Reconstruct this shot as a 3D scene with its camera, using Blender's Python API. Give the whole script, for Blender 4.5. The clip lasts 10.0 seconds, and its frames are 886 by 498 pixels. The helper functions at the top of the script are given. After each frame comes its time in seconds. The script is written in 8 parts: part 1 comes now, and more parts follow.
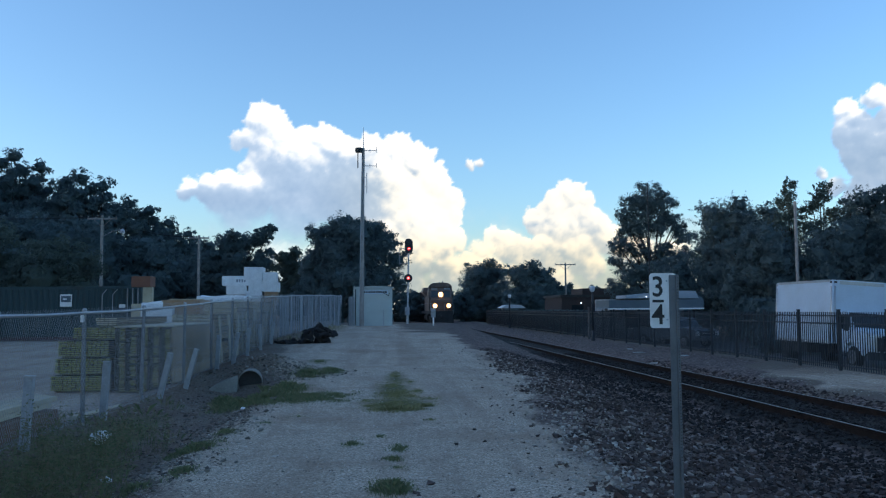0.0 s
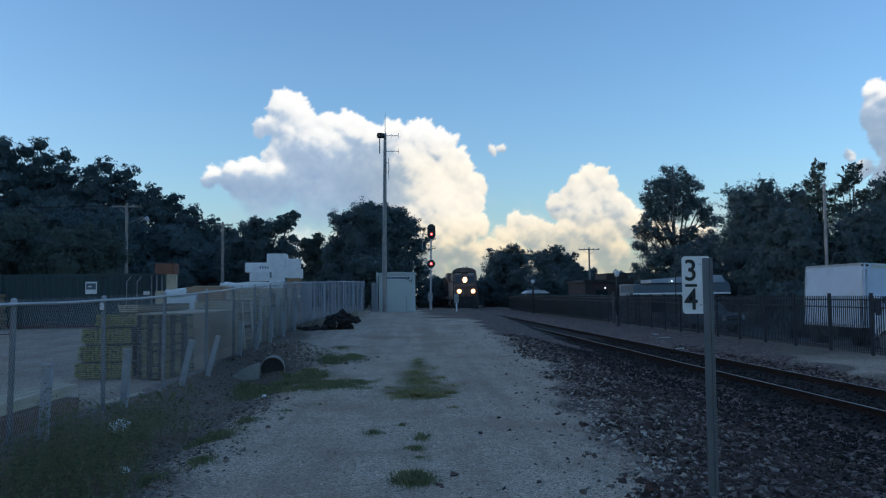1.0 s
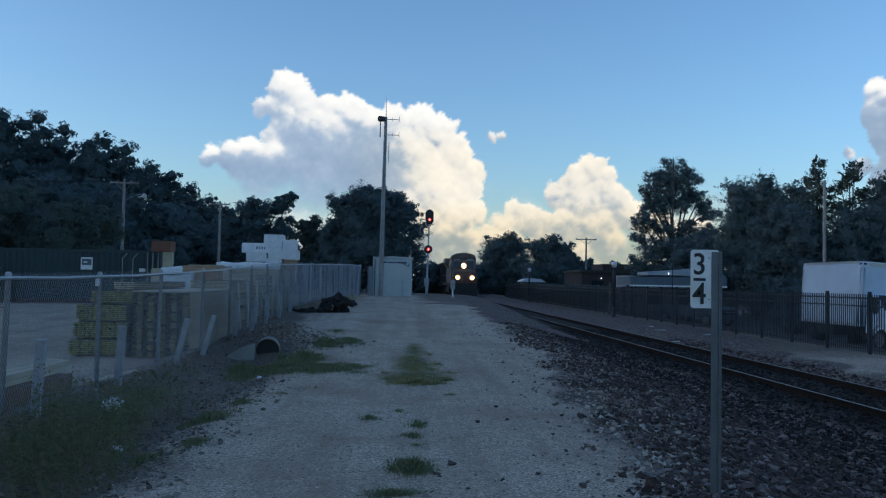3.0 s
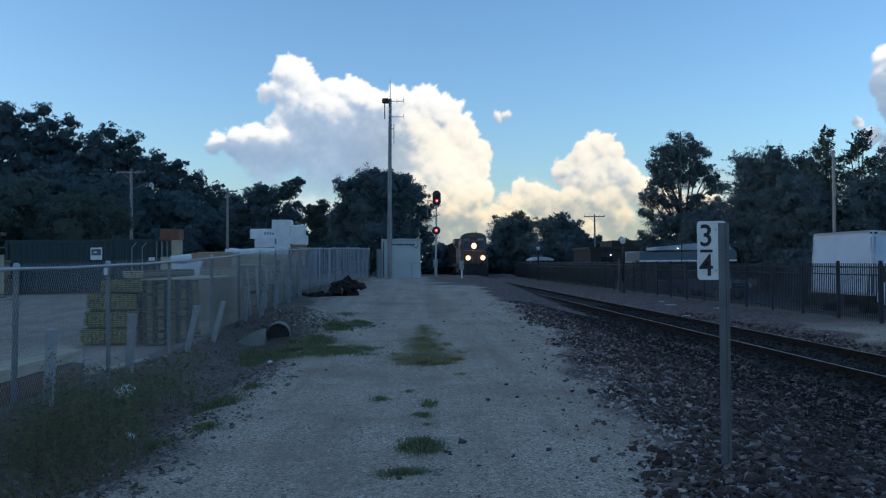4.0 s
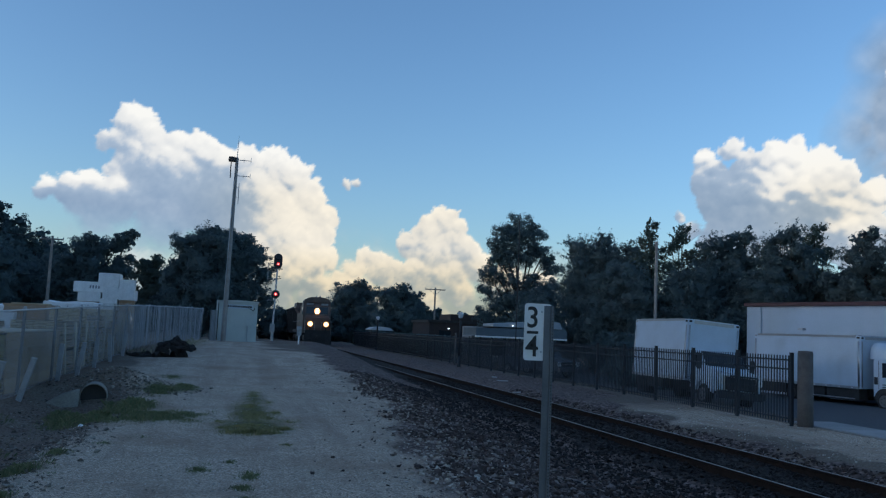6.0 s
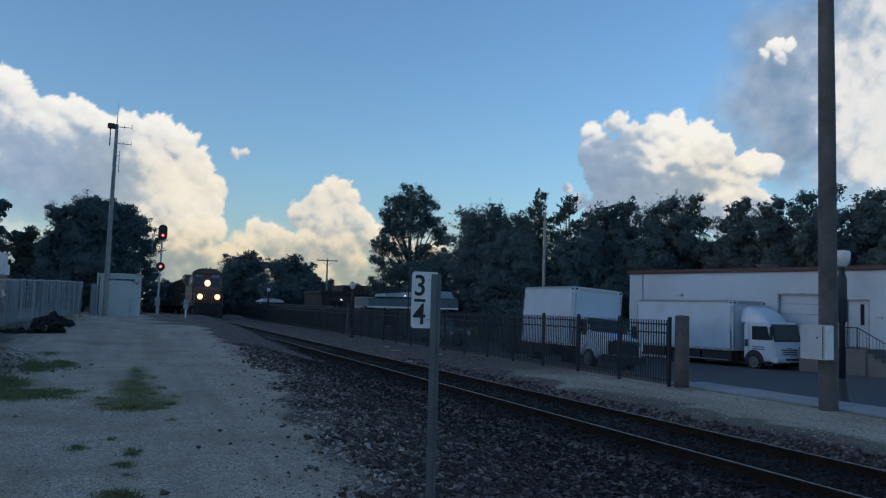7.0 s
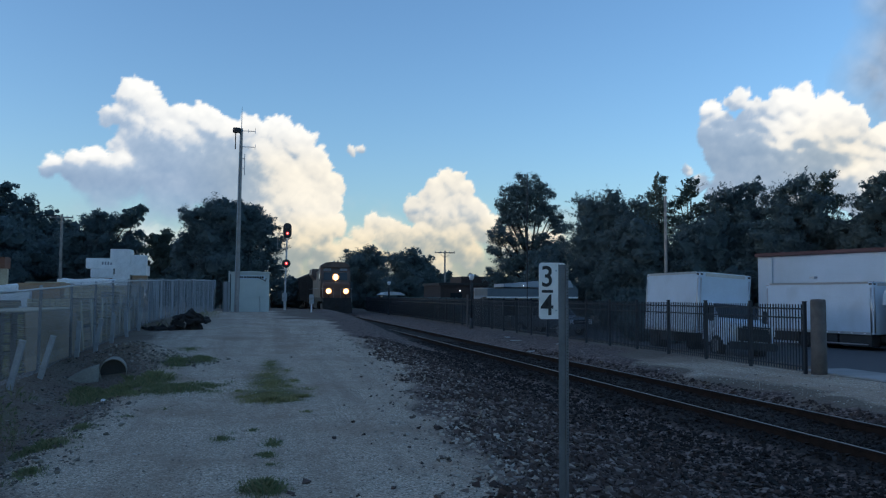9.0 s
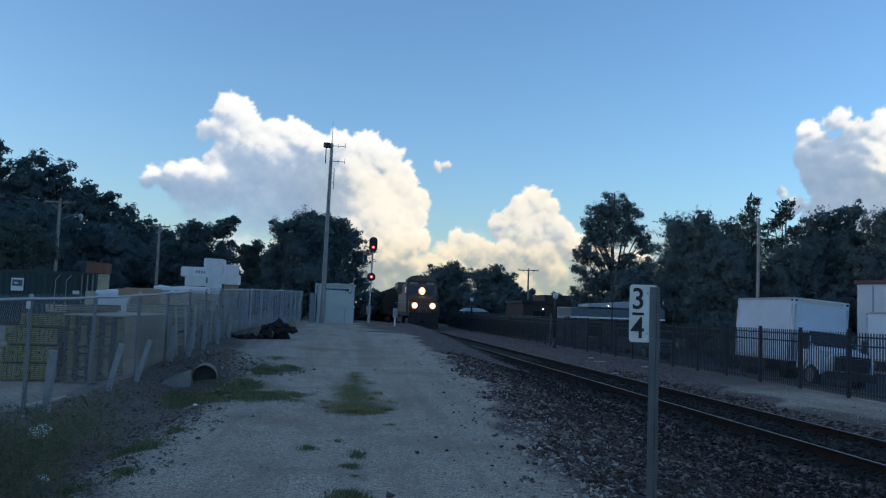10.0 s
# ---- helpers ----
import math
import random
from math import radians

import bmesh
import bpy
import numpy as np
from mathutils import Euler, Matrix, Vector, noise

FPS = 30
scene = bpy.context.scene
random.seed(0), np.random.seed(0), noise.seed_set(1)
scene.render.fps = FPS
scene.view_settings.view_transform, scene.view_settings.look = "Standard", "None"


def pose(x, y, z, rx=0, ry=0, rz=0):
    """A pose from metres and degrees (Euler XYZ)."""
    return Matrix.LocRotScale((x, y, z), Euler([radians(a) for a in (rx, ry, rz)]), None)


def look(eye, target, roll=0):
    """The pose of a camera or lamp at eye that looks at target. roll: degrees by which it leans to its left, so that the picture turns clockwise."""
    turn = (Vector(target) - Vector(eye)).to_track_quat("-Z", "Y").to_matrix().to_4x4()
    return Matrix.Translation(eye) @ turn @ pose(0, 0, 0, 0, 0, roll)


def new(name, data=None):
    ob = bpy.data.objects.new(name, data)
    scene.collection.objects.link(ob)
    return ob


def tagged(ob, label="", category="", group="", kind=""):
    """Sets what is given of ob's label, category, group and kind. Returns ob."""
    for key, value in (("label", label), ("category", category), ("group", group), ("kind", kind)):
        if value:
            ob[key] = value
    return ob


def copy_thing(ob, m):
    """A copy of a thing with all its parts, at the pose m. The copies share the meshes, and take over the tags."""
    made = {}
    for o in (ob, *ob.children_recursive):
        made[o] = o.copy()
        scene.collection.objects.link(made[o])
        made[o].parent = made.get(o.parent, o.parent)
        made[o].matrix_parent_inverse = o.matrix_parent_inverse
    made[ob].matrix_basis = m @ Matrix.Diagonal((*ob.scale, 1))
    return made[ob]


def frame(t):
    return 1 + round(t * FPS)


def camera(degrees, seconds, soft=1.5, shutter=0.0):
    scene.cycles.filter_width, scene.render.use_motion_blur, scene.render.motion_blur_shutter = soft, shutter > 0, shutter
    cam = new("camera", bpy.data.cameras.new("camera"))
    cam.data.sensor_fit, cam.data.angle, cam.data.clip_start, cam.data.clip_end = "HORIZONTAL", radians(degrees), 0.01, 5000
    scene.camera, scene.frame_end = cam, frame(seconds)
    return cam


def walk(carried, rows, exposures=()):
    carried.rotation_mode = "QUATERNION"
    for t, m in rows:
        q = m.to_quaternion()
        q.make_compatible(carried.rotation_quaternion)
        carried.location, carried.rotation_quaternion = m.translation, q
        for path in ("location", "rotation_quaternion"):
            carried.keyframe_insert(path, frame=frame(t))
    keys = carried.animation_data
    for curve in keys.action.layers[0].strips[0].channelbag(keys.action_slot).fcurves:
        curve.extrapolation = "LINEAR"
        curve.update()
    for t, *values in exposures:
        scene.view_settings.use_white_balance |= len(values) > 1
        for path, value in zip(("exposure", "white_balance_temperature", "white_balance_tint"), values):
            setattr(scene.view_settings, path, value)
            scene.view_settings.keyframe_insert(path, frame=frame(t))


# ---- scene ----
cam = camera(55.4, 10.0, soft=1.2)
PATH = [
    (0, (-0.003, -0.418, 1.596), (0.1512, 1.5706, 1.7388), -0.38),
    (0.1, (0.002, -0.393, 1.595), (0.1516, 1.5963, 1.7384), -0.40),
    (0.2, (0.007, -0.368, 1.595), (0.1764, 1.6188, 1.7488), 0.00),
    (0.3, (0.011, -0.343, 1.594), (0.2133, 1.6378, 1.7834), 0.50),
    (0.4, (0.016, -0.318, 1.594), (0.2404, 1.6560, 1.8243), 0.45),
    (0.5, (0.021, -0.293, 1.593), (0.2399, 1.6794, 1.8399), 0.21),
    (0.6, (0.021, -0.264, 1.594), (0.2096, 1.7161, 1.8069), -0.60),
    (0.7, (0.021, -0.234, 1.595), (0.1932, 1.7512, 1.7648), -1.80),
    (0.8, (0.022, -0.205, 1.596), (0.1779, 1.7845, 1.7313), -2.80),
    (0.9, (0.022, -0.175, 1.597), (0.1564, 1.8166, 1.7153), -2.00),
    (1, (0.022, -0.146, 1.598), (0.1220, 1.8487, 1.7074), -0.64),
    (1.1, (0.012, -0.125, 1.604), (0.0796, 1.8701, 1.7261), 0.50),
    (1.2, (0.002, -0.104, 1.609), (0.0396, 1.8907, 1.7455), 2.15),
    (1.3, (-0.009, -0.083, 1.615), (0.0152, 1.9101, 1.7785), 2.4),
    (1.4, (-0.019, -0.062, 1.620), (0.0115, 1.9286, 1.8113), 2.40),
    (1.5, (-0.029, -0.041, 1.626), (0.0245, 1.9474, 1.8317), 2.42),
    (2, (-0.028, -0.011, 1.626), (0.1271, 1.9754, 1.7982), 2.17),
    (2.5, (-0.031, -0.007, 1.613), (0.1162, 1.9833, 1.7472), 1.67),
    (3, (-0.036, -0.009, 1.604), (0.0723, 1.9869, 1.6800), 1.05),
    (3.2, (-0.031, 0.003, 1.598), (0.0712, 2.0003, 1.6416), 0.67),
    (3.75, (-0.013, 0.015, 1.584), (0.0761, 2.0131, 1.6098), -0.23),
    (4.3, (0.001, 0.009, 1.586), (0.0947, 2.0065, 1.6399), -0.75),
    (4.5, (0.000, 0.000, 1.600), (0.1100, 1.9955, 1.6767), -0.66),
    (5, (0.003, 0.008, 1.598), (0.1623, 1.9986, 1.7013), -0.06),
    (5.5, (0.024, 0.005, 1.606), (0.3036, 1.9802, 1.7485), 1.48),
    (6, (0.056, 0.007, 1.611), (0.5069, 1.9450, 1.8106), 2.50),
    (6.2, (0.071, 0.005, 1.608), (0.5978, 1.9235, 1.8155), 2.33),
    (6.75, (0.099, -0.003, 1.601), (0.7747, 1.8720, 1.7712), 2.11),
    (7.3, (0.095, -0.005, 1.589), (0.7962, 1.8649, 1.7040), 1.36),
    (7.5, (0.078, 0.000, 1.582), (0.7360, 1.8859, 1.6868), 0.68),
    (8, (0.035, -0.023, 1.601), (0.5833, 1.8979, 1.7024), 0.06),
    (8.5, (0.017, -0.016, 1.604), (0.5281, 1.9159, 1.6842), 0.00),
    (9, (0.012, -0.017, 1.611), (0.4473, 1.9323, 1.7226), 0.25),
    (9.5, (-0.014, -0.044, 1.618), (0.3116, 1.9247, 1.7526), 1.83),
    (10, (-0.039, -0.023, 1.620), (0.2004, 1.9570, 1.7664), 2.09),
]
EXPOSURE = [(0.0, 1.24, 5950.0, 12.0), (0.3, 1.28, 5950.0, 12.0), (0.5, 1.00, 5950.0, 12.0), (1.0, 0.94, 5950.0, 12.0), (2.5, 0.88, 5950.0, 12.0), (3.2, 0.88, 5950.0, 12.0), (4.5, 1.05, 5950.0, 12.0), (5.5, 1.04, 5950.0, 12.0), (6.0, 0.77, 5950.0, 12.0), (7.5, 0.70, 6100.0, 12.0), (9.0, 0.88, 5950.0, 12.0), (10.0, 0.94, 5950.0, 12.0)]
walk(cam, [(t, look(eye, target, roll)) for t, eye, target, roll in PATH], EXPOSURE)

# ---- light ----
SUN_AZ, SUN_EL = -93.0, 8.0
world = bpy.data.worlds.new("world")
scene.world = world
world.use_nodes = True
wn = world.node_tree.nodes
sky = wn.new("ShaderNodeTexSky")
sky.sky_type, sky.sun_disc = "NISHITA", False
sky.sun_elevation, sky.sun_rotation = radians(SUN_EL), radians(SUN_AZ)
sky.air_density, sky.dust_density, sky.ozone_density = 1.0, 1.0, 3.0
world.node_tree.links.new(sky.outputs[0], wn["Background"].inputs[0])
wn["Background"].inputs[1].default_value = 0.145
sun = new("sun", bpy.data.lights.new("sun", "SUN"))
sun.data.energy, sun.data.angle, sun.data.color = 0.3, radians(12.0), (1.0, 0.82, 0.62)
sun.matrix_world = look((0, 0, 0), (-math.sin(radians(SUN_AZ)), -math.cos(radians(SUN_AZ)), -math.tan(radians(SUN_EL))))

# ---- small tools ----
def smooth(a, b, v):
    t = np.clip((np.asarray(v, float) - a) / (b - a), 0, 1)
    return t * t * (3 - 2 * t)


def thing(name, m, label, category, group="", kind=""):
    ob = new(name)
    ob.empty_display_size = 0.1
    ob.matrix_basis = m
    return tagged(ob, label, category, group, kind)


def mesh_of(bm, name, material, flat=True):
    me = bpy.data.meshes.new(name)
    bmesh.ops.recalc_face_normals(bm, faces=bm.faces)
    bm.to_mesh(me)
    bm.free()
    me.materials.append(material)
    if not flat:
        me.shade_smooth()
    return me


def part(name, bm, material, parent, label="", flat=True):
    ob = new(name, mesh_of(bm, name, material, flat))
    ob.parent = parent
    return tagged(ob, label)


def raw(name, verts, faces, material, parent=None, flat=True):
    me = bpy.data.meshes.new(name)
    me.from_pydata(verts, [], faces)
    me.materials.append(material)
    if not flat:
        me.shade_smooth()
    ob = new(name, me)
    ob.parent = parent
    return ob


def piece(name, me, parent, m):
    ob = new(name, me)
    ob.parent = parent
    ob.matrix_basis = m
    return ob


def B(*boxes, bevel=0.0, m=None):
    """A bmesh of boxes (x0, x1, y0, y1, z0, z1), edges bevelled."""
    bm = bmesh.new()
    for x0, x1, y0, y1, z0, z1 in boxes:
        made = bmesh.ops.create_cube(bm, size=1, matrix=Matrix.LocRotScale(((x0 + x1) / 2, (y0 + y1) / 2, (z0 + z1) / 2), None, (x1 - x0, y1 - y0, z1 - z0)))
    if bevel:
        bmesh.ops.bevel(bm, geom=bm.edges[:], offset=bevel, segments=2, affect="EDGES", clamp_overlap=True)
    if m:
        bmesh.ops.transform(bm, matrix=m, verts=bm.verts)
    return bm


def C(*rods, n=10, bm=None):
    """Tapered rods (start, end, radius at start, radius at end)."""
    bm = bm or bmesh.new()
    for a, b, r0, r1 in rods:
        a, b = Vector(a), Vector(b)
        q = (b - a).to_track_quat("Z", "Y").to_matrix().to_4x4()
        bmesh.ops.create_cone(bm, cap_ends=True, segments=n, radius1=r0, radius2=max(r1, 1e-4), depth=(b - a).length, matrix=Matrix.Translation((a + b) / 2) @ q)
    return bm


def lathe(profile, n=16, at=(0, 0, 0)):
    """A turned form from (radius, z) pairs."""
    bm = bmesh.new()
    rings = [[bm.verts.new((at[0] + r * math.cos(2 * math.pi * k / n), at[1] + r * math.sin(2 * math.pi * k / n), at[2] + z)) for k in range(n)] for r, z in profile]
    for a, b in zip(rings, rings[1:]):
        for k in range(n):
            bm.faces.new((a[k], a[(k + 1) % n], b[(k + 1) % n], b[k]))
    bm.faces.new(rings[0][::-1])
    bm.faces.new(rings[-1])
    return bm


def prism(points, x0, x1, axis="x", bevel=0.0):
    """A closed outline (two coordinates) pushed along an axis from x0 to x1."""
    bm = bmesh.new()
    put = {"x": lambda u, v, s: (s, u, v), "y": lambda u, v, s: (u, s, v), "z": lambda u, v, s: (u, v, s)}[axis]
    a = [bm.verts.new(put(u, v, x0)) for u, v in points]
    b = [bm.verts.new(put(u, v, x1)) for u, v in points]
    bm.faces.new(a)
    bm.faces.new(b[::-1])
    for k in range(len(a)):
        bm.faces.new((a[k], b[k], b[(k + 1) % len(a)], a[(k + 1) % len(a)]))
    if bevel:
        bmesh.ops.recalc_face_normals(bm, faces=bm.faces)
        bmesh.ops.bevel(bm, geom=bm.edges[:], offset=bevel, segments=2, affect="EDGES", clamp_overlap=True)
    return bm


def text_mesh(words, size, material, parent, m, name="lettering", sx=1.0):
    cu = bpy.data.curves.new(name, "FONT")
    cu.body, cu.size, cu.extrude, cu.align_x, cu.align_y = words, size, 0.0012, "CENTER", "CENTER"
    cu.offset = 0.0025 if size > 0.1 else 0.0
    ob = new("font_draft", cu)
    me = bpy.data.meshes.new_from_object(ob)
    bpy.data.objects.remove(ob)
    me.materials.clear()
    me.materials.append(material)
    out = new(name, me)
    out.parent, out.matrix_basis = parent, m @ Matrix.Diagonal((sx, 1, 1, 1))
    return out


# ---- materials ----
def surface(name, a, b, rough=0.8, scale=2.0, fine=14.0, bump=0.25, metal=0.0, vary=0.0, stain=None, lo=0.35, hi=0.65, depth=0.01, coat=0.0):
    """Two tones mixed by coarse and fine noise at real size, with relief; stain: a third tone in patches; vary: difference from piece to piece."""
    mt = bpy.data.materials.new(name)
    mt.use_nodes = True
    n, l = mt.node_tree.nodes, mt.node_tree.links
    bs = n["Principled BSDF"]
    co = n.new("ShaderNodeTexCoord")
    big, small = n.new("ShaderNodeTexNoise"), n.new("ShaderNodeTexNoise")
    for t, s, d in ((big, scale, 4), (small, scale * fine, 6)):
        t.inputs["Scale"].default_value, t.inputs["Detail"].default_value, t.inputs["Roughness"].default_value = s, d, 0.6
        l.new(co.outputs["Object"], t.inputs["Vector"])
    mixf = n.new("ShaderNodeMix")
    mixf.inputs["Factor"].default_value = 0.5
    l.new(big.outputs["Fac"], mixf.inputs["A"])
    l.new(small.outputs["Fac"], mixf.inputs["B"])
    ramp = n.new("ShaderNodeValToRGB")
    ramp.color_ramp.elements[0].position, ramp.color_ramp.elements[1].position = lo, hi
    ramp.color_ramp.elements[0].color, ramp.color_ramp.elements[1].color = (*a, 1), (*b, 1)
    l.new(mixf.outputs["Result"], ramp.inputs["Fac"])
    col = ramp.outputs["Color"]
    if stain:
        st = n.new("ShaderNodeTexNoise")
        st.inputs["Scale"].default_value, st.inputs["Detail"].default_value = scale * 0.45, 5
        l.new(co.outputs["Object"], st.inputs["Vector"])
        sr = n.new("ShaderNodeValToRGB")
        sr.color_ramp.elements[0].position, sr.color_ramp.elements[1].position = 0.52, 0.72
        l.new(st.outputs["Fac"], sr.inputs["Fac"])
        mx = n.new("ShaderNodeMix")
        mx.data_type = "RGBA"
        l.new(sr.outputs["Color"], mx.inputs["Factor"])
        l.new(col, mx.inputs["A"])
        mx.inputs["B"].default_value = (*stain, 1)
        col = mx.outputs["Result"]
    if vary:
        oi, mr, hs = n.new("ShaderNodeObjectInfo"), n.new("ShaderNodeMapRange"), n.new("ShaderNodeHueSaturation")
        mr.inputs["To Min"].default_value, mr.inputs["To Max"].default_value = 1 - vary, 1 + vary
        l.new(oi.outputs["Random"], mr.inputs["Value"])
        l.new(mr.outputs["Result"], hs.inputs["Value"])
        l.new(col, hs.inputs["Color"])
        col = hs.outputs["Color"]
    l.new(col, bs.inputs["Base Color"])
    bs.inputs["Metallic"].default_value, bs.inputs["Coat Weight"].default_value = metal, coat
    rr = n.new("ShaderNodeMapRange")
    rr.inputs["To Min"].default_value, rr.inputs["To Max"].default_value = max(0.03, rough - 0.12), min(1, rough + 0.12)
    l.new(small.outputs["Fac"], rr.inputs["Value"])
    l.new(rr.outputs["Result"], bs.inputs["Roughness"])
    if bump:
        bp = n.new("ShaderNodeBump")
        bp.inputs["Strength"].default_value, bp.inputs["Distance"].default_value = bump, depth
        l.new(small.outputs["Fac"], bp.inputs["Height"])
        l.new(bp.outputs["Normal"], bs.inputs["Normal"])
    return mt


def island(name, tones, rough=0.9, trans=0.0):
    """Tones that differ from one loose piece of a mesh to the next."""
    mt = bpy.data.materials.new(name)
    mt.use_nodes = True
    n, l = mt.node_tree.nodes, mt.node_tree.links
    ge, ramp, bs = n.new("ShaderNodeNewGeometry"), n.new("ShaderNodeValToRGB"), n["Principled BSDF"]
    while len(ramp.color_ramp.elements) < len(tones):
        ramp.color_ramp.elements.new(0.5)
    for k, (e, c) in enumerate(zip(ramp.color_ramp.elements, tones)):
        e.position, e.color = k / (len(tones) - 1), (*c, 1)
    l.new(ge.outputs["Random Per Island"], ramp.inputs["Fac"])
    l.new(ramp.outputs["Color"], bs.inputs["Base Color"])
    bs.inputs["Roughness"].default_value = rough
    bs.inputs["Specular IOR Level"].default_value = 0.08 if trans else 0.3
    if trans:
        tr, mx = n.new("ShaderNodeBsdfTranslucent"), n.new("ShaderNodeAddShader")
        l.new(ramp.outputs["Color"], tr.inputs["Color"])
        l.new(bs.outputs[0], mx.inputs[0])
        l.new(tr.outputs[0], mx.inputs[1])
        l.new(mx.outputs[0], n["Material Output"].inputs["Surface"])
    return mt


def glow(name, colour, strength):
    mt = bpy.data.materials.new(name)
    mt.use_nodes = True
    bs = mt.node_tree.nodes["Principled BSDF"]
    bs.inputs["Base Color"].default_value = (*colour, 1)
    bs.inputs["Emission Color"].default_value, bs.inputs["Emission Strength"].default_value = (*colour, 1), strength
    return mt


def plain_glass(name, tint=(0.02, 0.025, 0.03), rough=0.06):
    mt = bpy.data.materials.new(name)
    mt.use_nodes = True
    bs = mt.node_tree.nodes["Principled BSDF"]
    bs.inputs["Base Color"].default_value, bs.inputs["Roughness"].default_value = (*tint, 1), rough
    bs.inputs["Specular IOR Level"].default_value = 0.6
    return mt


GALV = surface("galvanised_steel", (0.32, 0.34, 0.36), (0.46, 0.48, 0.50), 0.5, 6, 12, 0.08, metal=0.7, vary=0.08)
WIRE = surface("dull_zinc_wire", (0.32, 0.34, 0.36), (0.44, 0.46, 0.48), 0.6, 6, 10, 0.05, metal=0.3)
POST_STEEL = surface("dull_post_steel", (0.15, 0.165, 0.18), (0.26, 0.275, 0.29), 0.65, 5, 10, 0.1, metal=0.4, stain=(0.14, 0.11, 0.09), vary=0.1)
GALV_OLD = surface("weathered_galvanised_steel", (0.24, 0.26, 0.28), (0.40, 0.42, 0.44), 0.6, 5, 10, 0.1, metal=0.5, stain=(0.22, 0.17, 0.13), vary=0.1)
BLACK_IRON = surface("black_painted_iron", (0.010, 0.013, 0.019), (0.024, 0.030, 0.040), 0.5, 8, 10, 0.1)
WHITE_PAINT = surface("white_sign_paint", (0.72, 0.72, 0.70), (0.82, 0.82, 0.80), 0.5, 5, 12, 0.05, stain=(0.6, 0.59, 0.55))
BLACK_PAINT = surface("black_lettering", (0.012, 0.012, 0.013), (0.03, 0.03, 0.03), 0.6, 30, 4, 0.05)
HUT_PAINT = surface("pale_grey_hut_paint", (0.42, 0.47, 0.46), (0.52, 0.57, 0.55), 0.6, 1.5, 14, 0.06, stain=(0.40, 0.42, 0.40))
RAIL_STEEL = surface("polished_rail_top", (0.24, 0.215, 0.195), (0.36, 0.325, 0.295), 0.42, 3, 20, 0.1, metal=1.0)
RAIL_RUST = surface("rusty_rail_web", (0.018, 0.013, 0.011), (0.042, 0.028, 0.022), 0.85, 6, 12, 0.4)
TIE_WOOD = surface("creosoted_tie", (0.012, 0.010, 0.009), (0.032, 0.027, 0.023), 0.9, 4, 12, 0.6, vary=0.3)
OLD_CONCRETE = surface("dark_weathered_concrete", (0.10, 0.105, 0.11), (0.17, 0.17, 0.17), 0.9, 0.8, 20, 0.3, stain=(0.08, 0.08, 0.08))
CABINET = surface("pale_cabinet_paint", (0.44, 0.47, 0.50), (0.54, 0.57, 0.60), 0.5, 3, 10, 0.05)
CONCRETE = surface("pale_concrete", (0.36, 0.36, 0.34), (0.50, 0.49, 0.46), 0.9, 1.2, 20, 0.3, stain=(0.30, 0.29, 0.27))
POLE_PALE = surface("bleached_pole_wood", (0.22, 0.20, 0.18), (0.36, 0.33, 0.30), 0.9, 3, 18, 0.5, stain=(0.16, 0.145, 0.13))
POLE_WOOD = surface("weathered_pole_wood", (0.075, 0.07, 0.068), (0.15, 0.14, 0.135), 0.9, 3, 18, 0.6, stain=(0.06, 0.055, 0.052))
GREY_POLE = surface("grey_weathered_wood", (0.22, 0.20, 0.19), (0.36, 0.34, 0.32), 0.9, 3, 18, 0.5)
BARK = surface("dark_bark", (0.035, 0.028, 0.022), (0.09, 0.075, 0.06), 0.95, 3, 10, 0.8, depth=0.03)
# white paint with the blue of the skylight put into its colour
TRUCK_WHITE = surface("sky_tinted_white_panel", (0.455, 0.545, 0.635), (0.525, 0.625, 0.725), 0.35, 1.2, 14, 0.03, stain=(0.41, 0.485, 0.555), coat=0.2)
CHROME = surface("worn_bright_metal", (0.45, 0.45, 0.46), (0.62, 0.62, 0.63), 0.3, 6, 10, 0.05, metal=1.0)
RUBBER = surface("black_rubber", (0.012, 0.012, 0.012), (0.03, 0.03, 0.03), 0.85, 12, 8, 0.3)
DARK_STEEL = surface("dark_chassis_steel", (0.015, 0.015, 0.016), (0.045, 0.043, 0.042), 0.7, 5, 10, 0.2)
GLASS = plain_glass("dark_window_glass")
# the wall's white also carries painted-in skylight blue
WALL_WHITE = surface("sky_tinted_block_wall", (0.35, 0.425, 0.495), (0.435, 0.52, 0.60), 0.75, 0.6, 30, 0.25, stain=(0.31, 0.37, 0.42))
ROOF_RED = surface("dark_red_roof_edge", (0.045, 0.018, 0.022), (0.075, 0.028, 0.032), 0.6, 2, 12, 0.1)
LUMBER = surface("pale_sawn_lumber", (0.32, 0.27, 0.18), (0.50, 0.44, 0.32), 0.85, 1.5, 20, 0.3, vary=0.2)
LUMBER_DARK = surface("treated_lumber", (0.13, 0.12, 0.06), (0.24, 0.22, 0.11), 0.85, 2, 20, 0.3, vary=0.25)
GREEN_STEEL = surface("dark_green_container_steel", (0.010, 0.032, 0.038), (0.024, 0.055, 0.06), 0.55, 1.5, 14, 0.15, stain=(0.03, 0.035, 0.03))
WRAP_WHITE = surface("white_plastic_wrap", (0.60, 0.61, 0.62), (0.78, 0.79, 0.80), 0.4, 3, 8, 0.35, vary=0.1)
CARTON = surface("brown_carton", (0.26, 0.16, 0.09), (0.38, 0.25, 0.15), 0.85, 4, 10, 0.1, vary=0.15)
ORANGE_BOX = surface("orange_brown_crate", (0.14, 0.062, 0.04), (0.21, 0.095, 0.058), 0.8, 3, 10, 0.1)
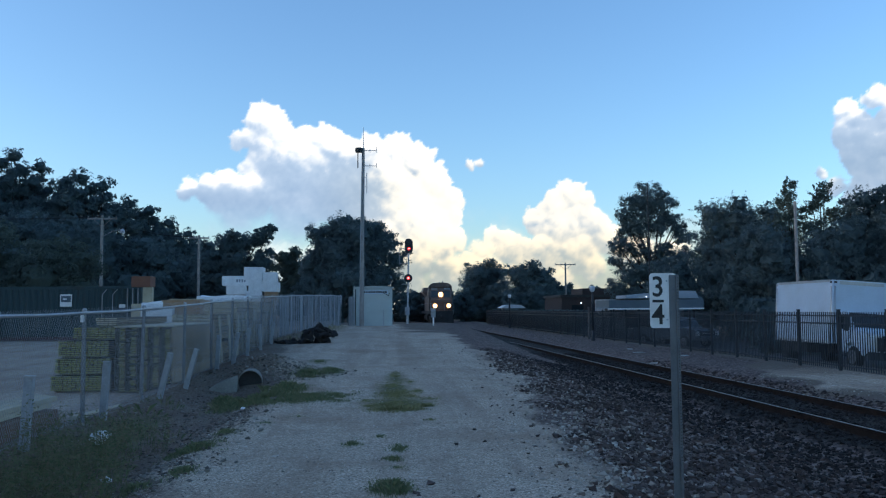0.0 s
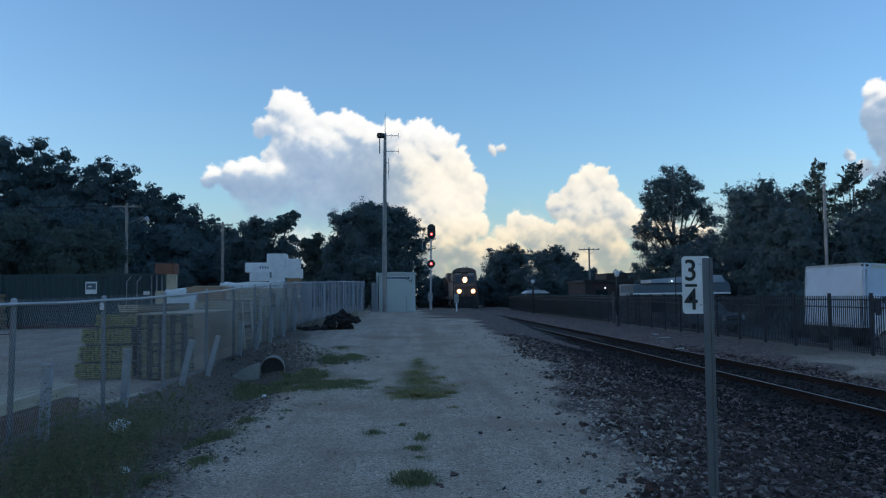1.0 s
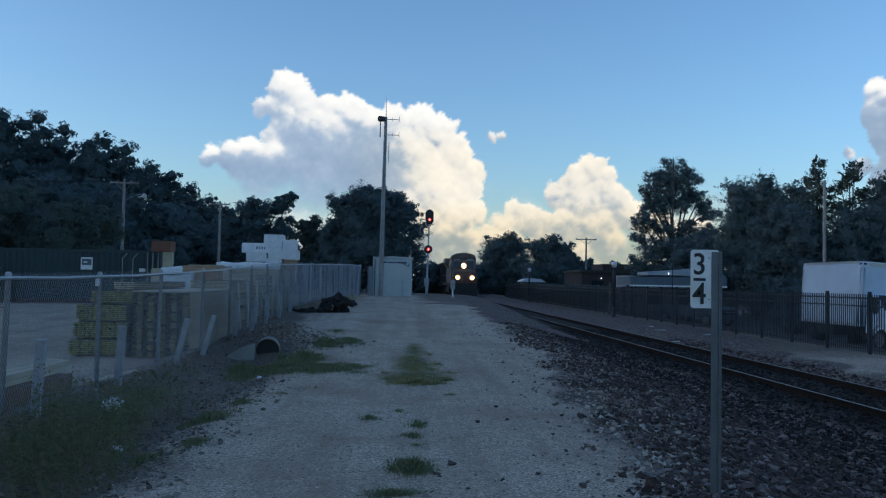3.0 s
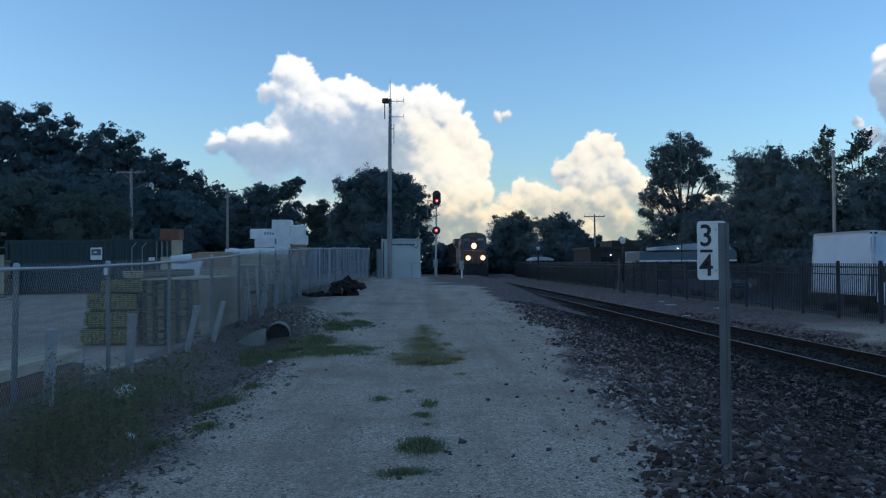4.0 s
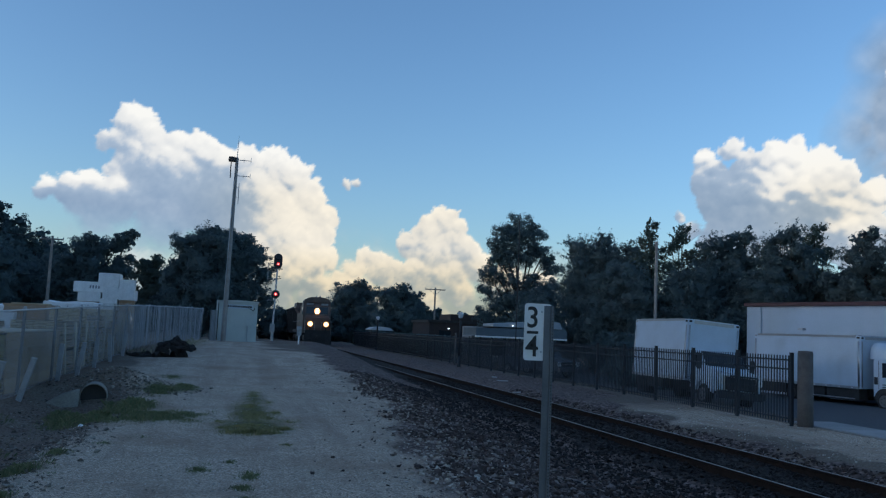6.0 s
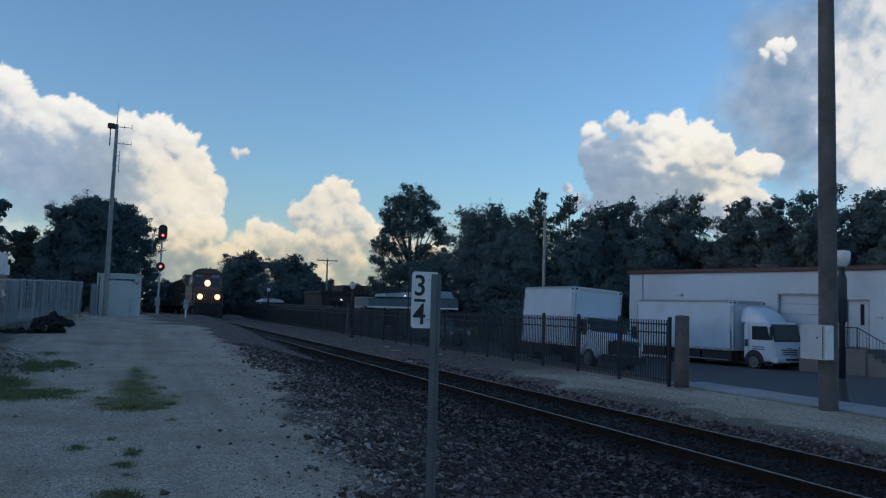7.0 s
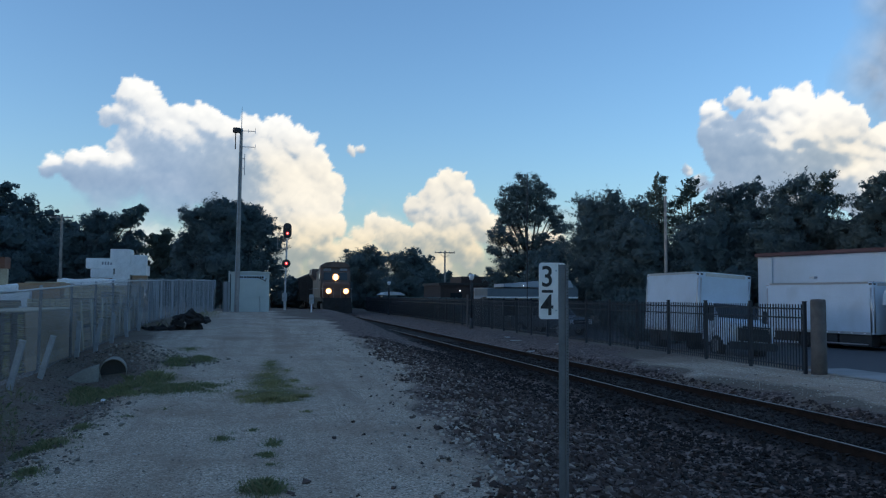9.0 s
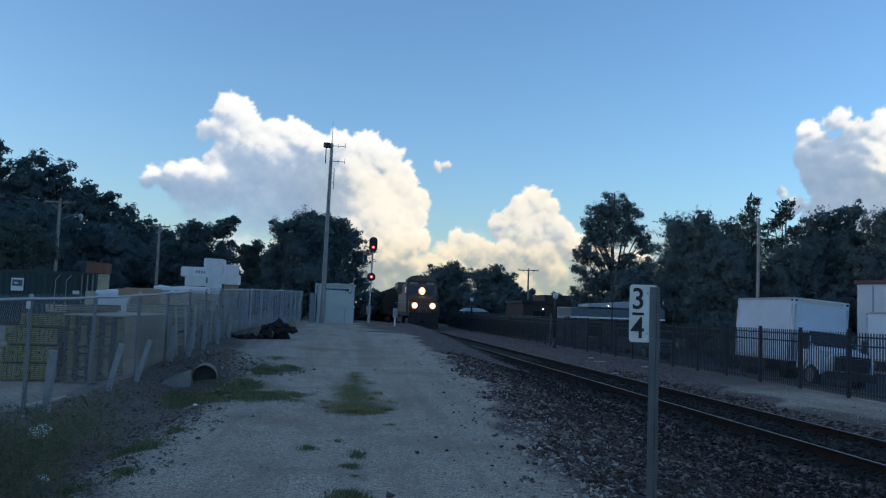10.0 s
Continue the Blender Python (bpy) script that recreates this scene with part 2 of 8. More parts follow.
BRICK = surface("dark_red_brick", (0.028, 0.021, 0.02), (0.05, 0.036, 0.032), 0.9, 2, 20, 0.3)
POST_STEEL = surface("dull_sign_post_steel", (0.111, 0.120, 0.131), (0.178, 0.189, 0.203), 0.5, 6, 12, 0.1, metal=0.6)
SLATE_ROOF = surface("blue_grey_metal_roof", (0.07, 0.10, 0.12), (0.11, 0.14, 0.165), 0.5, 2, 10, 0.1)
LOCO_PAINT = surface("sooty_locomotive_paint", (0.105, 0.073, 0.06), (0.18, 0.125, 0.10), 0.55, 1.2, 14, 0.1, stain=(0.05, 0.045, 0.042))
LOCO_ORANGE = surface("faded_orange_locomotive_paint", (0.10, 0.055, 0.04), (0.16, 0.085, 0.055), 0.55, 1.2, 14, 0.1, stain=(0.07, 0.045, 0.038))
LOCO_DARK = surface("black_underframe_paint", (0.012, 0.012, 0.013), (0.04, 0.036, 0.034), 0.7, 2, 14, 0.15)
CAR_DARK = surface("brown_freight_car_paint", (0.022, 0.018, 0.016), (0.05, 0.04, 0.034), 0.75, 1.0, 14, 0.2)
HEADLIGHT = glow("headlight_glow", (1.0, 0.70, 0.33), 5.0)
RED_LIGHT = glow("red_signal_glow", (1.0, 0.03, 0.035), 0.75)
RED_CORE = glow("red_signal_core", (1.0, 0.22, 0.17), 2.6)
# weak orange glow for the halo rings behind the train's lenses
HALO_RING = glow("warm_halo_glow", (1.0, 0.45, 0.15), 0.9)
LAMP_GLOW = glow("white_lamp_glow", (0.9, 0.95, 1.0), 3.0)
ACORN = surface("milky_lamp_globe", (0.60, 0.62, 0.64), (0.72, 0.74, 0.76), 0.25, 6, 6, 0.02)
# leaf green with the blue of distant haze mixed into its tones
LEAF = island("haze_tinted_leaves", [(0.056, 0.080, 0.084), (0.059, 0.084, 0.088), (0.062, 0.087, 0.091), (0.057, 0.081, 0.086)], 0.75, 0.5)
LEAF_B = island("yellow_green_leaves", [(0.050, 0.068, 0.060), (0.055, 0.071, 0.061), (0.058, 0.073, 0.061)], 0.75, 0.45)
GRASS = island("grass_blades", [(0.104, 0.125, 0.066), (0.131, 0.145, 0.077), (0.157, 0.155, 0.089), (0.157, 0.134, 0.089), (0.199, 0.171, 0.119)], 0.8, 0.35)
LAWN = island("lawn_blades", [(0.085, 0.092, 0.042), (0.125, 0.122, 0.056), (0.168, 0.150, 0.078), (0.095, 0.100, 0.045), (0.195, 0.165, 0.100)], 0.85, 0.2)
DITCH_GRASS = island("ditch_grass_blades", [(0.060, 0.078, 0.040), (0.082, 0.098, 0.050), (0.112, 0.115, 0.062), (0.068, 0.085, 0.042), (0.130, 0.120, 0.075)], 0.85, 0.2)
WEED = island("weed_leaves", [(0.050, 0.062, 0.032), (0.074, 0.088, 0.044), (0.095, 0.095, 0.055), (0.108, 0.088, 0.058)], 0.85, 0.2)
STONE_DARK = island("ballast_stone", [(0.034, 0.025, 0.022), (0.070, 0.050, 0.044), (0.046, 0.033, 0.029), (0.11, 0.082, 0.073), (0.044, 0.032, 0.027), (0.10, 0.072, 0.063), (0.26, 0.22, 0.195), (0.050, 0.036, 0.032), (0.074, 0.050, 0.043)], 0.95)
STONE_OILY = island("oily_ballast_stone", [(0.012, 0.010, 0.009), (0.025, 0.020, 0.018), (0.016, 0.013, 0.012), (0.036, 0.029, 0.026)], 0.9)
STONE_MIXED = island("mixed_gravel_chips", [(0.66, 0.60, 0.51), (0.46, 0.41, 0.345), (0.10, 0.085, 0.072), (0.58, 0.525, 0.445), (0.26, 0.23, 0.19), (0.74, 0.68, 0.58)], 0.95)
STONE_RUBBLE = island("dull_rubble_chips", [(0.09, 0.075, 0.06), (0.24, 0.215, 0.18), (0.15, 0.13, 0.105), (0.33, 0.30, 0.25), (0.06, 0.05, 0.042), (0.2, 0.175, 0.145)], 0.95)
STONE_EDGE = island("weathered_edge_stones", [(0.24, 0.20, 0.165), (0.37, 0.32, 0.27), (0.48, 0.43, 0.365), (0.16, 0.128, 0.105), (0.10, 0.076, 0.064)], 0.95)


for dull in (RAIL_RUST, TIE_WOOD):
    dull.node_tree.nodes["Principled BSDF"].inputs["Specular IOR Level"].default_value = 0.08


# ---- ground ----
def lumps(x, y, s, seed=0):
    """Smooth value noise in the plane, -1 to 1."""
    x, y = np.asarray(x, float) / s + seed * 17.3, np.asarray(y, float) / s + seed * 9.1
    i, j = np.floor(x), np.floor(y)
    u, v = x - i, y - j
    u, v = u * u * (3 - 2 * u), v * v * (3 - 2 * v)
    h = lambda a, b: np.modf(np.abs(np.sin(a * 127.1 + b * 311.7) * 43758.5453))[0] * 2 - 1
    return (h(i, j) * (1 - u) + h(i + 1, j) * u) * (1 - v) + (h(i, j + 1) * (1 - u) + h(i + 1, j + 1) * u) * v


RAIL_TOP, TRACK_X = -0.22, 8.08


def edge_x(y):
    """Where the pale gravel gives way to the ballast."""
    return np.interp(y, [0, 6.1, 10.2, 13, 18.5, 25.6, 31, 40, 60], [1.6, 1.92, 2.37, 2.74, 3.36, 3.42, 3.38, 3.4, 4.0])


def shoulder_x(y):
    """Where the lot begins to fall towards the track."""
    return np.interp(y, [0, 6.1, 12.3, 16.6, 25.6, 45, 60], [1.6, 1.92, 2.55, 2.98, 3.45, 4.4, 5.0])


def ground_z(x, y):
    x, y = np.asarray(x, float), np.asarray(y, float)
    rise = 0.58 * smooth(14, 52, y) * (1 - smooth(62, 95, y)) - 0.2 * smooth(62, 95, y)
    edge = shoulder_x(y) + 0.1 + 0.25 * lumps(x * 0, y, 2.5, 3)
    bed = -0.46 + 0.105 * (1 - smooth(1.15, 1.5, np.abs(x - TRACK_X)))
    bank = smooth(edge, edge + 3.4, x)
    left = rise * (1 - bank) + bed * bank
    right = -0.22 + 0 * y
    z = left + (right - left) * smooth(9.3, 10.6, x)
    z = z + (-0.78 - right) * smooth(14.4, 18.5, x)
    ditch = smooth(-4.6, -3.4, x) * (1 - smooth(-2.9, -1.9, x)) * smooth(2, 6, y) * (1 - smooth(19, 21, y))
    z = z - (0.22 + 0.14 * smooth(15, 18.5, y)) * ditch
    z = z + 0.42 * np.exp(-(((x + 2.8) / 0.95) ** 2 + ((y - 21.3) / 0.95) ** 2))
    yard = 1 - smooth(-5.2, -4.4, x)
    z = z * (1 - yard) + yard * (-0.2 + 0.4 * smooth(22, 42, y) + 0.2 * smooth(42, 52, y))
    rough = 0.03 * lumps(x, y, 1.7, 1) + 0.012 * lumps(x, y, 0.6, 2)
    z = z + rough * (1 - smooth(60, 90, np.hypot(x, y))) * (1 - smooth(13.0, 13.4, x))
    return z


def gz(x, y):
    return float(ground_z(x, y))


def ground_sheet():
    xs = np.r_[-3000, -1500, -700, -350, -180, -110, -75, -55, -42, np.arange(-34, -6, 0.8), np.arange(-6, 14.5, 0.2), np.arange(14.5, 46, 0.8), 55, 70, 100, 160, 300, 700, 1500, 3000]
    ys = np.r_[-3000, -1000, -300, -100, -40, -20, np.arange(-10, 2, 1.0), np.arange(2, 40, 0.25), np.arange(40, 70, 0.6), np.arange(70, 140, 2.0), 160, 200, 300, 600, 1200, 3500]
    X, Y = np.meshgrid(xs, ys)
    Z = ground_z(X, Y)
    nx, ny = len(xs), len(ys)
    verts = np.stack([X, Y, Z], -1).reshape(-1, 3)
    idx = np.arange(nx * ny).reshape(ny, nx)
    faces = np.stack([idx[:-1, :-1], idx[:-1, 1:], idx[1:, 1:], idx[1:, :-1]], -1).reshape(-1, 4)
    x, y = verts[:, 0], verts[:, 1]
    w = 0.35 * lumps(x, y, 1.6, 5) + 0.2 * lumps(x, y, 0.5, 6)
    edge = edge_x(y) + w
    lot_edge = -2.3 + 0.02 * np.clip(y - 20, 0, 30) - 1.2 * smooth(21, 26, y) + 1.3 * w
    lot = smooth(lot_edge - 0.5, lot_edge + 0.7, x) * (1 - smooth(edge - 0.3, edge + 0.45, x)) * (1 - smooth(56, 60, y + 2 * w)) * (1 - smooth(37, 46, y + 5 * w) * smooth(0.5, 2.4, x + 1.5 * w))
    bank = smooth(10.2, 11.2, x + 1.5 * w) * (1 - smooth(13.2, 13.5, x)) * (1.15 + 0.4 * lumps(x, y, 2.2, 9)) * (0.06 + 0.94 * (1 - smooth(17, 28, y + 4 * w)))
    pale = np.clip(lot + bank, 0, 1)
    ballast = smooth(edge - 0.3, edge + 0.45, x) * (1 - smooth(9.6, 10.3, x + 1.5 * w - 2.9 * smooth(18, 30, y)))
    yard = (1 - smooth(-5.4, -4.8, x + 0.3 * w)) * smooth(-60, -40, x) * (1 - smooth(60, 70, y))
    hard = smooth(14.6, 14.9, x) * (1 - smooth(60, 70, x)) * (1 - smooth(60, 80, y))
    turf = np.zeros(len(x))
    for a, b, ra, rb in ((0.4, 19.2, 0.3, 1.7), (0.3, 16.2, 0.42, 1.9), (0.3, 14.2, 0.6, 1.1), (-1.3, 15.1, 1.0, 0.6), (-1.8, 16.9, 0.45, 0.6), (-1.55, 20.3, 0.5, 0.6), (-1.15, 21.1, 0.35, 0.5), (-2.7, 16.3, 0.5, 0.7), (-3.7, 11, 0.4, 4.0), (-2.17, 10.0, 0.3, 0.25), (0.13, 7.3, 0.2, 0.2), (0.0, 6.5, 0.25, 0.12)):
        turf = np.maximum(turf, np.exp(-(((x - a) / ra) ** 2 + ((y - b) / rb) ** 2)) * (0.82 + 0.6 * w))
    me = bpy.data.meshes.new("ground")
    me.from_pydata(verts.tolist(), [], faces.tolist())
    for name, v in (("pale", np.clip(pale + 0.7 * yard, 0, 1)), ("ballast", ballast), ("hard", hard), ("turf", turf), ("oily", (1 - smooth(1.15, 1.75, np.abs(x - TRACK_X) + 0.5 * w)) * smooth(-5, 0, y))):
        me.attributes.new(name, "FLOAT", "POINT").data.foreach_set("value", v.astype(np.float32))
    me.shade_smooth()
    mt = bpy.data.materials.new("ground_earth_gravel")
    mt.use_nodes = True
    n, l = mt.node_tree.nodes, mt.node_tree.links
    bs, co = n["Principled BSDF"], n.new("ShaderNodeTexCoord")

    def tex(kind, scale, detail=5):
        t = n.new(kind)
        t.inputs["Scale"].default_value = scale
        if kind == "ShaderNodeTexNoise":
            t.inputs["Detail"].default_value, t.inputs["Roughness"].default_value = detail, 0.65
        l.new(co.outputs["Object"], t.inputs["Vector"])
        return t

    def ramp(src, *stops):
        r = n.new("ShaderNodeValToRGB")
        while len(r.color_ramp.elements) < len(stops):
            r.color_ramp.elements.new(0.5)
        for e, (p, c) in zip(r.color_ramp.elements, stops):
            e.position, e.color = p, (*c, 1)
        l.new(src, r.inputs["Fac"])
        return r.outputs["Color"]

    def mix(f, a, b):
        m = n.new("ShaderNodeMix")
        m.data_type = "RGBA"
        if isinstance(f, float):
            m.inputs["Factor"].default_value = f
        else:
            l.new(f, m.inputs["Factor"])
        l.new(a, m.inputs["A"])
        l.new(b, m.inputs["B"])
        return m.outputs["Result"]

    chips, dust, patches = tex("ShaderNodeTexVoronoi", 62), tex("ShaderNodeTexNoise", 9, 8), tex("ShaderNodeTexNoise", 0.55, 6)
    chipsB, soil = tex("ShaderNodeTexVoronoi", 15), tex("ShaderNodeTexNoise", 22, 6)
    sep = n.new("ShaderNodeSeparateColor")
    l.new(chips.outputs["Color"], sep.inputs[0])
    sepB = n.new("ShaderNodeSeparateColor")
    l.new(chipsB.outputs["Color"], sepB.inputs[0])
    gravel = mix(0.26, ramp(sep.outputs[0], (0.0, (0.085, 0.068, 0.053)), (0.25, (0.38, 0.31, 0.24)), (0.8, (0.62, 0.515, 0.402)), (1.0, (0.90, 0.79, 0.65))), ramp(dust.outputs["Fac"], (0.3, (0.319, 0.257, 0.201)), (0.7, (0.580, 0.478, 0.376))))
    gravel = mix(ramp(patches.outputs["Fac"], (0.46, (0, 0, 0)), (0.68, (0.821, 0.669, 0.590))), gravel, ramp(dust.outputs["Fac"], (0.3, (0.219, 0.156, 0.111)), (0.7, (0.394, 0.285, 0.204))))
    mp = n.new("ShaderNodeMapping")
    mp.inputs["Scale"].default_value = (1.5, 0.1, 1.0)
    l.new(co.outputs["Object"], mp.inputs["Vector"])
    ruts = tex("ShaderNodeTexNoise", 1.0, 4)
    l.new(mp.outputs["Vector"], ruts.inputs["Vector"])
    gravel = mix(ramp(ruts.outputs["Fac"], (0.45, (0, 0, 0)), (0.7, (0.657, 0.534, 0.472))), gravel, ramp(soil.outputs["Fac"], (0.3, (0.165, 0.116, 0.083)), (0.7, (0.362, 0.262, 0.193))))
    stones = ramp(sepB.outputs[1], (0.0, (0.062, 0.046, 0.039)), (0.6, (0.145, 0.106, 0.092)), (1.0, (0.29, 0.222, 0.19)))
    earth = mix(ramp(patches.outputs["Fac"], (0.42, (0, 0, 0)), (0.6, (1, 1, 1))), ramp(soil.outputs["Fac"], (0.3, (0.095, 0.069, 0.054)), (0.7, (0.24, 0.186, 0.148))), ramp(soil.outputs["Fac"], (0.3, (0.105, 0.083, 0.063)), (0.7, (0.28, 0.235, 0.185))))
    tar = ramp(dust.outputs["Fac"], (0.3, (0.08, 0.083, 0.088)), (0.7, (0.15, 0.153, 0.158)))

    def zone(name, soft):
        at, add, mr = n.new("ShaderNodeAttribute"), n.new("ShaderNodeMath"), n.new("ShaderNodeMapRange")
        at.attribute_name, add.operation = name, "MULTIPLY_ADD"
        l.new(soil.outputs["Fac"], add.inputs[0])
        add.inputs[1].default_value = soft
        l.new(at.outputs["Fac"], add.inputs[2])
        mr.inputs["From Min"].default_value, mr.inputs["From Max"].default_value = 0.25 + soft * 0.5, 0.75 + soft * 0.5
        l.new(add.outputs[0], mr.inputs["Value"])
        return mr.outputs["Result"]

    col = mix(zone("pale", 0.9), earth, gravel)
    green = ramp(soil.outputs["Fac"], (0.3, (0.075, 0.08, 0.036)), (0.7, (0.17, 0.165, 0.075)))
    col = mix(zone("turf", 0.8), col, green)
    col = mix(zone("ballast", 0.5), col, stones)
    oil = ramp(sepB.outputs[1], (0.0, (0.014, 0.012, 0.011)), (1.0, (0.05, 0.041, 0.036)))
    col = mix(zone("oily", 0.5), col, oil)
    col = mix(zone("hard", 0.05), col, tar)
    l.new(col, bs.inputs["Base Color"])
    bs.inputs["Roughness"].default_value = 0.95
    bs.inputs["Specular IOR Level"].default_value = 0.2
    bp = n.new("ShaderNodeBump")
    bp.inputs["Strength"].default_value, bp.inputs["Distance"].default_value = 0.85, 0.02
    hh = n.new("ShaderNodeMath")
    hh.operation = "SUBTRACT"
    l.new(dust.outputs["Fac"], hh.inputs[0])
    l.new(chips.outputs["Distance"], hh.inputs[1])
    l.new(hh.outputs[0], bp.inputs["Height"])
    l.new(bp.outputs["Normal"], bs.inputs["Normal"])
    me.materials.append(mt)
    return tagged(new("ground", me), "pale gravel lot, dark ballast and dry earth ground", "ground", kind="structure")


ground_sheet()


# ---- loose stones, grass ----
def pebbles(name, spots, sizes, material, label, seed, flat=0.6):
    """One mesh of many uneven stones lying on the ground."""
    rng = np.random.default_rng(seed)
    base = np.array([(1, 0, 0), (-1, 0, 0), (0, 1, 0), (0, -1, 0), (0, 0, 1), (0, 0, -1)], float)
    tri = np.array([(0, 2, 4), (2, 1, 4), (1, 3, 4), (3, 0, 4), (2, 0, 5), (1, 2, 5), (3, 1, 5), (0, 3, 5)])
    k = len(spots)
    v = base[None] * (0.6 + 0.8 * rng.random((k, 6, 1))) + 0.35 * rng.normal(size=(k, 6, 3))
    q = rng.normal(size=(k, 4))
    w, x, y, z = (q / np.linalg.norm(q, axis=1)[:, None]).T
    turn = np.stack([1 - 2 * (y * y + z * z), 2 * (x * y - w * z), 2 * (x * z + w * y), 2 * (x * y + w * z), 1 - 2 * (x * x + z * z), 2 * (y * z - w * x), 2 * (x * z - w * y), 2 * (y * z + w * x), 1 - 2 * (x * x + y * y)], -1).reshape(k, 3, 3)
    v = np.einsum("kij,knj->kni", turn, v) * (1, 1, flat + 0.1) * sizes[:, None, None]
    spots = np.asarray(spots)
    z = ground_z(spots[:, 0], spots[:, 1]) + sizes * 0.25
    v = v + np.stack([spots[:, 0], spots[:, 1], z], -1)[:, None]
    f = tri[None] + 6 * np.arange(k)[:, None, None]
    ob = raw(name, v.reshape(-1, 3).tolist(), f.reshape(-1, 3).tolist(), material)
    return tagged(ob, label, "stones", kind="stuff")


def scatter(n, x0, x1, y0, y1, seed, near=1.0):
    """Spots, denser towards small y."""
    rng = np.random.default_rng(seed)
    y = y0 + (y1 - y0) * rng.random(n) ** near
    return np.stack([x0 + (x1 - x0) * rng.random(n), y], -1), rng


def lay_stones():
    p, r = scatter(46000, 1.6, 7.2, 3.5, 30, 11, 2.0)
    e = edge_x(p[:, 1]) + 0.1 + 0.5 * lumps(p[:, 0], p[:, 1], 1.1, 8)
    p = p[(p[:, 0] > e + 0.10 * r.normal(size=len(p))) & (p[:, 0] < 6.62 + 0.12 * r.normal(size=len(p)))]
    grimy = p[:, 0] > 5.2 + 0.7 * r.normal(size=len(p))
    pebbles("grimy_stones", p[grimy], 0.015 + 0.034 * r.random(grimy.sum()) ** 3, STONE_OILY, "oil-darkened ballast stones along the rails", 20)
    p = p[~grimy]
    pebbles("ballast_stones", p, 0.015 + 0.038 * r.random(len(p)) ** 3, STONE_DARK, "dark brown-grey crushed ballast stones beside the track", 21)
    p, r = scatter(21000, 1.3, 5.2, 3.5, 28, 12, 1.8)
    e = edge_x(p[:, 1]) + 0.1
    p = p[np.abs(p[:, 0] - e - 0.25 + 0.35 * r.normal(size=len(p))) < 0.40]
    pebbles("edge_stones", p, 0.010 + 0.030 * r.random(len(p)) ** 2.5, STONE_EDGE, "pale stones strewn along the gravel's edge", 22)
    p, r = scatter(17000, -2.6, 2.6, 3.5, 22, 13, 1.9)
    pebbles("gravel_chips", p, 0.0035 + 0.010 * r.random(len(p)) ** 4, STONE_MIXED, "pale and dark limestone chips on the gravel lot", 23)
    p, r = scatter(1500, -4.4, -1.6, 5, 22, 14, 1.3)
    pebbles("ditch_rubble", p, 0.010 + 0.03 * r.random(len(p)) ** 3, STONE_RUBBLE, "mixed rubble and stones in the shallow ditch", 24)
    p, r = scatter(2600, -2.9, -1.5, 6, 14, 19, 1.3)
    p = p[np.abs(p[:, 0] + 2.25 + 0.25 * lumps(p[:, 1], p[:, 0], 0.8, 4)) < 0.32 * np.abs(r.normal(size=len(p)))]
    pebbles("ditch_edge_stones", p, 0.007 + 0.028 * r.random(len(p)) ** 3, STONE_RUBBLE, "pale and brown stones along the ditch's edge", 29)
    p, r = scatter(4500, 10.2, 13.2, 7, 22, 15, 1.6)
    pebbles("bank_stones", p, 0.006 + 0.016 * r.random(len(p)) ** 3, STONE_MIXED, "pale gravel stones between track and iron fence", 25)
    p, r = scatter(5000, 8.9, 10.1, 7, 30, 16, 1.6)
    pebbles("far_ballast_stones", p, 0.02 + 0.03 * r.random(len(p)) ** 2, STONE_DARK, "dark ballast stones on the far side of the track", 26)
    p, r = scatter(11500, 6.62, 9.3, 5, 36, 18, 1.7)
    pebbles("crib_stones", p, 0.018 + 0.028 * r.random(len(p)) ** 2, STONE_OILY, "dark ballast stones packed between the rails", 28)
    p, r = scatter(300, -1.2, 1.1, 5, 34, 17, 1.3)
    p[:, 0] = np.where(r.random(len(p)) < 0.93, edge_x(p[:, 1]) - 0.05 - 0.75 * np.abs(r.normal(size=len(p))), p[:, 0])
    pebbles("dark_clods", p, 0.008 + 0.026 * r.random(len(p)) ** 3, STONE_DARK, "dark clods lying on the gravel's edge", 27)


lay_stones()


def tuft(spots, material, name, label, height, blades, spread, seed, category="grass"):
    """Blades in clumps round spots (x, y, radius)."""
    rng = np.random.default_rng(seed)
    verts, faces = [], []
    for x, y, rad in spots:
        for _ in range(int(blades * rad * rad * 12) + 30):
            a, d = rng.random() * 6.283, rad * math.sqrt(rng.random())
            px, py = x + d * math.cos(a) * 1.2, y + 1.1 * d * math.sin(a)
            h = height * (0.5 + 0.8 * rng.random()) * (1.35 - 1.0 * d / rad)
            b, lean = a + rng.normal() * 0.8, spread * h * rng.random()
            w = 0.0035 + 0.004 * rng.random()
            z = gz(px, py) - 0.01
            ca, sa = math.cos(b), math.sin(b)
            k = len(verts)
            verts += [(px - w * sa, py + w * ca, z), (px + w * sa, py - w * ca, z), (px + 0.4 * lean * ca + 0.7 * w * sa, py + 0.4 * lean * sa - 0.7 * w * ca, z + 0.6 * h), (px + lean * ca, py + lean * sa, z + h * (1 - 0.3 * lean / max(h, 1e-3)))]
            faces += [(k, k + 1, k + 2), (k, k + 2, k + 3)]
    return tagged(raw(name, verts, faces, material), label, category, kind="stuff")


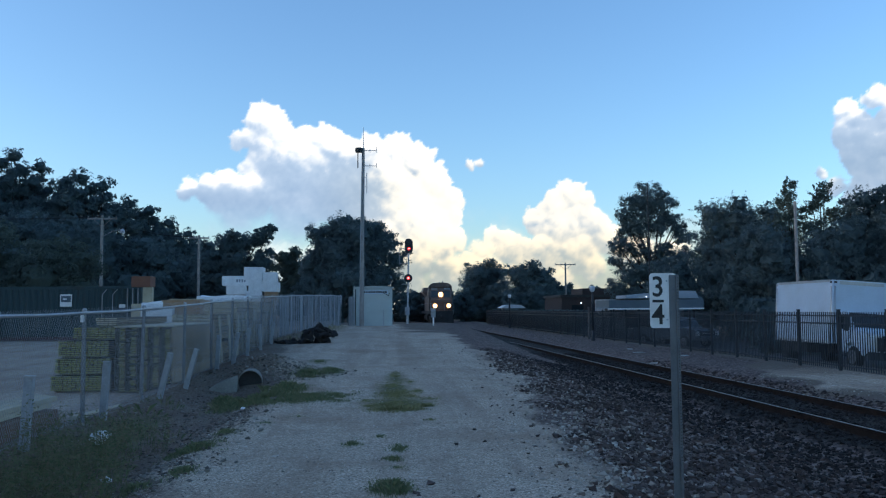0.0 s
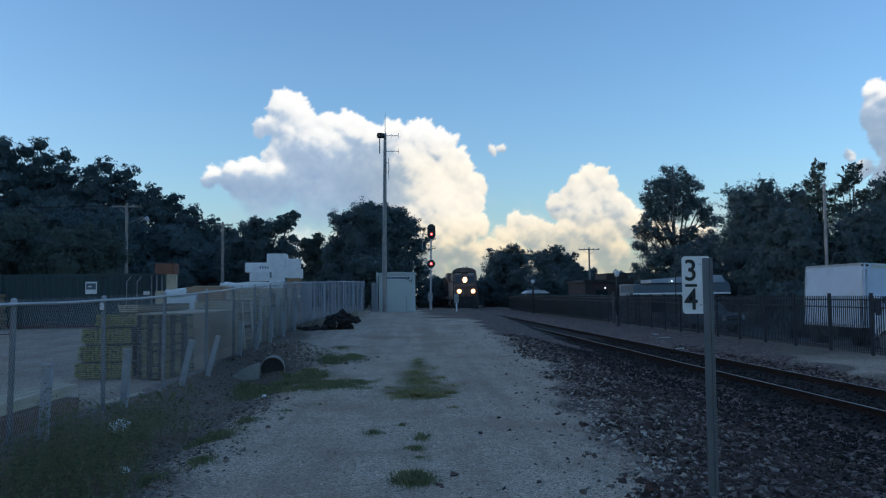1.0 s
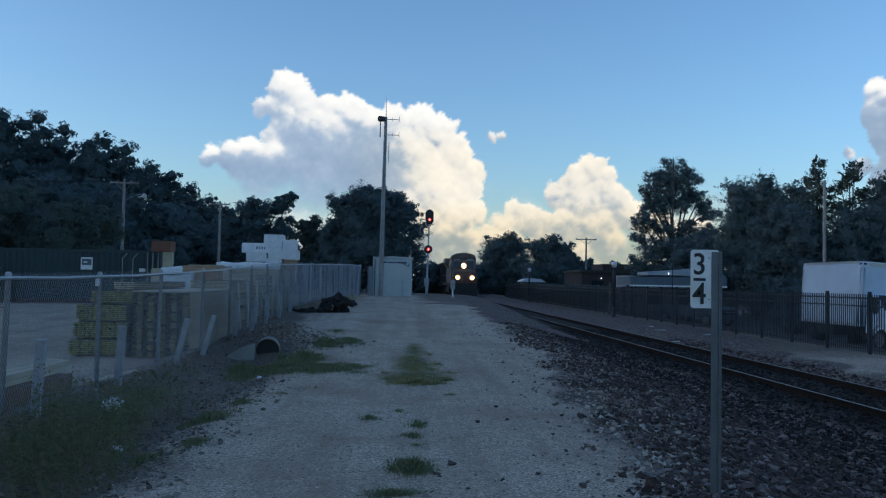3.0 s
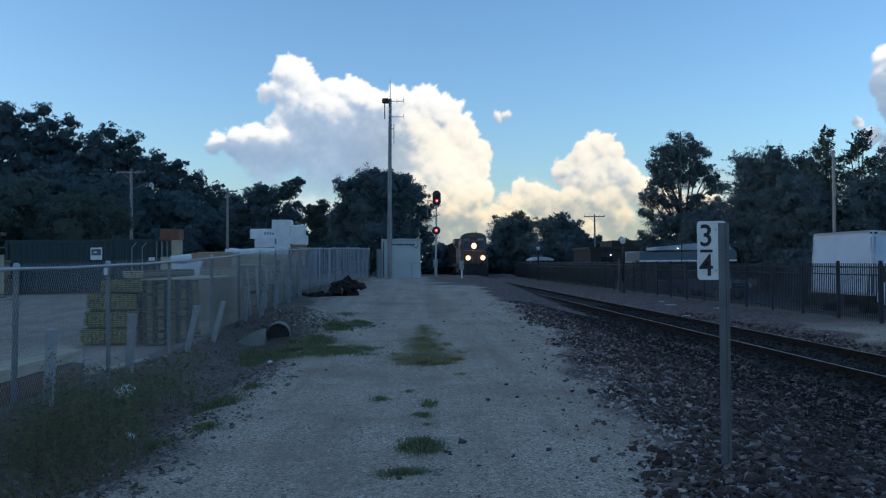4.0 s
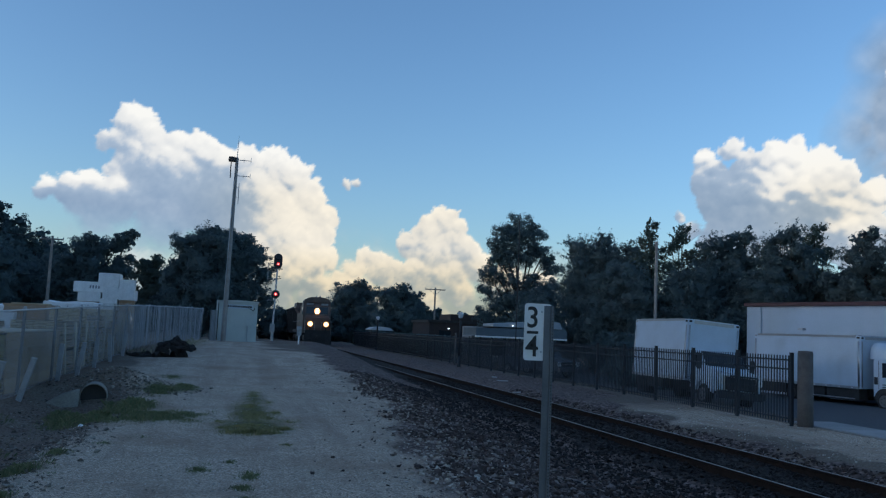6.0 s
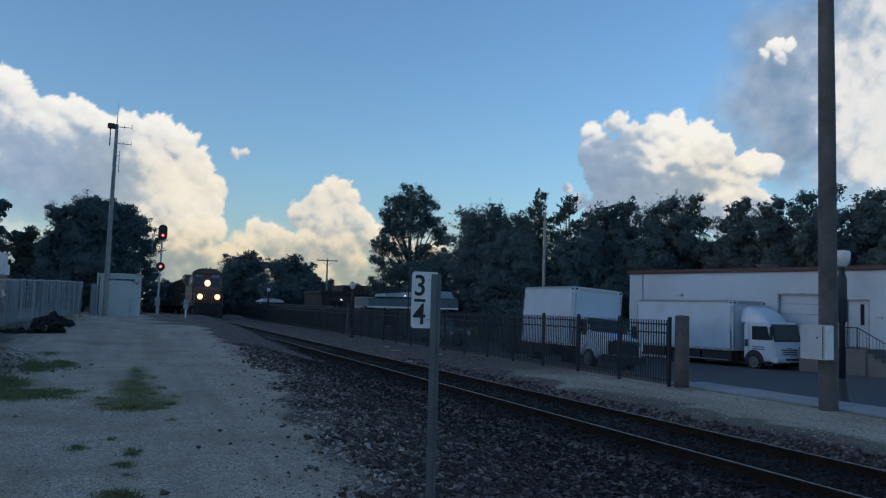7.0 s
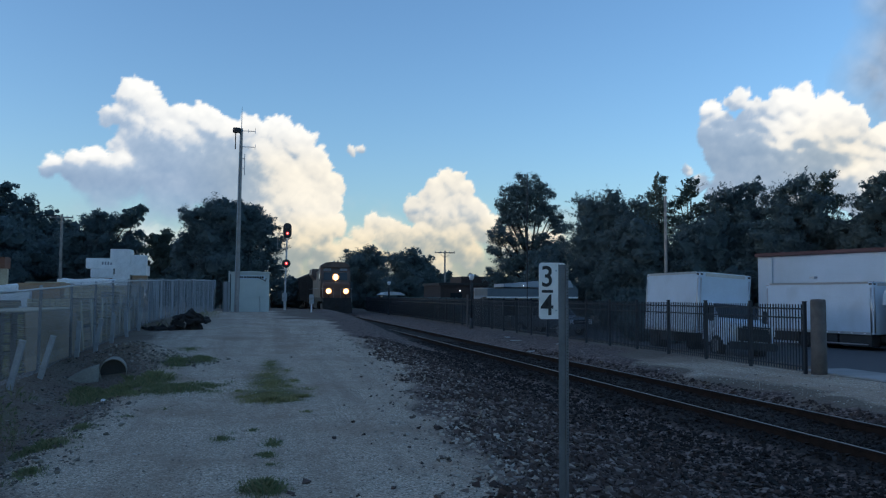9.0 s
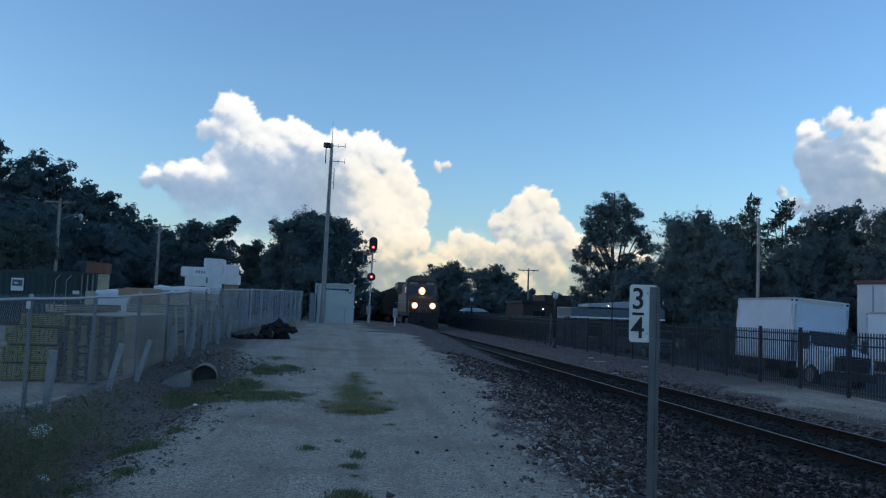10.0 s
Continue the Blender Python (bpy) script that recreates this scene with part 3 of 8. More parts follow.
def grass_field(name, label, patches, material, seed):
    """Blades over uneven patches (x, y, radius across, radius along, blades, height), thinner towards the rim and in noise-shaped gaps."""
    rng = np.random.default_rng(seed)
    x, y, h = [], [], []
    for cx, cy, rx, ry, n, high in patches:
        a, d = rng.random(n) * 6.283, np.abs(rng.normal(size=n)) * 0.7
        px, py = cx + rx * d * np.cos(a), cy + ry * d * np.sin(a)
        gaps = lumps(px, py, 0.33, seed) + 0.6 * lumps(px, py, 0.12, seed + 1)
        keep = gaps > -0.6 + 1.0 * rng.random(n) * d
        x.append(px[keep])
        y.append(py[keep])
        h.append((0.62 * high * (0.4 + 0.8 * rng.random(n)) * np.clip(1.25 - 0.6 * d + 0.35 * gaps, 0.3, 1.6))[keep])
    x, y, h = (np.concatenate(v) for v in (x, y, h))
    k = len(x)
    a, lean, w = rng.random(k) * 6.283, h * 0.9 * rng.random(k), 0.0035 + 0.004 * rng.random(k)
    z, ca, sa = ground_z(x, y) - 0.01, np.cos(a), np.sin(a)
    rows = [(x - w * sa, y + w * ca, z), (x + w * sa, y - w * ca, z), (x + 0.4 * lean * ca + 0.7 * w * sa, y + 0.4 * lean * sa - 0.7 * w * ca, z + 0.6 * h), (x + lean * ca, y + lean * sa, z + h * 0.85)]
    verts = np.stack([np.stack(v, -1) for v in rows], 1).reshape(-1, 3)
    faces = (np.array([(0, 1, 2), (0, 2, 3)])[None] + 4 * np.arange(k)[:, None, None]).reshape(-1, 3)
    return tagged(raw(name, verts.tolist(), faces.tolist(), material), label, "grass", kind="stuff")


grass_field("grass_patch", "yellow-green grass patch in the gravel lot", ((0.4, 19.6, 0.26, 1.7, 2250, 0.05), (0.32, 17.4, 0.38, 1.4, 3000, 0.05), (0.3, 15.6, 0.45, 1.3, 3750, 0.055), (0.2, 14.2, 0.6, 0.69, 3000, 0.06), (0.3, 13.3, 0.42, 0.34, 2750, 0.12), (0.78, 13.7, 0.22, 0.29, 875, 0.10), (0.78, 16.1, 0.18, 0.69, 625, 0.05), (-0.15, 13.8, 0.3, 0.57, 875, 0.05), (-0.25, 14.6, 0.35, 0.6, 1100, 0.045), (0.95, 14.6, 0.3, 0.7, 900, 0.05), (0.6, 15.2, 0.4, 0.9, 1400, 0.045), (0.75, 11.9, 0.14, 0.14, 150, 0.05), (0.7, 18.0, 0.25, 1, 625, 0.045)), LAWN, 31)
grass_field("grass_tuft", "small green grass tufts in the gravel", ((-0.32, 10.08, 0.17, 0.28, 588, 0.07), (0.25, 9.55, 0.16, 0.32, 588, 0.07), (0.02, 10.5, 0.1, 0.2, 112, 0.05), (0.16, 8.75, 0.12, 0.2, 364, 0.06), (0.2, 8.3, 0.2, 0.2, 224, 0.04), (0.13, 7.3, 0.2, 0.32, 1260, 0.11), (-0.05, 7.25, 0.1, 0.2, 168, 0.06), (-0.02, 6.45, 0.3, 0.2, 979, 0.07), (-2.0, 11.0, 0.15, 0.24, 364, 0.09), (-2.17, 10.0, 0.3, 0.4, 1540, 0.13), (-1.75, 9.8, 0.2, 0.24, 224, 0.06), (-1.95, 8.35, 0.2, 0.32, 503, 0.09), (-2.3, 7.9, 0.3, 0.5, 560, 0.09), (-1.6, 11.9, 0.2, 0.24, 168, 0.05), (0.5, 9.4, 0.2, 0.16, 125, 0.04), (-1.2, 12.6, 0.3, 0.3, 196, 0.05)), DITCH_GRASS, 32)
grass_field("ditch_grass", "thick green grass beside the culvert", ((-1.65, 20.1, 0.35, 0.88, 3016, 0.149), (-1.15, 21.1, 0.32, 1.1, 2784, 0.121), (-1.82, 16.9, 0.4, 0.99, 3712, 0.216), (-1.3, 15.2, 0.85, 0.99, 8352, 0.121), (-2.1, 15.3, 0.4, 0.88, 3712, 0.162), (-2.7, 16.2, 0.4, 1.1, 3712, 0.23), (-3.2, 17.6, 0.25, 0.88, 1160, 0.216), (-0.75, 14.9, 0.4, 0.66, 1160, 0.0675), (-2.55, 18.9, 0.10, 0.5, 220, 0.28), (-1.7, 24.3, 0.4, 1.1, 1160, 0.081)), DITCH_GRASS, 33)
tuft([(-3.7, 8.6, 0.5), (-3.4, 9.6, 0.5), (-3.8, 11.0, 0.5), (-3.2, 11.8, 0.5), (-3.9, 12.6, 0.5), (-3.3, 7.6, 0.4), (-3.0, 6.8, 0.3), (-2.9, 6.2, 0.35), (-2.6, 6.6, 0.3), (-3.9, 14.2, 0.4), (-4.0, 15.8, 0.35)], WEED, "weedy_grass", "dark tangled grass in the ditch by the fence", 0.18, 13, 0.9, 34)
tuft([(-2.6, 44, 0.8), (-3.2, 40, 0.8), (-2.9, 47, 0.9), (-3.6, 36, 0.7), (-2.5, 50, 0.7)], GRASS, "fence_grass", "green grass along the far fence", 0.2, 12, 0.7, 35)


def weeds():
    rng = np.random.default_rng(41)
    for cx, cy, h, k in ((-3.2, 8.6, 0.62, 120), (-3.45, 9.6, 0.66, 110), (-2.9, 7.6, 0.5, 90), (-3.35, 7.9, 0.55, 80), (-3.2, 10.6, 0.5, 80), (-2.8, 6.8, 0.35, 60)):
        verts, faces = [], []
        for _ in range(k):
            a, d = rng.random() * 6.283, 0.6 * math.sqrt(rng.random())
            x, y = cx + d * math.cos(a), cy + d * math.sin(a)
            z0, hh = gz(x, y), h * (0.5 + 0.7 * rng.random())
            lx, ly = rng.normal() * 0.12, rng.normal() * 0.12
            q = len(verts)
            verts += [(x - 0.003, y, z0), (x + 0.003, y, z0), (x + lx, y + ly, z0 + hh)]
            faces.append((q, q + 1, q + 2))
            for s in range(9):
                t = 0.25 + 0.75 * rng.random()
                px, py, pz = x + lx * t, y + ly * t, z0 + hh * t
                b, ln, dip = rng.random() * 6.283, 0.03 + 0.05 * rng.random(), rng.normal() * 0.02
                ca, sa, w = math.cos(b), math.sin(b), 0.011
                q = len(verts)
                verts += [(px, py, pz), (px + 0.5 * ln * ca - w * sa, py + 0.5 * ln * sa + w * ca, pz + dip + 0.012), (px + ln * ca, py + ln * sa, pz + dip), (px + 0.5 * ln * ca + w * sa, py + 0.5 * ln * sa - w * ca, pz + dip + 0.006)]
                faces.append((q, q + 1, q + 2, q + 3))
        tagged(raw("weed_clump", verts, faces, WEED), "tall dark green leafy weeds growing by the fence", "weed", "weeds by the fence")


weeds()


def leaf_litter():
    p, r = scatter(5200, -4.3, -1.7, 5, 19.5, 43, 1.4)
    p = p[p[:, 0] < -2.2 + 0.35 * r.normal(size=len(p))]
    tones = island("dead_leaf_litter", [(0.09, 0.062, 0.045), (0.17, 0.125, 0.095), (0.05, 0.038, 0.03), (0.27, 0.235, 0.195), (0.12, 0.085, 0.065)], 0.9)
    pebbles("leaf_litter", p, 0.012 + 0.022 * r.random(len(p)) ** 2, tones, "dead brown leaves and bark bits in the ditch", 44, 0.2)


leaf_litter()


# ---- sky backdrop ----
CLOUD_MAIN = [(-7.7, 12.6, 1.3), (-8.5, 11.4, 1.0), (-6.5, 11.5, 1.3), (-4.8, 11.2, 1.3), (-3.4, 11.2, 1.3), (-7.4, 10.2, 1.6), (-5.3, 9.5, 2.3), (-2.3, 10.3, 1.7), (-0.4, 10.4, 1.5), (1.4, 10.6, 1.4), (2.7, 9.9, 1.4), (3.8, 8.7, 1.5), (5.0, 7.4, 1.0), (4.6, 6.2, 1.3), (0.0, 8.0, 2.7), (-3.1, 8.0, 2.3), (2.3, 6.5, 2.3), (-9.9, 8.6, 0.95), (-11.2, 8.3, 0.85), (-12.4, 8.0, 0.75), (-10.5, 7.4, 1.2), (-8.3, 7.6, 1.7), (3.8, 4.9, 1.9), (5.3, 4.7, 1.0), (0.0, 4.9, 2.3), (-5.4, 6.5, 1.9), (-9.4, 6.4, 1.3), (2.2, 3.4, 1.9), (-9.3, 11.2, 0.75), (-8.4, 9.6, 0.9), (-9.2, 7.7, 1.25), (-11.2, 7.7, 0.95), (-12.7, 7.6, 0.65)]
CLOUD_MID = [(13.1, 7.7, 1.1), (12.2, 7.0, 1.2), (13.7, 6.6, 1.4), (10.9, 5.9, 1.2), (12.6, 5.5, 1.7), (14.6, 5.6, 1.3), (7.8, 4.9, 0.8), (8.8, 4.3, 1.2), (9.9, 3.7, 1.3), (7.2, 3.9, 1.0), (11.4, 3.6, 1.7), (13.3, 3.6, 1.7), (15.2, 4.7, 1.3), (10.8, 2.7, 1.5), (14.4, 2.8, 1.2), (6.3, 9.7, 0.5), (6.9, 9.8, 0.42), (17.2, 3.4, 1.6), (19.5, 3.2, 1.5), (6.4, 2.9, 1.3), (7.8, 2.4, 1.4), (9.5, 2.0, 1.4), (12.2, 1.9, 1.5)]
CLOUD_LOW = [(-7.0, 3.2, 1.5), (-4.0, 2.8, 1.6), (-1.0, 2.6, 1.7), (2.0, 2.3, 1.6), (4.8, 2.4, 1.5)]
CLOUD_RIGHT = [(30.3, 12.1, 0.8), (32.1, 12.8, 0.8), (34.7, 12.5, 0.9), (30.8, 10.6, 1.5), (33.4, 11.2, 1.5), (35.6, 11.3, 1.7), (37.3, 11.3, 1.4), (38.4, 10.5, 1.5), (34.8, 9.0, 1.9), (32.3, 8.7, 1.7), (37.7, 8.5, 1.7), (40.4, 9.5, 1.2), (41.6, 9.6, 1.0), (39.7, 8.1, 1.3), (28.8, 8.3, 0.5), (29.7, 7.4, 0.8), (33.6, 10.2, 1.7), (36.5, 9.8, 1.8), (31.5, 9.3, 1.7), (35.0, 7.2, 2.0), (38.5, 7.0, 1.9), (32.0, 7.0, 1.9), (40.6, 7.4, 1.3), (41.3, 16.4, 0.5), (42.0, 17.0, 0.7), (42.9, 16.9, 0.6), (42.3, 16.2, 0.6), (36.0, 12.9, 0.7), (31.6, 12.5, 0.7)]
CLOUD_GREY = [(43.4, 14.1, 4.6), (46.3, 15.8, 4.2), (43.4, 11.5, 3.1), (47.2, 11.2, 4.2), (50.0, 18.0, 5.0), (53.0, 12.0, 5.0)]


def puffs(group, seed, levels):
    """Cauliflower lobes: smaller rounds set on the rims of larger ones."""
    rng = np.random.default_rng(seed)
    out, last = list(group), list(group)
    for count, reach, size in levels:
        more = []
        for a, e, r in last:
            for k in range(count):
                t = 6.283 * (k + rng.random()) / count
                s = r * size * (0.7 + 0.6 * rng.random())
                more.append((a + reach * r * math.cos(t), e + reach * r * math.sin(t), s))
        out, last = out + more, more
    return out


def cells(x, y, s, seed):
    """Rounded bumps, one round each jittered grid point."""
    x, y = x / s, y / s
    i, j = np.floor(x), np.floor(y)
    h = lambda a, b, k: np.modf(np.abs(np.sin(a * 127.1 + b * 311.7 + (seed + k) * 74.7) * 43758.5453))[0]
    near = np.full(x.shape, 9.0)
    for di in (-1, 0, 1):
        for dj in (-1, 0, 1):
            a, b = i + di, j + dj
            near = np.minimum(near, (a + h(a, b, 0) - x) ** 2 + (b + h(a, b, 31) - y) ** 2)
    return np.sqrt(np.clip(1 - 0.9 * near, 0, 1))


def sky_backdrop():
    az, el = np.meshgrid(np.radians(np.linspace(-34, 62, 880)), np.radians(np.linspace(-1, 24, 258)))
    A, E = np.degrees(az), np.degrees(el)
    da, de = A[0, 1] - A[0, 0], E[1, 0] - E[0, 0]
    fuzz = lambda k: sum(lumps(A, E, s, k + n) * s for n, s in enumerate((1.2, 0.6, 0.3, 0.15, 0.08)))
    grain = lambda k: sum(lumps(A, E, s, k + n) * s ** 0.7 for n, s in enumerate((0.5, 0.25, 0.12, 0.06)))
    swell = fuzz(43)
    wa, we = A + 0.14 * fuzz(3) + 0.10 * grain(63), E + 0.14 * fuzz(23) + 0.10 * grain(73)
    cover, relief, grey = np.full(A.shape, -1.0), np.zeros(A.shape), np.zeros(A.shape)
    for group, dull in ((CLOUD_MAIN, 0), (CLOUD_LOW, 0), (CLOUD_MID, 0), (CLOUD_RIGHT, 0), (CLOUD_GREY, 1)):
        mine, high = np.full(A.shape, -1.0), np.zeros(A.shape)
        for a, e, r in puffs(group, 7, ((9, 0.62, 0.40), (5, 0.80, 0.45)) if not dull else ((9, 0.8, 0.4),)):
            x0, x1 = int((a - 1.6 * r - 0.6 + 34) / da), int((a + 1.6 * r + 0.6 + 34) / da) + 1
            y0, y1 = int((e - 1.6 * r - 0.6 + 1) / de), int((e + 1.6 * r + 0.6 + 1) / de) + 1
            box = (slice(max(y0, 0), max(y1, 0)), slice(max(x0, 0), max(x1, 0)))
            d = np.hypot(wa[box] - a, we[box] - e) / r
            mine[box] = np.maximum(mine[box], (1 - d) * r)
            high[box] = np.maximum(high[box], r ** 0.6 * np.sqrt(np.clip(1 - d * d, 0, 1)))
        if dull:
            grey = np.clip(0.5 + (mine - 0.4) / 2.4, 0, 1)
        else:
            relief, cover = np.maximum(relief, high), np.maximum(cover, mine)

    def blur(f, n):
        for _ in range(2):
            for axis in (0, 1):
                c = np.cumsum(np.concatenate([np.repeat(np.take(f, [0], axis), n + 1, axis), f, np.repeat(np.take(f, [-1], axis), n, axis)], axis), axis)
                f = (np.take(c, range(2 * n + 1, c.shape[axis]), axis) - np.take(c, range(0, c.shape[axis] - 2 * n - 1), axis)) / (2 * n + 1)
        return f

    fine, broad = blur(relief, 1), blur(relief, 9)
    gy, gx = np.gradient(fine, de, da)
    by, bx = np.gradient(broad, de, da)
    lit = 0.50 + 0.36 * np.tanh(0.7 * (-0.8 * gy - 0.25 * gx)) + 0.25 * np.tanh(1.6 * (-0.8 * by - 0.3 * bx)) + 0.05 * swell + 0.06 * grain(83)
    bell = lambda a, e, ra, re: np.exp(-(((A - a) / ra) ** 2 + ((E - e) / re) ** 2))
    lit = lit - 0.28 * bell(-4.8, 7.0, 4.0, 1.5) - 0.38 * bell(-10.2, 6.9, 3.0, 1.0) - 0.22 * bell(-3.0, 8.4, 3.4, 1.2) - 0.2 * bell(-8.0, 5.5, 4.0, 1.4) - 0.2 * bell(1.0, 2.6, 4.5, 1.2)
    lit = lit - 0.50 * bell(31.0, 9.2, 2.2, 2.6) - 0.25 * bell(34.5, 7.4, 3.0, 1.0) + 0.26 * bell(36.6, 11.2, 2.2, 1.7) + 0.30 * bell(34.1, 9.7, 0.8, 0.8) + 0.26 * bell(40.8, 9.7, 1.2, 0.9) + 0.25 * bell(38.9, 7.8, 1.2, 0.6) + 0.35 * bell(42.2, 16.8, 1.0, 0.7) - 0.14 * bell(11.5, 3.8, 3.5, 1.2) + 0.12 * bell(4.2, 5.6, 2.2, 1.8)
    lit = lit - 0.20 * bell(-6.0, 9.6, 3.6, 1.1) - 0.13 * bell(-2.6, 7.6, 2.6, 2.0) - 0.16 * bell(-1.4, 9.6, 1.6, 0.9) + 0.34 * bell(-10.0, 9.0, 1.0, 0.6) + 0.26 * bell(-12.7, 8.5, 0.8, 0.45) + 0.2 * bell(-8.2, 8.9, 0.5, 0.5) + 0.16 * bell(-7.7, 13.0, 1.0, 0.9) + 0.16 * bell(3.0, 7.5, 2.0, 3.2)
    lit = lit - 0.30 * bell(33.0, 8.6, 3.4, 1.5) - 0.22 * bell(37.5, 8.4, 2.6, 1.2) - 0.2 * bell(32.6, 11.4, 1.6, 0.9) + 0.30 * bell(30.3, 12.2, 0.9, 0.5) + 0.25 * bell(34.9, 12.4, 0.7, 0.9) + 0.3 * bell(29.0, 8.4, 0.5, 0.5)
    lit = lit - 0.30 * bell(-11.4, 7.3, 2.2, 0.75) - 0.15 * bell(-8.4, 7.6, 1.6, 1.0) + 0.25 * bell(-10.7, 9.0, 0.6, 0.35) + 0.2 * bell(-12.6, 8.1, 0.5, 0.3) + 0.2 * bell(-8.6, 8.4, 0.45, 0.4)
    crease = 0.5 * np.abs(lumps(0.8 * wa + 0.6 * we, 0.8 * we - 0.6 * wa, 1.1, 91)) + 0.32 * np.abs(lumps(0.5 * wa + 0.87 * we, 0.5 * we - 0.87 * wa, 0.52, 92)) + 0.2 * np.abs(lumps(0.9 * wa + 0.43 * we, 0.9 * we - 0.43 * wa, 0.25, 93))
    lit = lit + 0.17 * (crease - 0.34)
    cauli = 0.8 * cells(wa, we, 1.15, 5) + 0.42 * cells(wa, we, 0.55, 6) + 0.2 * cells(wa, we, 0.26, 7)
    cy, cx = np.gradient(blur(cauli, 1), de, da)
    lit = lit + (0.20 + 0.16 * smooth(25, 29, A)) * np.tanh((0.8 + 0.5 * smooth(25, 29, A)) * (-0.8 * cy - 0.3 * cx)) + 0.10 * (cauli - 0.9)
    lit = np.where(lit < 0.42, 0.42 - 0.26 * np.tanh((0.42 - lit) / 0.40), lit) + 0.05 * grain(53) + 0.13 * (cauli - 0.85)
    lee = 1 - smooth(-7.0, -1.0, A)
    under = 1 - smooth(5.2, 7.4, E)
    soft = 0.14 + 0.9 * lee * under + 0.5 * (1 - smooth(2.5, 5, E))
    fade = np.clip(0.5 + (cover - 0.17) / soft, 0, 1) * (1 - 0.35 * lee * under)
    behind = grey * (1 - fade)
    share = behind / np.maximum(behind + fade, 1e-3)
    lit = lit * (1 - share) + share * (0.24 + 0.42 * smooth(43.0, 48.5, A + 0.8 * swell) + 0.10 * swell + 0.12 * (crease - 0.3))
    fade = fade + behind
    haze = 0.75 * (1 - smooth(0.5, 6.5, E + 0.9 * swell)) * (0.55 + 0.45 * smooth(-14, -4, A)) * (1 - 0.4 * smooth(18, 30, A))
    lit = np.where(haze > fade, 0.5 * lit + 0.22, lit)
    fade = np.maximum(fade, haze)
    low = 1 - smooth(2.5, 8.5, E)
    R = 3200.0
    verts = np.stack([R * np.sin(az) * np.cos(el), R * np.cos(az) * np.cos(el), R * np.sin(el)], -1).reshape(-1, 3)
    ny, nx = A.shape
    idx = np.arange(nx * ny).reshape(ny, nx)
    faces = np.stack([idx[:-1, :-1], idx[:-1, 1:], idx[1:, 1:], idx[1:, :-1]], -1).reshape(-1, 4)
    me = bpy.data.meshes.new("backdrop")
    me.from_pydata(verts.tolist(), [], faces.tolist())
    for name, v in (("cover", fade), ("lit", lit), ("warm", np.clip(np.maximum(low, 0.45 * (1 - smooth(8, 12, E))) * smooth(-6, 2, A) * (1 - 0.7 * smooth(16, 26, A)) + 0.35 * np.exp(-(((A - 38) / 4) ** 2 + ((E - 9) / 2.5) ** 2)), 0, 1))):
        me.attributes.new(name, "FLOAT", "POINT").data.foreach_set("value", v.ravel().astype(np.float32))
    me.shade_smooth()
    mt = bpy.data.materials.new("cloud_backdrop")
    mt.use_nodes = True
    n, l = mt.node_tree.nodes, mt.node_tree.links
    n.remove(n["Principled BSDF"])

    def att(name):
        a = n.new("ShaderNodeAttribute")
        a.attribute_name = name
        return a.outputs["Fac"]

    ramp = n.new("ShaderNodeValToRGB")
    stops = ((0.1, (0.18, 0.265, 0.365)), (0.42, (0.335, 0.405, 0.475)), (0.66, (0.68, 0.665, 0.61)), (0.95, (0.83, 0.79, 0.69)))
    while len(ramp.color_ramp.elements) < len(stops):
        ramp.color_ramp.elements.new(0.5)
    for e, (p, c) in zip(ramp.color_ramp.elements, stops):
        e.position, e.color = p, (*c, 1)
    l.new(att("lit"), ramp.inputs["Fac"])
    tint = n.new("ShaderNodeMix")
    tint.data_type, tint.blend_type = "RGBA", "MULTIPLY"
    l.new(att("warm"), tint.inputs["Factor"])
    l.new(ramp.outputs["Color"], tint.inputs["A"])
    tint.inputs["B"].default_value = (1.0, 0.86, 0.62, 1)
    em, tr, mx = n.new("ShaderNodeEmission"), n.new("ShaderNodeBsdfTransparent"), n.new("ShaderNodeMixShader")
    l.new(tint.outputs["Result"], em.inputs["Color"])
    em.inputs["Strength"].default_value = 0.70
    l.new(att("cover"), mx.inputs["Fac"])
    l.new(tr.outputs[0], mx.inputs[1])
    l.new(em.outputs[0], mx.inputs[2])
    l.new(mx.outputs[0], n["Material Output"].inputs["Surface"])
    me.materials.append(mt)
    return tagged(new("backdrop", me), "far white cumulus clouds in an evening sky", "sky", kind="structure")


sky_backdrop()


# ---- trees ----
def ico_sphere():
    bm = bmesh.new()
    bmesh.ops.create_icosphere(bm, subdivisions=2, radius=1.0)
    out = np.array([v.co[:] for v in bm.verts]), np.array([[v.index for v in p.verts] for p in bm.faces])
    bm.free()
    return out


ICO = ico_sphere()


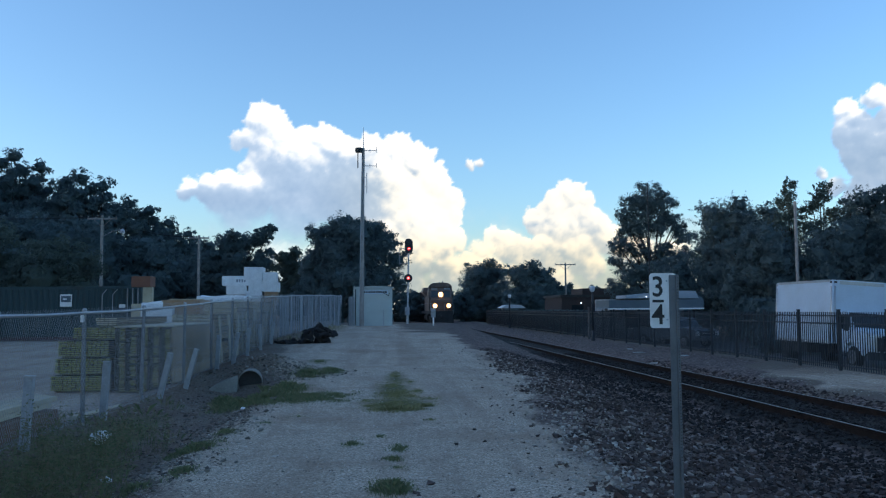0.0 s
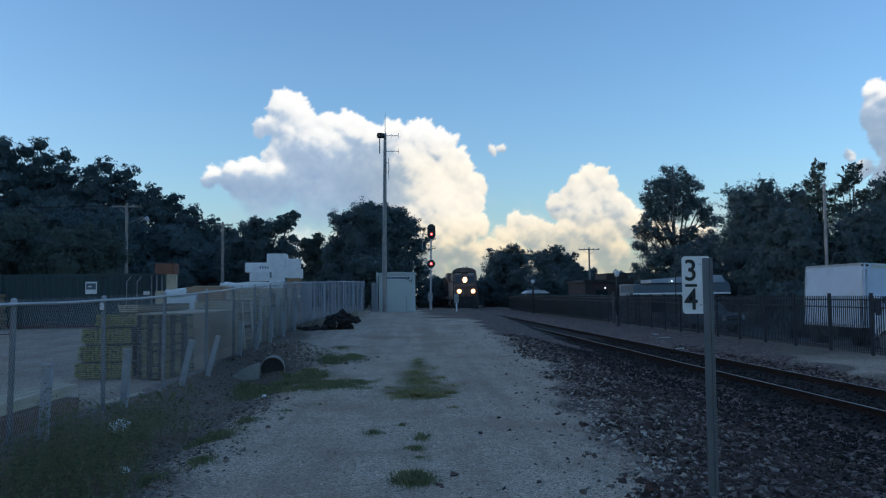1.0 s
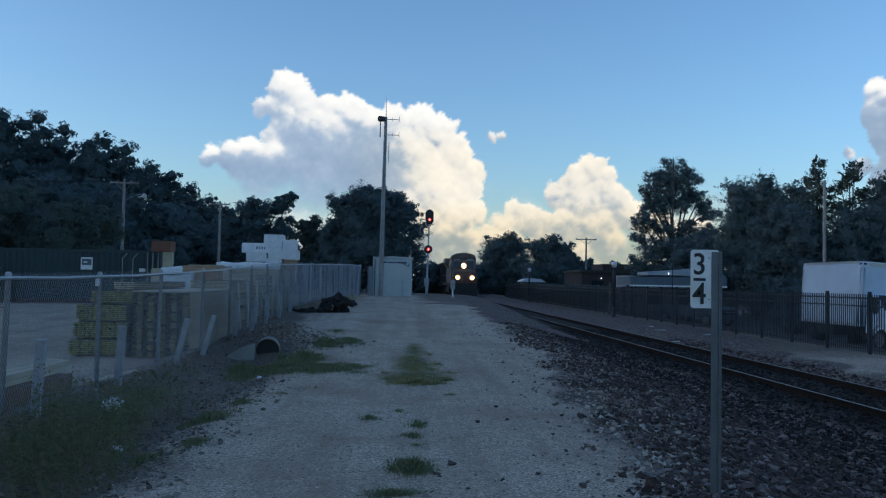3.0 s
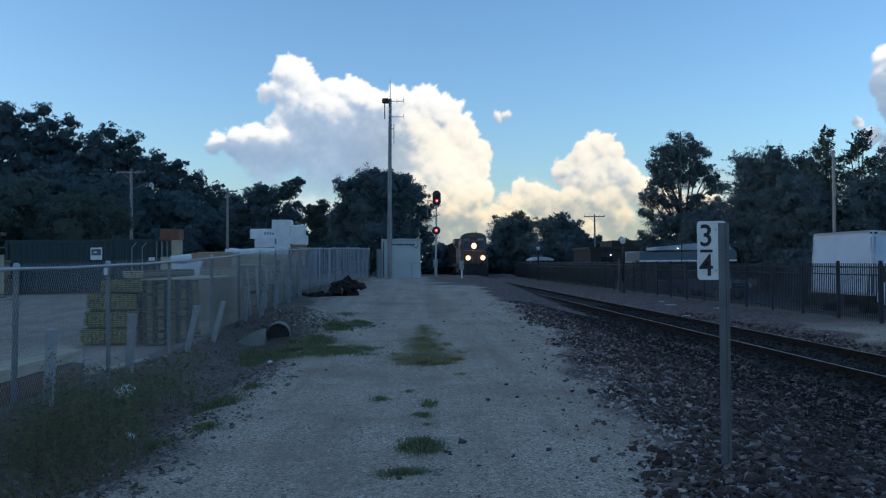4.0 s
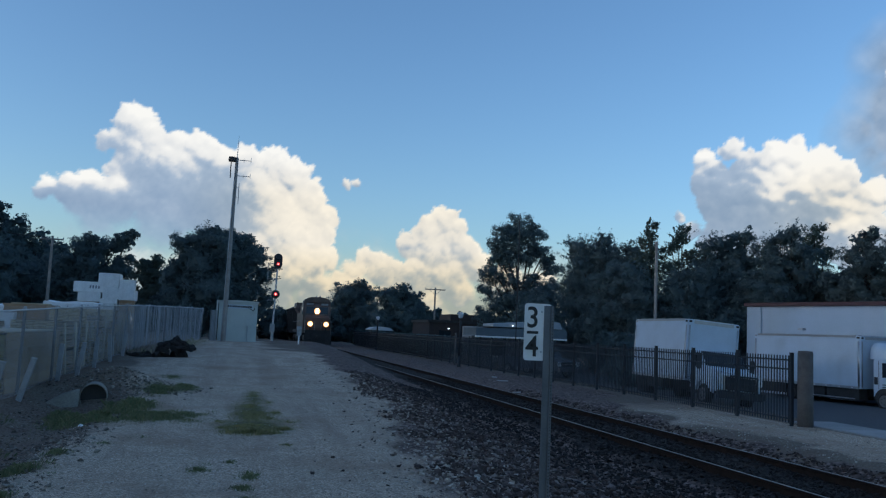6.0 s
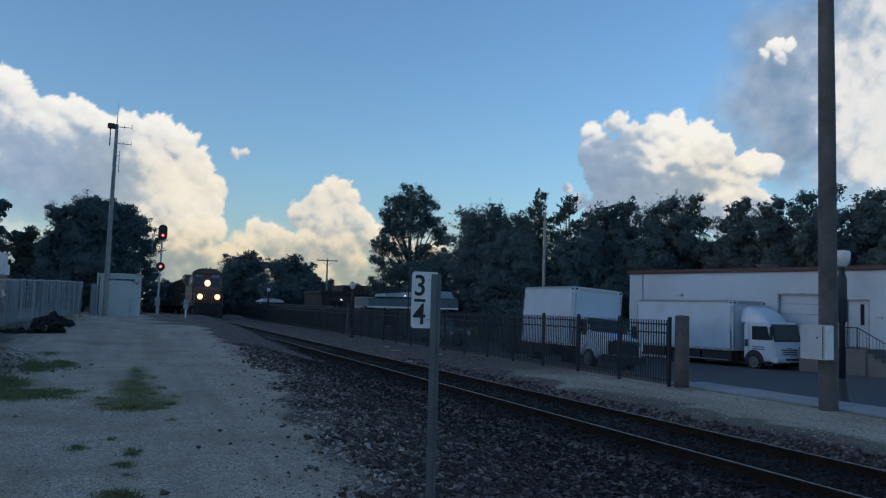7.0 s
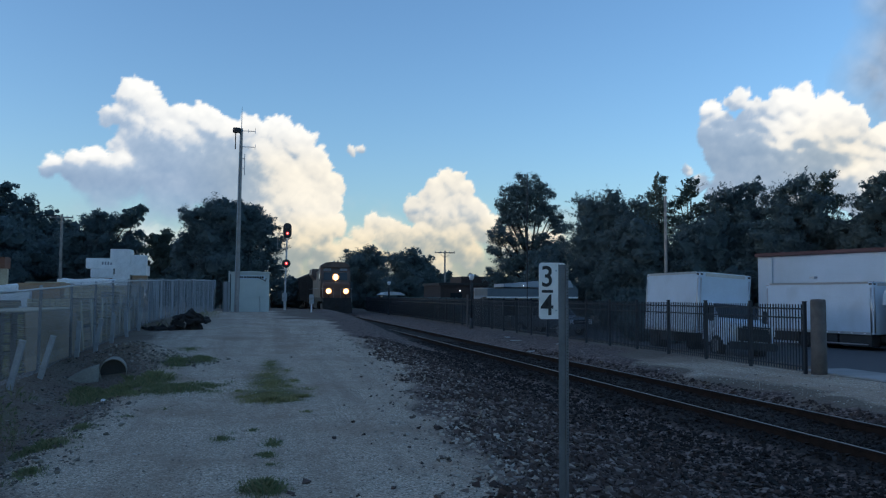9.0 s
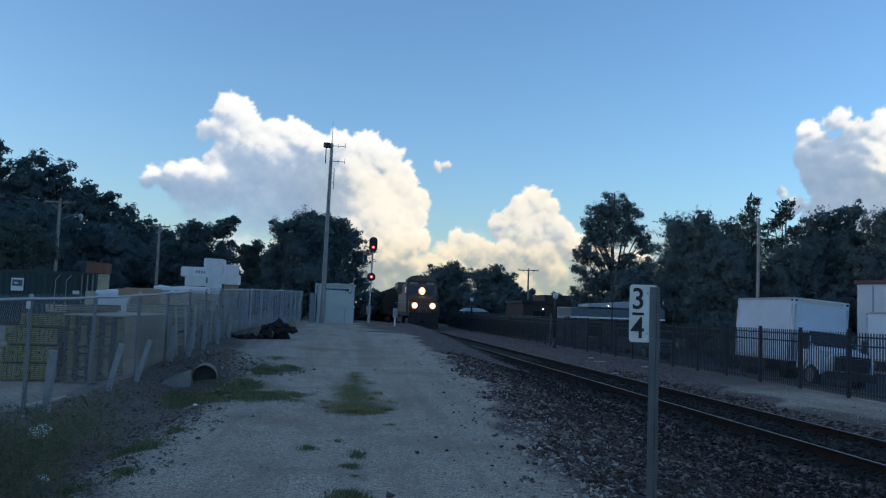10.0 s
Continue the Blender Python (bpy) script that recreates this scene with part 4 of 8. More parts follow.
def tree_parts(h, lobes, leaves, size, trunk, seed, spray=False, core=0.48):
    """Trunk and crown meshes: lobes are (x, y, z, radius, flattening) in the tree's space."""
    rng = np.random.default_rng(seed)
    limbs = list(lobes)
    for x, y, z, r, s in limbs:
        for _ in range(5):
            d = rng.normal(size=3)
            d /= np.linalg.norm(d)
            d[2] = abs(d[2]) * 0.9 if rng.random() < 0.7 else d[2]
            lobes = lobes + [(x + 0.88 * r * d[0], y + 0.88 * r * d[1], z + 0.88 * r * s * d[2], r * (0.26 + 0.22 * rng.random()), 0.8)]
    bm = bmesh.new()
    top = h * 0.55
    rods = [((0, 0, -0.3), (0.1, 0, top * 0.5), trunk, trunk * 0.75), ((0.1, 0, top * 0.5), (0.0, 0.1, top), trunk * 0.75, trunk * 0.5)]
    for x, y, z, r, s in limbs:
        a = Vector((0.05, 0, top * (0.45 + 0.5 * rng.random())))
        b = Vector((x, y, z))
        mid = (a + b) / 2 + Vector((0, 0, -0.1 * r))
        rods += [(a, mid, trunk * 0.36, trunk * 0.24), (mid, b, trunk * 0.24, trunk * 0.08)]
        for _ in range(2 if len(limbs) < 22 else 1):
            d = Vector(rng.normal(size=3)).normalized() * r * 0.85
            rods.append((b if rng.random() < 0.5 else mid, b + d, trunk * 0.1, trunk * 0.03))
    C(*rods, n=5, bm=bm)
    # small leaves in clumps on twigs round the lobes; a lumpy inner mass of foliage keeps the heart of the crown dense
    w = np.array([r ** 2 for *_, r, _ in lobes])
    L0 = np.array(lobes)
    flat3 = lambda L: np.stack([np.ones(len(L)), np.ones(len(L)), L[:, 4]], -1)

    def ball(n):
        d = rng.normal(size=(n, 3))
        return d / np.linalg.norm(d, axis=1)[:, None]

    inner = int(leaves * 0.36)
    L = L0[rng.choice(len(lobes), inner, p=w / w.sum())]
    d = ball(inner)
    c_in = L[:, :3] + d * (L[:, 3] * (0.42 + 0.45 * rng.random(inner)))[:, None] * flat3(L)
    outer = leaves - inner
    clumps = max(60, outer // (44 if not spray else 26))
    L = L0[rng.choice(len(lobes), clumps, p=w / w.sum())]
    dc = ball(clumps)
    cc = L[:, :3] + dc * (L[:, 3] * (0.62 + 0.42 * rng.random(clumps) ** 0.7))[:, None] * flat3(L)
    cr = (0.14 + 0.13 * rng.random(clumps)) * np.sqrt(L[:, 3]) * 1.1
    k = rng.integers(0, clumps, outer)
    if spray:
        way = dc[k] + np.array((0, 0, 0.55)) + 0.35 * ball(clumps)[k]
        way /= np.linalg.norm(way, axis=1)[:, None]
        c_out = cc[k] + way * (cr[k] * 3.2 * (rng.random(outer) - 0.3))[:, None] + 0.28 * cr[k][:, None] * rng.normal(size=(outer, 3))
    else:
        c_out = cc[k] + (1.7 * cr[k] * rng.random(outer) ** 0.5)[:, None] * ball(outer) * np.array((1.0, 1.0, 0.7))
    c = np.concatenate([c_in, c_out])
    d = np.concatenate([d, dc[k]])
    face = 1.3 * d + 0.42 * rng.normal(size=(leaves, 3)) + (0, 0, 0.2)
    u = np.cross(face, rng.normal(size=(leaves, 3)))
    u /= np.linalg.norm(u, axis=1)[:, None]
    v = np.cross(face, u)
    v /= np.linalg.norm(v, axis=1)[:, None]
    s = size * (0.55 + 0.9 * rng.random(leaves))[:, None]
    s[:inner] *= 1.7
    q = np.stack([c - u * s * 0.8 - v * s * 0.5, c - u * s * 0.5 + v * s * 0.6, c + u * s], 1).reshape(-1, 3)
    f = np.arange(leaves * 3).reshape(-1, 3)
    ico_v, ico_f = ICO
    cores = L0[:len(limbs)]
    lump = 1 + 0.28 * rng.normal(size=(len(cores), len(ico_v), 1)).clip(-1.2, 1.0)
    cv = cores[:, None, :3] + ico_v[None] * lump * (core * cores[:, 3])[:, None, None] * flat3(cores)[:, None]
    cf = ico_f[None] + len(ico_v) * np.arange(len(cores))[:, None, None] + len(q)
    return bm, np.concatenate([q, cv.reshape(-1, 3)]), np.concatenate([f, cf.reshape(-1, 3)])


def make_tree(name, x, y, h, lobes, leaves, size, trunk, seed, label, material=None, group="", z=None, spray=False, core=0.48):
    t = thing(name, pose(x, y, gz(x, y) if z is None else z), label, "tree", group)
    bm, q, f = tree_parts(h, lobes, leaves, size, trunk, seed, spray, core)
    part("trunk", bm, BARK, t, "dark bark trunk with limbs")
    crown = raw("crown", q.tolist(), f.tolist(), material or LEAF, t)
    return t


def crown_lobes(h, r, seed, base=0.25, count=12, top=1.0):
    """Lobes that fill a rounded crown of height h and radius r."""
    rng = np.random.default_rng(seed)
    out = []
    for k in range(count):
        z = h * (base + (top - base) * (k + 0.5) / count) * 0.97
        t = (z / h - base) / (top - base)
        w = r * math.sin(math.pi * min(0.97, 0.22 + 0.7 * t)) ** 0.8
        a = k * 2.4 + rng.random()
        d = w * 0.62 * rng.random() ** 0.5
        out.append((d * math.cos(a), d * math.sin(a), z - 0.25 * w * (t > 0.8), max(0.5 * w, 0.31 * r) * (0.8 + 0.4 * rng.random()), 0.85))
    return out


def plant_trees():
    # round tree behind the hut
    make_tree("tree", -2.3, 78, 10.4, crown_lobes(10.4, 4.7, 1, 0.05, 20) + [(-2.6, 0, 7.3, 1.9, 0.9), (2.6, 0, 7.0, 1.8, 0.9), (0.6, 0, 8.7, 1.6, 0.8), (-1.3, 0, 8.9, 1.5, 0.8), (0, 0, 4, 3.6, 0.9), (3.3, 0, 4.6, 1.3, 0.8), (-3.6, 0, 4, 1.5, 0.8), (-2.2, 0, 8.7, 1.3, 0.8), (2.3, 0, 8.6, 1.3, 0.8), (3.4, 0, 7.4, 1.0, 0.8), (-3.4, 0, 6.4, 1.1, 0.8), (-3.3, 0, 8.4, 1.3, 0.8), (3.2, 0, 8.0, 1.2, 0.8), (4.0, 0, 6.0, 1.3, 0.9), (-4.1, 0, 5.6, 1.4, 0.9), (0.9, 0, 9.3, 1.0, 0.7), (-0.4, 0, 9.5, 0.9, 0.7), (4.3, 0, 3.6, 1.3, 0.9)], 66000, 0.085, 0.3, 1, "broad dark green tree behind the equipment hut")
    # trees left of it
    make_tree("tree", -15.6, 95, 11.0, [(-2.8, 0, 6.5, 1.9, 1), (-1.2, 0, 8.4, 1.7, 1), (0.6, 0, 8.6, 1.6, 1), (2.6, 0, 9.3, 1.2, 1.1), (3.6, 0, 10.2, 0.8, 1), (-0.3, 0, 5.8, 2.6, 1), (2.6, 0, 6.5, 1.9, 1), (-3.5, 0, 4.4, 1.8, 1), (1.5, 0, 4, 2.4, 1), (-1, 0, 3, 2.6, 1)], 34000, 0.115, 0.3, 2, "dark green tree with an uneven top beyond the yard")
    make_tree("tree", -9.6, 92, 8.2, crown_lobes(8.2, 3.0, 3, 0.05, 14), 15000, 0.12, 0.2, 3, "thin yellow-green tree beyond the yard", LEAF_B)
    make_tree("tree", -6.6, 90, 7.6, crown_lobes(7.6, 3.0, 4, 0.05, 14), 15000, 0.12, 0.2, 4, "small dark green tree beyond the yard")
    # wooded rise behind the yard
    rng = np.random.default_rng(5)
    for k, (x, y, h, r) in enumerate(((-50.5, 108, 21.8, 5.5), (-46.0, 109, 22.0, 4.2), (-43.6, 110, 20.6, 3.2), (-41.0, 111, 18.4, 3.4), (-38.2, 109, 19.0, 3.8), (-35.6, 110, 18.2, 3.4), (-32.6, 110, 15.8, 3.4), (-30.2, 112, 15.0, 3.0), (-27.6, 112, 13.4, 2.8), (-25.2, 113, 12.0, 2.8), (-23.0, 114, 10.4, 2.6), (-48, 96, 14.0, 5.5), (-40, 98, 12.5, 5.0), (-33, 98, 11.5, 4.6), (-27, 99, 9.5, 4.2), (-60, 112, 23, 6.5), (-22, 104, 7.5, 3.2), (-17.5, 104, 6.5, 3.0))):
        make_tree("tree", x, y, h + 0.3, crown_lobes(h + 0.3, r * 1.3, 60 + k, 0.04, 32), int(9000 + 850 * r * r), 0.125, 0.35, 60 + k, "tall dark tree in the wood behind the yard", None, "wood behind the yard")
    make_tree("tree", -22.5, 60, 6.6, crown_lobes(6.6, 4.0, 90, 0.0, 14), 24000, 0.075, 0.2, 90, "dull green bushy tree behind the container", LEAF_B)
    make_tree("tree", -28.0, 62, 8.0, crown_lobes(8.0, 4.6, 91, 0.0, 14), 24000, 0.08, 0.2, 91, "dull green bushy tree behind the container", LEAF_B)
    # low trees beyond the signal
    for k, (x, y, h, r) in enumerate(((2.5, 125, 4.6, 3.0), (5.6, 130, 5.0, 3.2), (-1.5, 120, 4.6, 3.0), (9.5, 140, 5.2, 3.2), (13, 150, 5.6, 3.4))):
        make_tree("tree", x, y, h, crown_lobes(h, r, 100 + k, 0.0, 8), 7000, 0.14, 0.2, 100 + k, "low dark tree beyond the tracks", None, "far trees by the line")
    # trees right of the train
    make_tree("tree", 16.6, 130, 10.2, crown_lobes(10.2, 4.6, 110, 0.0, 16) + [(-1.5, 0, 3, 3.2, 1), (1.5, 0, 3, 3.2, 1), (2.0, 0, 7.6, 2.0, 0.9), (-2.0, 0, 7.2, 2.0, 0.9)], 32000, 0.115, 0.3, 110, "rounded dark tree beside the line", None, "trees right of the line")
    make_tree("tree", 22.0, 121, 9.6, crown_lobes(9.6, 4.8, 111, 0.0, 16) + [(-1.5, 0, 3, 3.2, 1), (1.5, 0, 3, 3.2, 1), (1.8, 0, 7.2, 1.9, 0.9), (-2.2, 0, 7.4, 1.8, 0.9)], 32000, 0.115, 0.3, 111, "rounded dark tree beside the line", None, "trees right of the line")
    make_tree("tree", 25.6, 124, 8.0, crown_lobes(8.0, 3.0, 112, 0.1, 10), 18000, 0.115, 0.25, 112, "dark tree beside the line", None, "trees right of the line")
    for k, (x, y, h, r) in enumerate(((28.6, 125, 6.5, 2.8), (31.5, 122, 5.9, 2.6), (34.5, 120, 6.2, 2.8), (37, 115, 6.2, 2.8), (19.0, 118, 5.5, 3.0), (13.0, 124, 5.0, 2.2))):
        make_tree("tree", x, y, h, crown_lobes(h, r, 120 + k, 0.0, 9), 7000, 0.14, 0.2, 120 + k, "low dark tree far beside the line", None, "low trees right of the line")
    # tall open tree
    make_tree("tree", 24.8, 75, 13.8, [(-0.09, 0, 12.2, 1.65, 1.0), (-1.56, 0, 11.5, 1.32, 0.9), (1.2, 0, 11.9, 1.43, 0.9), (-2.39, 0, 10.8, 0.84, 0.8), (1.56, 0, 10.6, 0.95, 0.9), (0.0, 0, 10.6, 1.26, 1.0), (-1.47, 0, 10.3, 1.05, 0.9), (-2.02, 0, 9.6, 1.05, 0.7), (-0.92, 0, 9.4, 1.47, 0.8), (0.83, 0, 9.7, 1.26, 0.8), (2.39, 0, 10.3, 1.15, 0.8), (3.13, 0, 9.0, 1.15, 0.8), (-2.76, 0, 7.9, 1.26, 0.6), (-1.29, 0, 7.5, 1.26, 0.7), (0.92, 0, 7.3, 1.47, 0.8), (2.76, 0, 7.0, 1.37, 0.8), (-3.31, 0, 6.6, 0.84, 0.6), (-1.66, 0, 5.6, 1.68, 0.8), (0.55, 0, 5.2, 1.89, 0.9), (2.58, 0, 5.0, 1.78, 0.9), (-2.39, 0, 4.0, 1.68, 0.9), (0.18, 0, 3.0, 2.3, 0.9), (2.76, 0, 3.0, 2.1, 0.9), (-0.37, 0, 11.4, 1.3, 1.0), (2.67, 0, 9.6, 0.86, 0.9), (-2.67, 0, 8.7, 0.77, 0.8)], 50000, 0.08, 0.32, 130, "tall dark tree with gaps in its crown", core=0.24)
    for k, (x, y, h, r, mat) in enumerate(((28.4, 66, 10.6, 3.6, None), (30.2, 64, 9.6, 3.4, None), (30.5, 60, 11.5, 2.0, LEAF_B), (33.0, 60, 11.2, 2.2, LEAF_B), (34.8, 58, 9.9, 2.8, None), (36.7, 58, 10.6, 2.8, None), (42.3, 56, 11.8, 2.4, LEAF_B), (39.0, 55, 10.9, 2.8, None), (41.9, 50, 10.3, 2.4, None), (43.0, 48, 10.3, 2.4, None), (45.2, 46, 11.1, 2.8, None), (48.4, 44, 10.9, 3.2, None), (27.0, 58, 7.4, 3.4, None), (32.0, 56, 7.2, 3.4, None), (37.0, 55, 7.6, 3.4, None), (42.0, 53, 7.8, 3.2, None), (47.5, 52, 8.4, 3.0, None), (22.4, 62, 5.2, 2.6, None), (59, 40, 11.0, 3.4, None))):
        open_one = mat is not None
        make_tree("tree", x, y, h + 0.9, crown_lobes(h + 0.9, r * (1.1 - 0.1 * open_one), 140 + k, 0.06, 14 if open_one else 24), int((16000 + 1500 * r * r) * (0.7 if open_one else 1.0)), 0.078, 0.26, 140 + k, "thin open leafy tree behind the parking lot" if open_one else "leafy dark tree behind the parking lot", mat, "trees behind the parking lot", -0.7, spray=k in (0, 1, 2, 3, 4, 6, 7, 9, 12, 13), core=0.22 if open_one else 0.52)


plant_trees()


# ---- track ----
def railway():
    t = thing("railway_track", pose(TRACK_X, 0, RAIL_TOP), "single railway track with rusty rails on dark wooden ties", "railway track", kind="structure")
    for s in (-0.755, 0.755):
        web = [(-0.07, -0.17), (0.07, -0.17), (0.07, -0.155), (0.012, -0.14), (0.012, -0.045), (0.036, -0.035), (0.036, -0.006), (-0.036, -0.006), (-0.036, -0.035), (-0.012, -0.045), (-0.012, -0.14), (-0.07, -0.155)]
        rail = part("rail", prism([(s + u, v) for u, v in web], -30, 400, "y"), RAIL_RUST, t, "rusty steel rail with a polished top")
        part("rail_head", prism([(s - 0.011, -0.006), (s + 0.011, -0.006), (s + 0.007, 0.0), (s - 0.007, 0.0)], -30, 400, "y"), RAIL_STEEL, rail, "polished running surface")
    tie = mesh_of(B((-1.3, 1.3, -0.11, 0.11, -0.34, -0.168), bevel=0.012), "tie", TIE_WOOD)
    plate = mesh_of(B((-0.09, 0.09, -0.18, 0.18, -0.168, -0.15), (-0.13, -0.1, -0.1, -0.07, -0.16, -0.13), (0.1, 0.13, 0.07, 0.1, -0.16, -0.13)), "tie_plate", RAIL_RUST)
    rng = random.Random(3)
    for k in range(210):
        y = 2 + 0.52 * k
        piece("tie", tie, t, pose(rng.uniform(-0.05, 0.05), y + rng.uniform(-0.03, 0.03), 0, 0, 0, rng.uniform(-1.2, 1.2)))
        if k < 50:
            for s in (-0.755, 0.755):
                piece("tie_plate", plate, t, pose(s, y, 0))


railway()


# ---- distance sign ----
def distance_sign():
    t = thing("distance_sign", pose(2.33, 6.45, 0), "white fraction sign on a perforated grey steel post", "sign")
    corners = [(0.118, 1.857, 0), (-0.054, 1.857, 90), (-0.054, 1.458, 180), (0.118, 1.458, 270)]
    outline = [(x + 0.028 * math.cos(radians(a + s)), z + 0.028 * math.sin(radians(a + s))) for x, z, a in corners for s in (0, 18, 36, 54, 72, 90)]
    plate = prism(outline, -0.006, 0.0, "y")
    p = part("plate", plate, WHITE_PAINT, t, "white plate with rounded corners")
    text_mesh("3", 0.235, BLACK_PAINT, p, pose(-0.014, -0.008, 1.765, 90), "lettering", 0.95)
    text_mesh("4", 0.235, BLACK_PAINT, p, pose(-0.014, -0.008, 1.535, 90), "lettering", 0.95)
    part("fraction_bar", B((-0.06, 0.036, -0.008, -0.0062, 1.642, 1.664)), BLACK_PAINT, p)
    for z in (1.50, 1.82):
        part("bolt", C(((0.062, -0.006, z), (0.062, -0.012, z), 0.008, 0.007), n=6), GALV, p)
    post = bmesh.new()
    for b in ((0.082, 0.142, -0.013, -0.009), (0.082, 0.086, -0.009, -0.0062), (0.142, 0.162, -0.021, -0.017), (0.138, 0.142, -0.021, -0.009)):
        bmesh.ops.create_cube(post, size=1, matrix=Matrix.LocRotScale(((b[0] + b[1]) / 2, (b[2] + b[3]) / 2, 0.82), None, (b[1] - b[0], b[3] - b[2], 2.10)))
    part("post", post, POST_STEEL, t, "grey galvanised steel channel post")
    hole = mesh_of(C(((0, -0.0218, 0), (0, -0.0212, 0), 0.005, 0.005), n=8), "punched_hole", BLACK_PAINT)
    for k in range(60):
        piece("punched_hole", hole, t, pose(0.151, 0, 0.35 + k * 0.0254))


distance_sign()


# ---- chain-link fence ----
FENCE_X = -4.35


SLAT = surface("pale_grey_plastic_slat", (0.19, 0.21, 0.23), (0.27, 0.295, 0.32), 0.6, 2, 10, 0.05, vary=0.3)


def chain_fence():
    t = thing("chain_link_fence", pose(0, 0, 0), "galvanised chain-link fence with leaning posts along the yard", "fence")
    ys = [3.4, 6.4, 9.64, 12.54, 15.75, 19.12, 22.17, 25.4, 28.4, 31.7, 34.9, 38.1, 41.3, 44.5, 47.7, 50.9, 54.1]
    tops = [1.54, 1.54, 1.55, 1.58, 1.64, 1.73, 1.83, 1.92, 2.0, 2.1, 2.18, 2.24, 2.31, 2.37, 2.43, 2.47, 2.5]
    xs = [FENCE_X + (0.0 if y < 40 else (y - 40) * 0.14) for y in ys]
    rng = random.Random(8)
    lean = [rng.uniform(-0.06, 0.06) for _ in ys]
    for x, y, z, d in zip(xs, ys, tops, lean):
        g = gz(x, y) - 0.1
        post = part("post", C(((x + d * 0.3, y - abs(d), g), (x, y, z + 0.02), 0.033, 0.033), n=10), POST_STEEL, t, "round galvanised post")
        part("cap", lathe([(0.036, 0), (0.036, 0.03), (0.02, 0.05)], 10, (x, y, z + 0.02)), GALV, post)
    for k in range(len(ys) - 1):
        a, b = Vector((xs[k] + 0.03, ys[k], tops[k])), Vector((xs[k + 1] + 0.03, ys[k + 1], tops[k + 1]))
        mid = (a + b) / 2 - Vector((0, 0, 0.012))
        part("top_rail", C((a, mid, 0.021, 0.021), (mid, b, 0.021, 0.021), n=8), GALV, t)
    verts, faces = [], []

    def wire(p, q, r):
        k = len(verts)
        d = (q - p).normalized()
        s = d.cross(Vector((1, 0, 0))).normalized() * r
        w = Vector((r, 0, 0))
        for c in (p, q):
            verts.extend([tuple(c + s), tuple(c - 0.5 * s + w), tuple(c - 0.5 * s - w)])
        for j in range(3):
            faces.append((k + j, k + (j + 1) % 3, k + 3 + (j + 1) % 3, k + 3 + j))

    pitch = 0.062
    y0, y1 = ys[0], ys[-1]
    top = lambda y: float(np.interp(y, ys, tops))
    fx = lambda y: float(np.interp(y, ys, xs)) + 0.03 + 0.015 * math.sin(y * 2.1)
    y = y0
    while y < y1:
        zb = gz(FENCE_X, y) + 0.02
        h = top(y) + 0.05 - zb
        for sgn in (1, -1):
            n = 2 if y < 25 else 1
            pts = [Vector((fx(y + sgn * h * f), y + sgn * h * f * 0.62, zb + h * f)) for f in np.linspace(0, 1, n + 1)]
            for p, q in zip(pts, pts[1:]):
                wire(p, q, 0.0014)
        y += pitch
    m = raw("wire_mesh", verts, faces, WIRE, t)
    tagged(m, "woven diamond wire mesh", kind="stuff")
    slat = mesh_of(B((-0.004, 0.004, -0.03, 0.03, 0.0, 1.0)), "privacy_slat", SLAT)
    y = 37.6
    while y < 53.9:
        x = float(np.interp(y, ys, xs)) + 0.012
        zb = gz(x, y) + 0.06 + 0.04 * rng.random()
        if rng.random() < 0.6:
            piece("privacy_slat", slat, t, pose(x, y, zb, 0, 0, rng.uniform(-14, 4)) @ Matrix.Diagonal((1, 1, top(y) - zb - 0.03, 1)))
        y += 0.082
    for k in range(6):
        piece("privacy_slat", slat, t, pose(-1.86 + 0.07 * k, 54.3, 0.45, 0, 0, 90) @ Matrix.Diagonal((1, 1, 2.0, 1)))


chain_fence()


def short_posts():
    spots = ((-4.2, 10.1, 3), (-4.2, 13.0, 3), (-4.2, 16.3, 13), (-4.2, 18.5, 15), (-4.15, 21.9, 3), (-4.1, 24.0, 9), (-4.15, 27.0, 3), (-4.1, 29.8, -4), (-4.15, 33.0, 6), (-4.2, 7.2, 4))
    first = None
    for x, y, tilt in spots:
        m = pose(x, y, gz(x, y) - 0.08, 0, tilt)
        if first is None:
            first = thing("steel_post", m, "short square galvanised steel post beside the chain-link fence", "post", "short posts by the fence")
            part("shaft", B((-0.05, 0.05, -0.05, 0.05, 0, 0.95), bevel=0.006), GALV_OLD, first)
            part("cap", B((-0.055, 0.055, -0.055, 0.055, 0.95, 0.965), bevel=0.004), GALV, first)
        else:
            copy_thing(first, m)


short_posts()


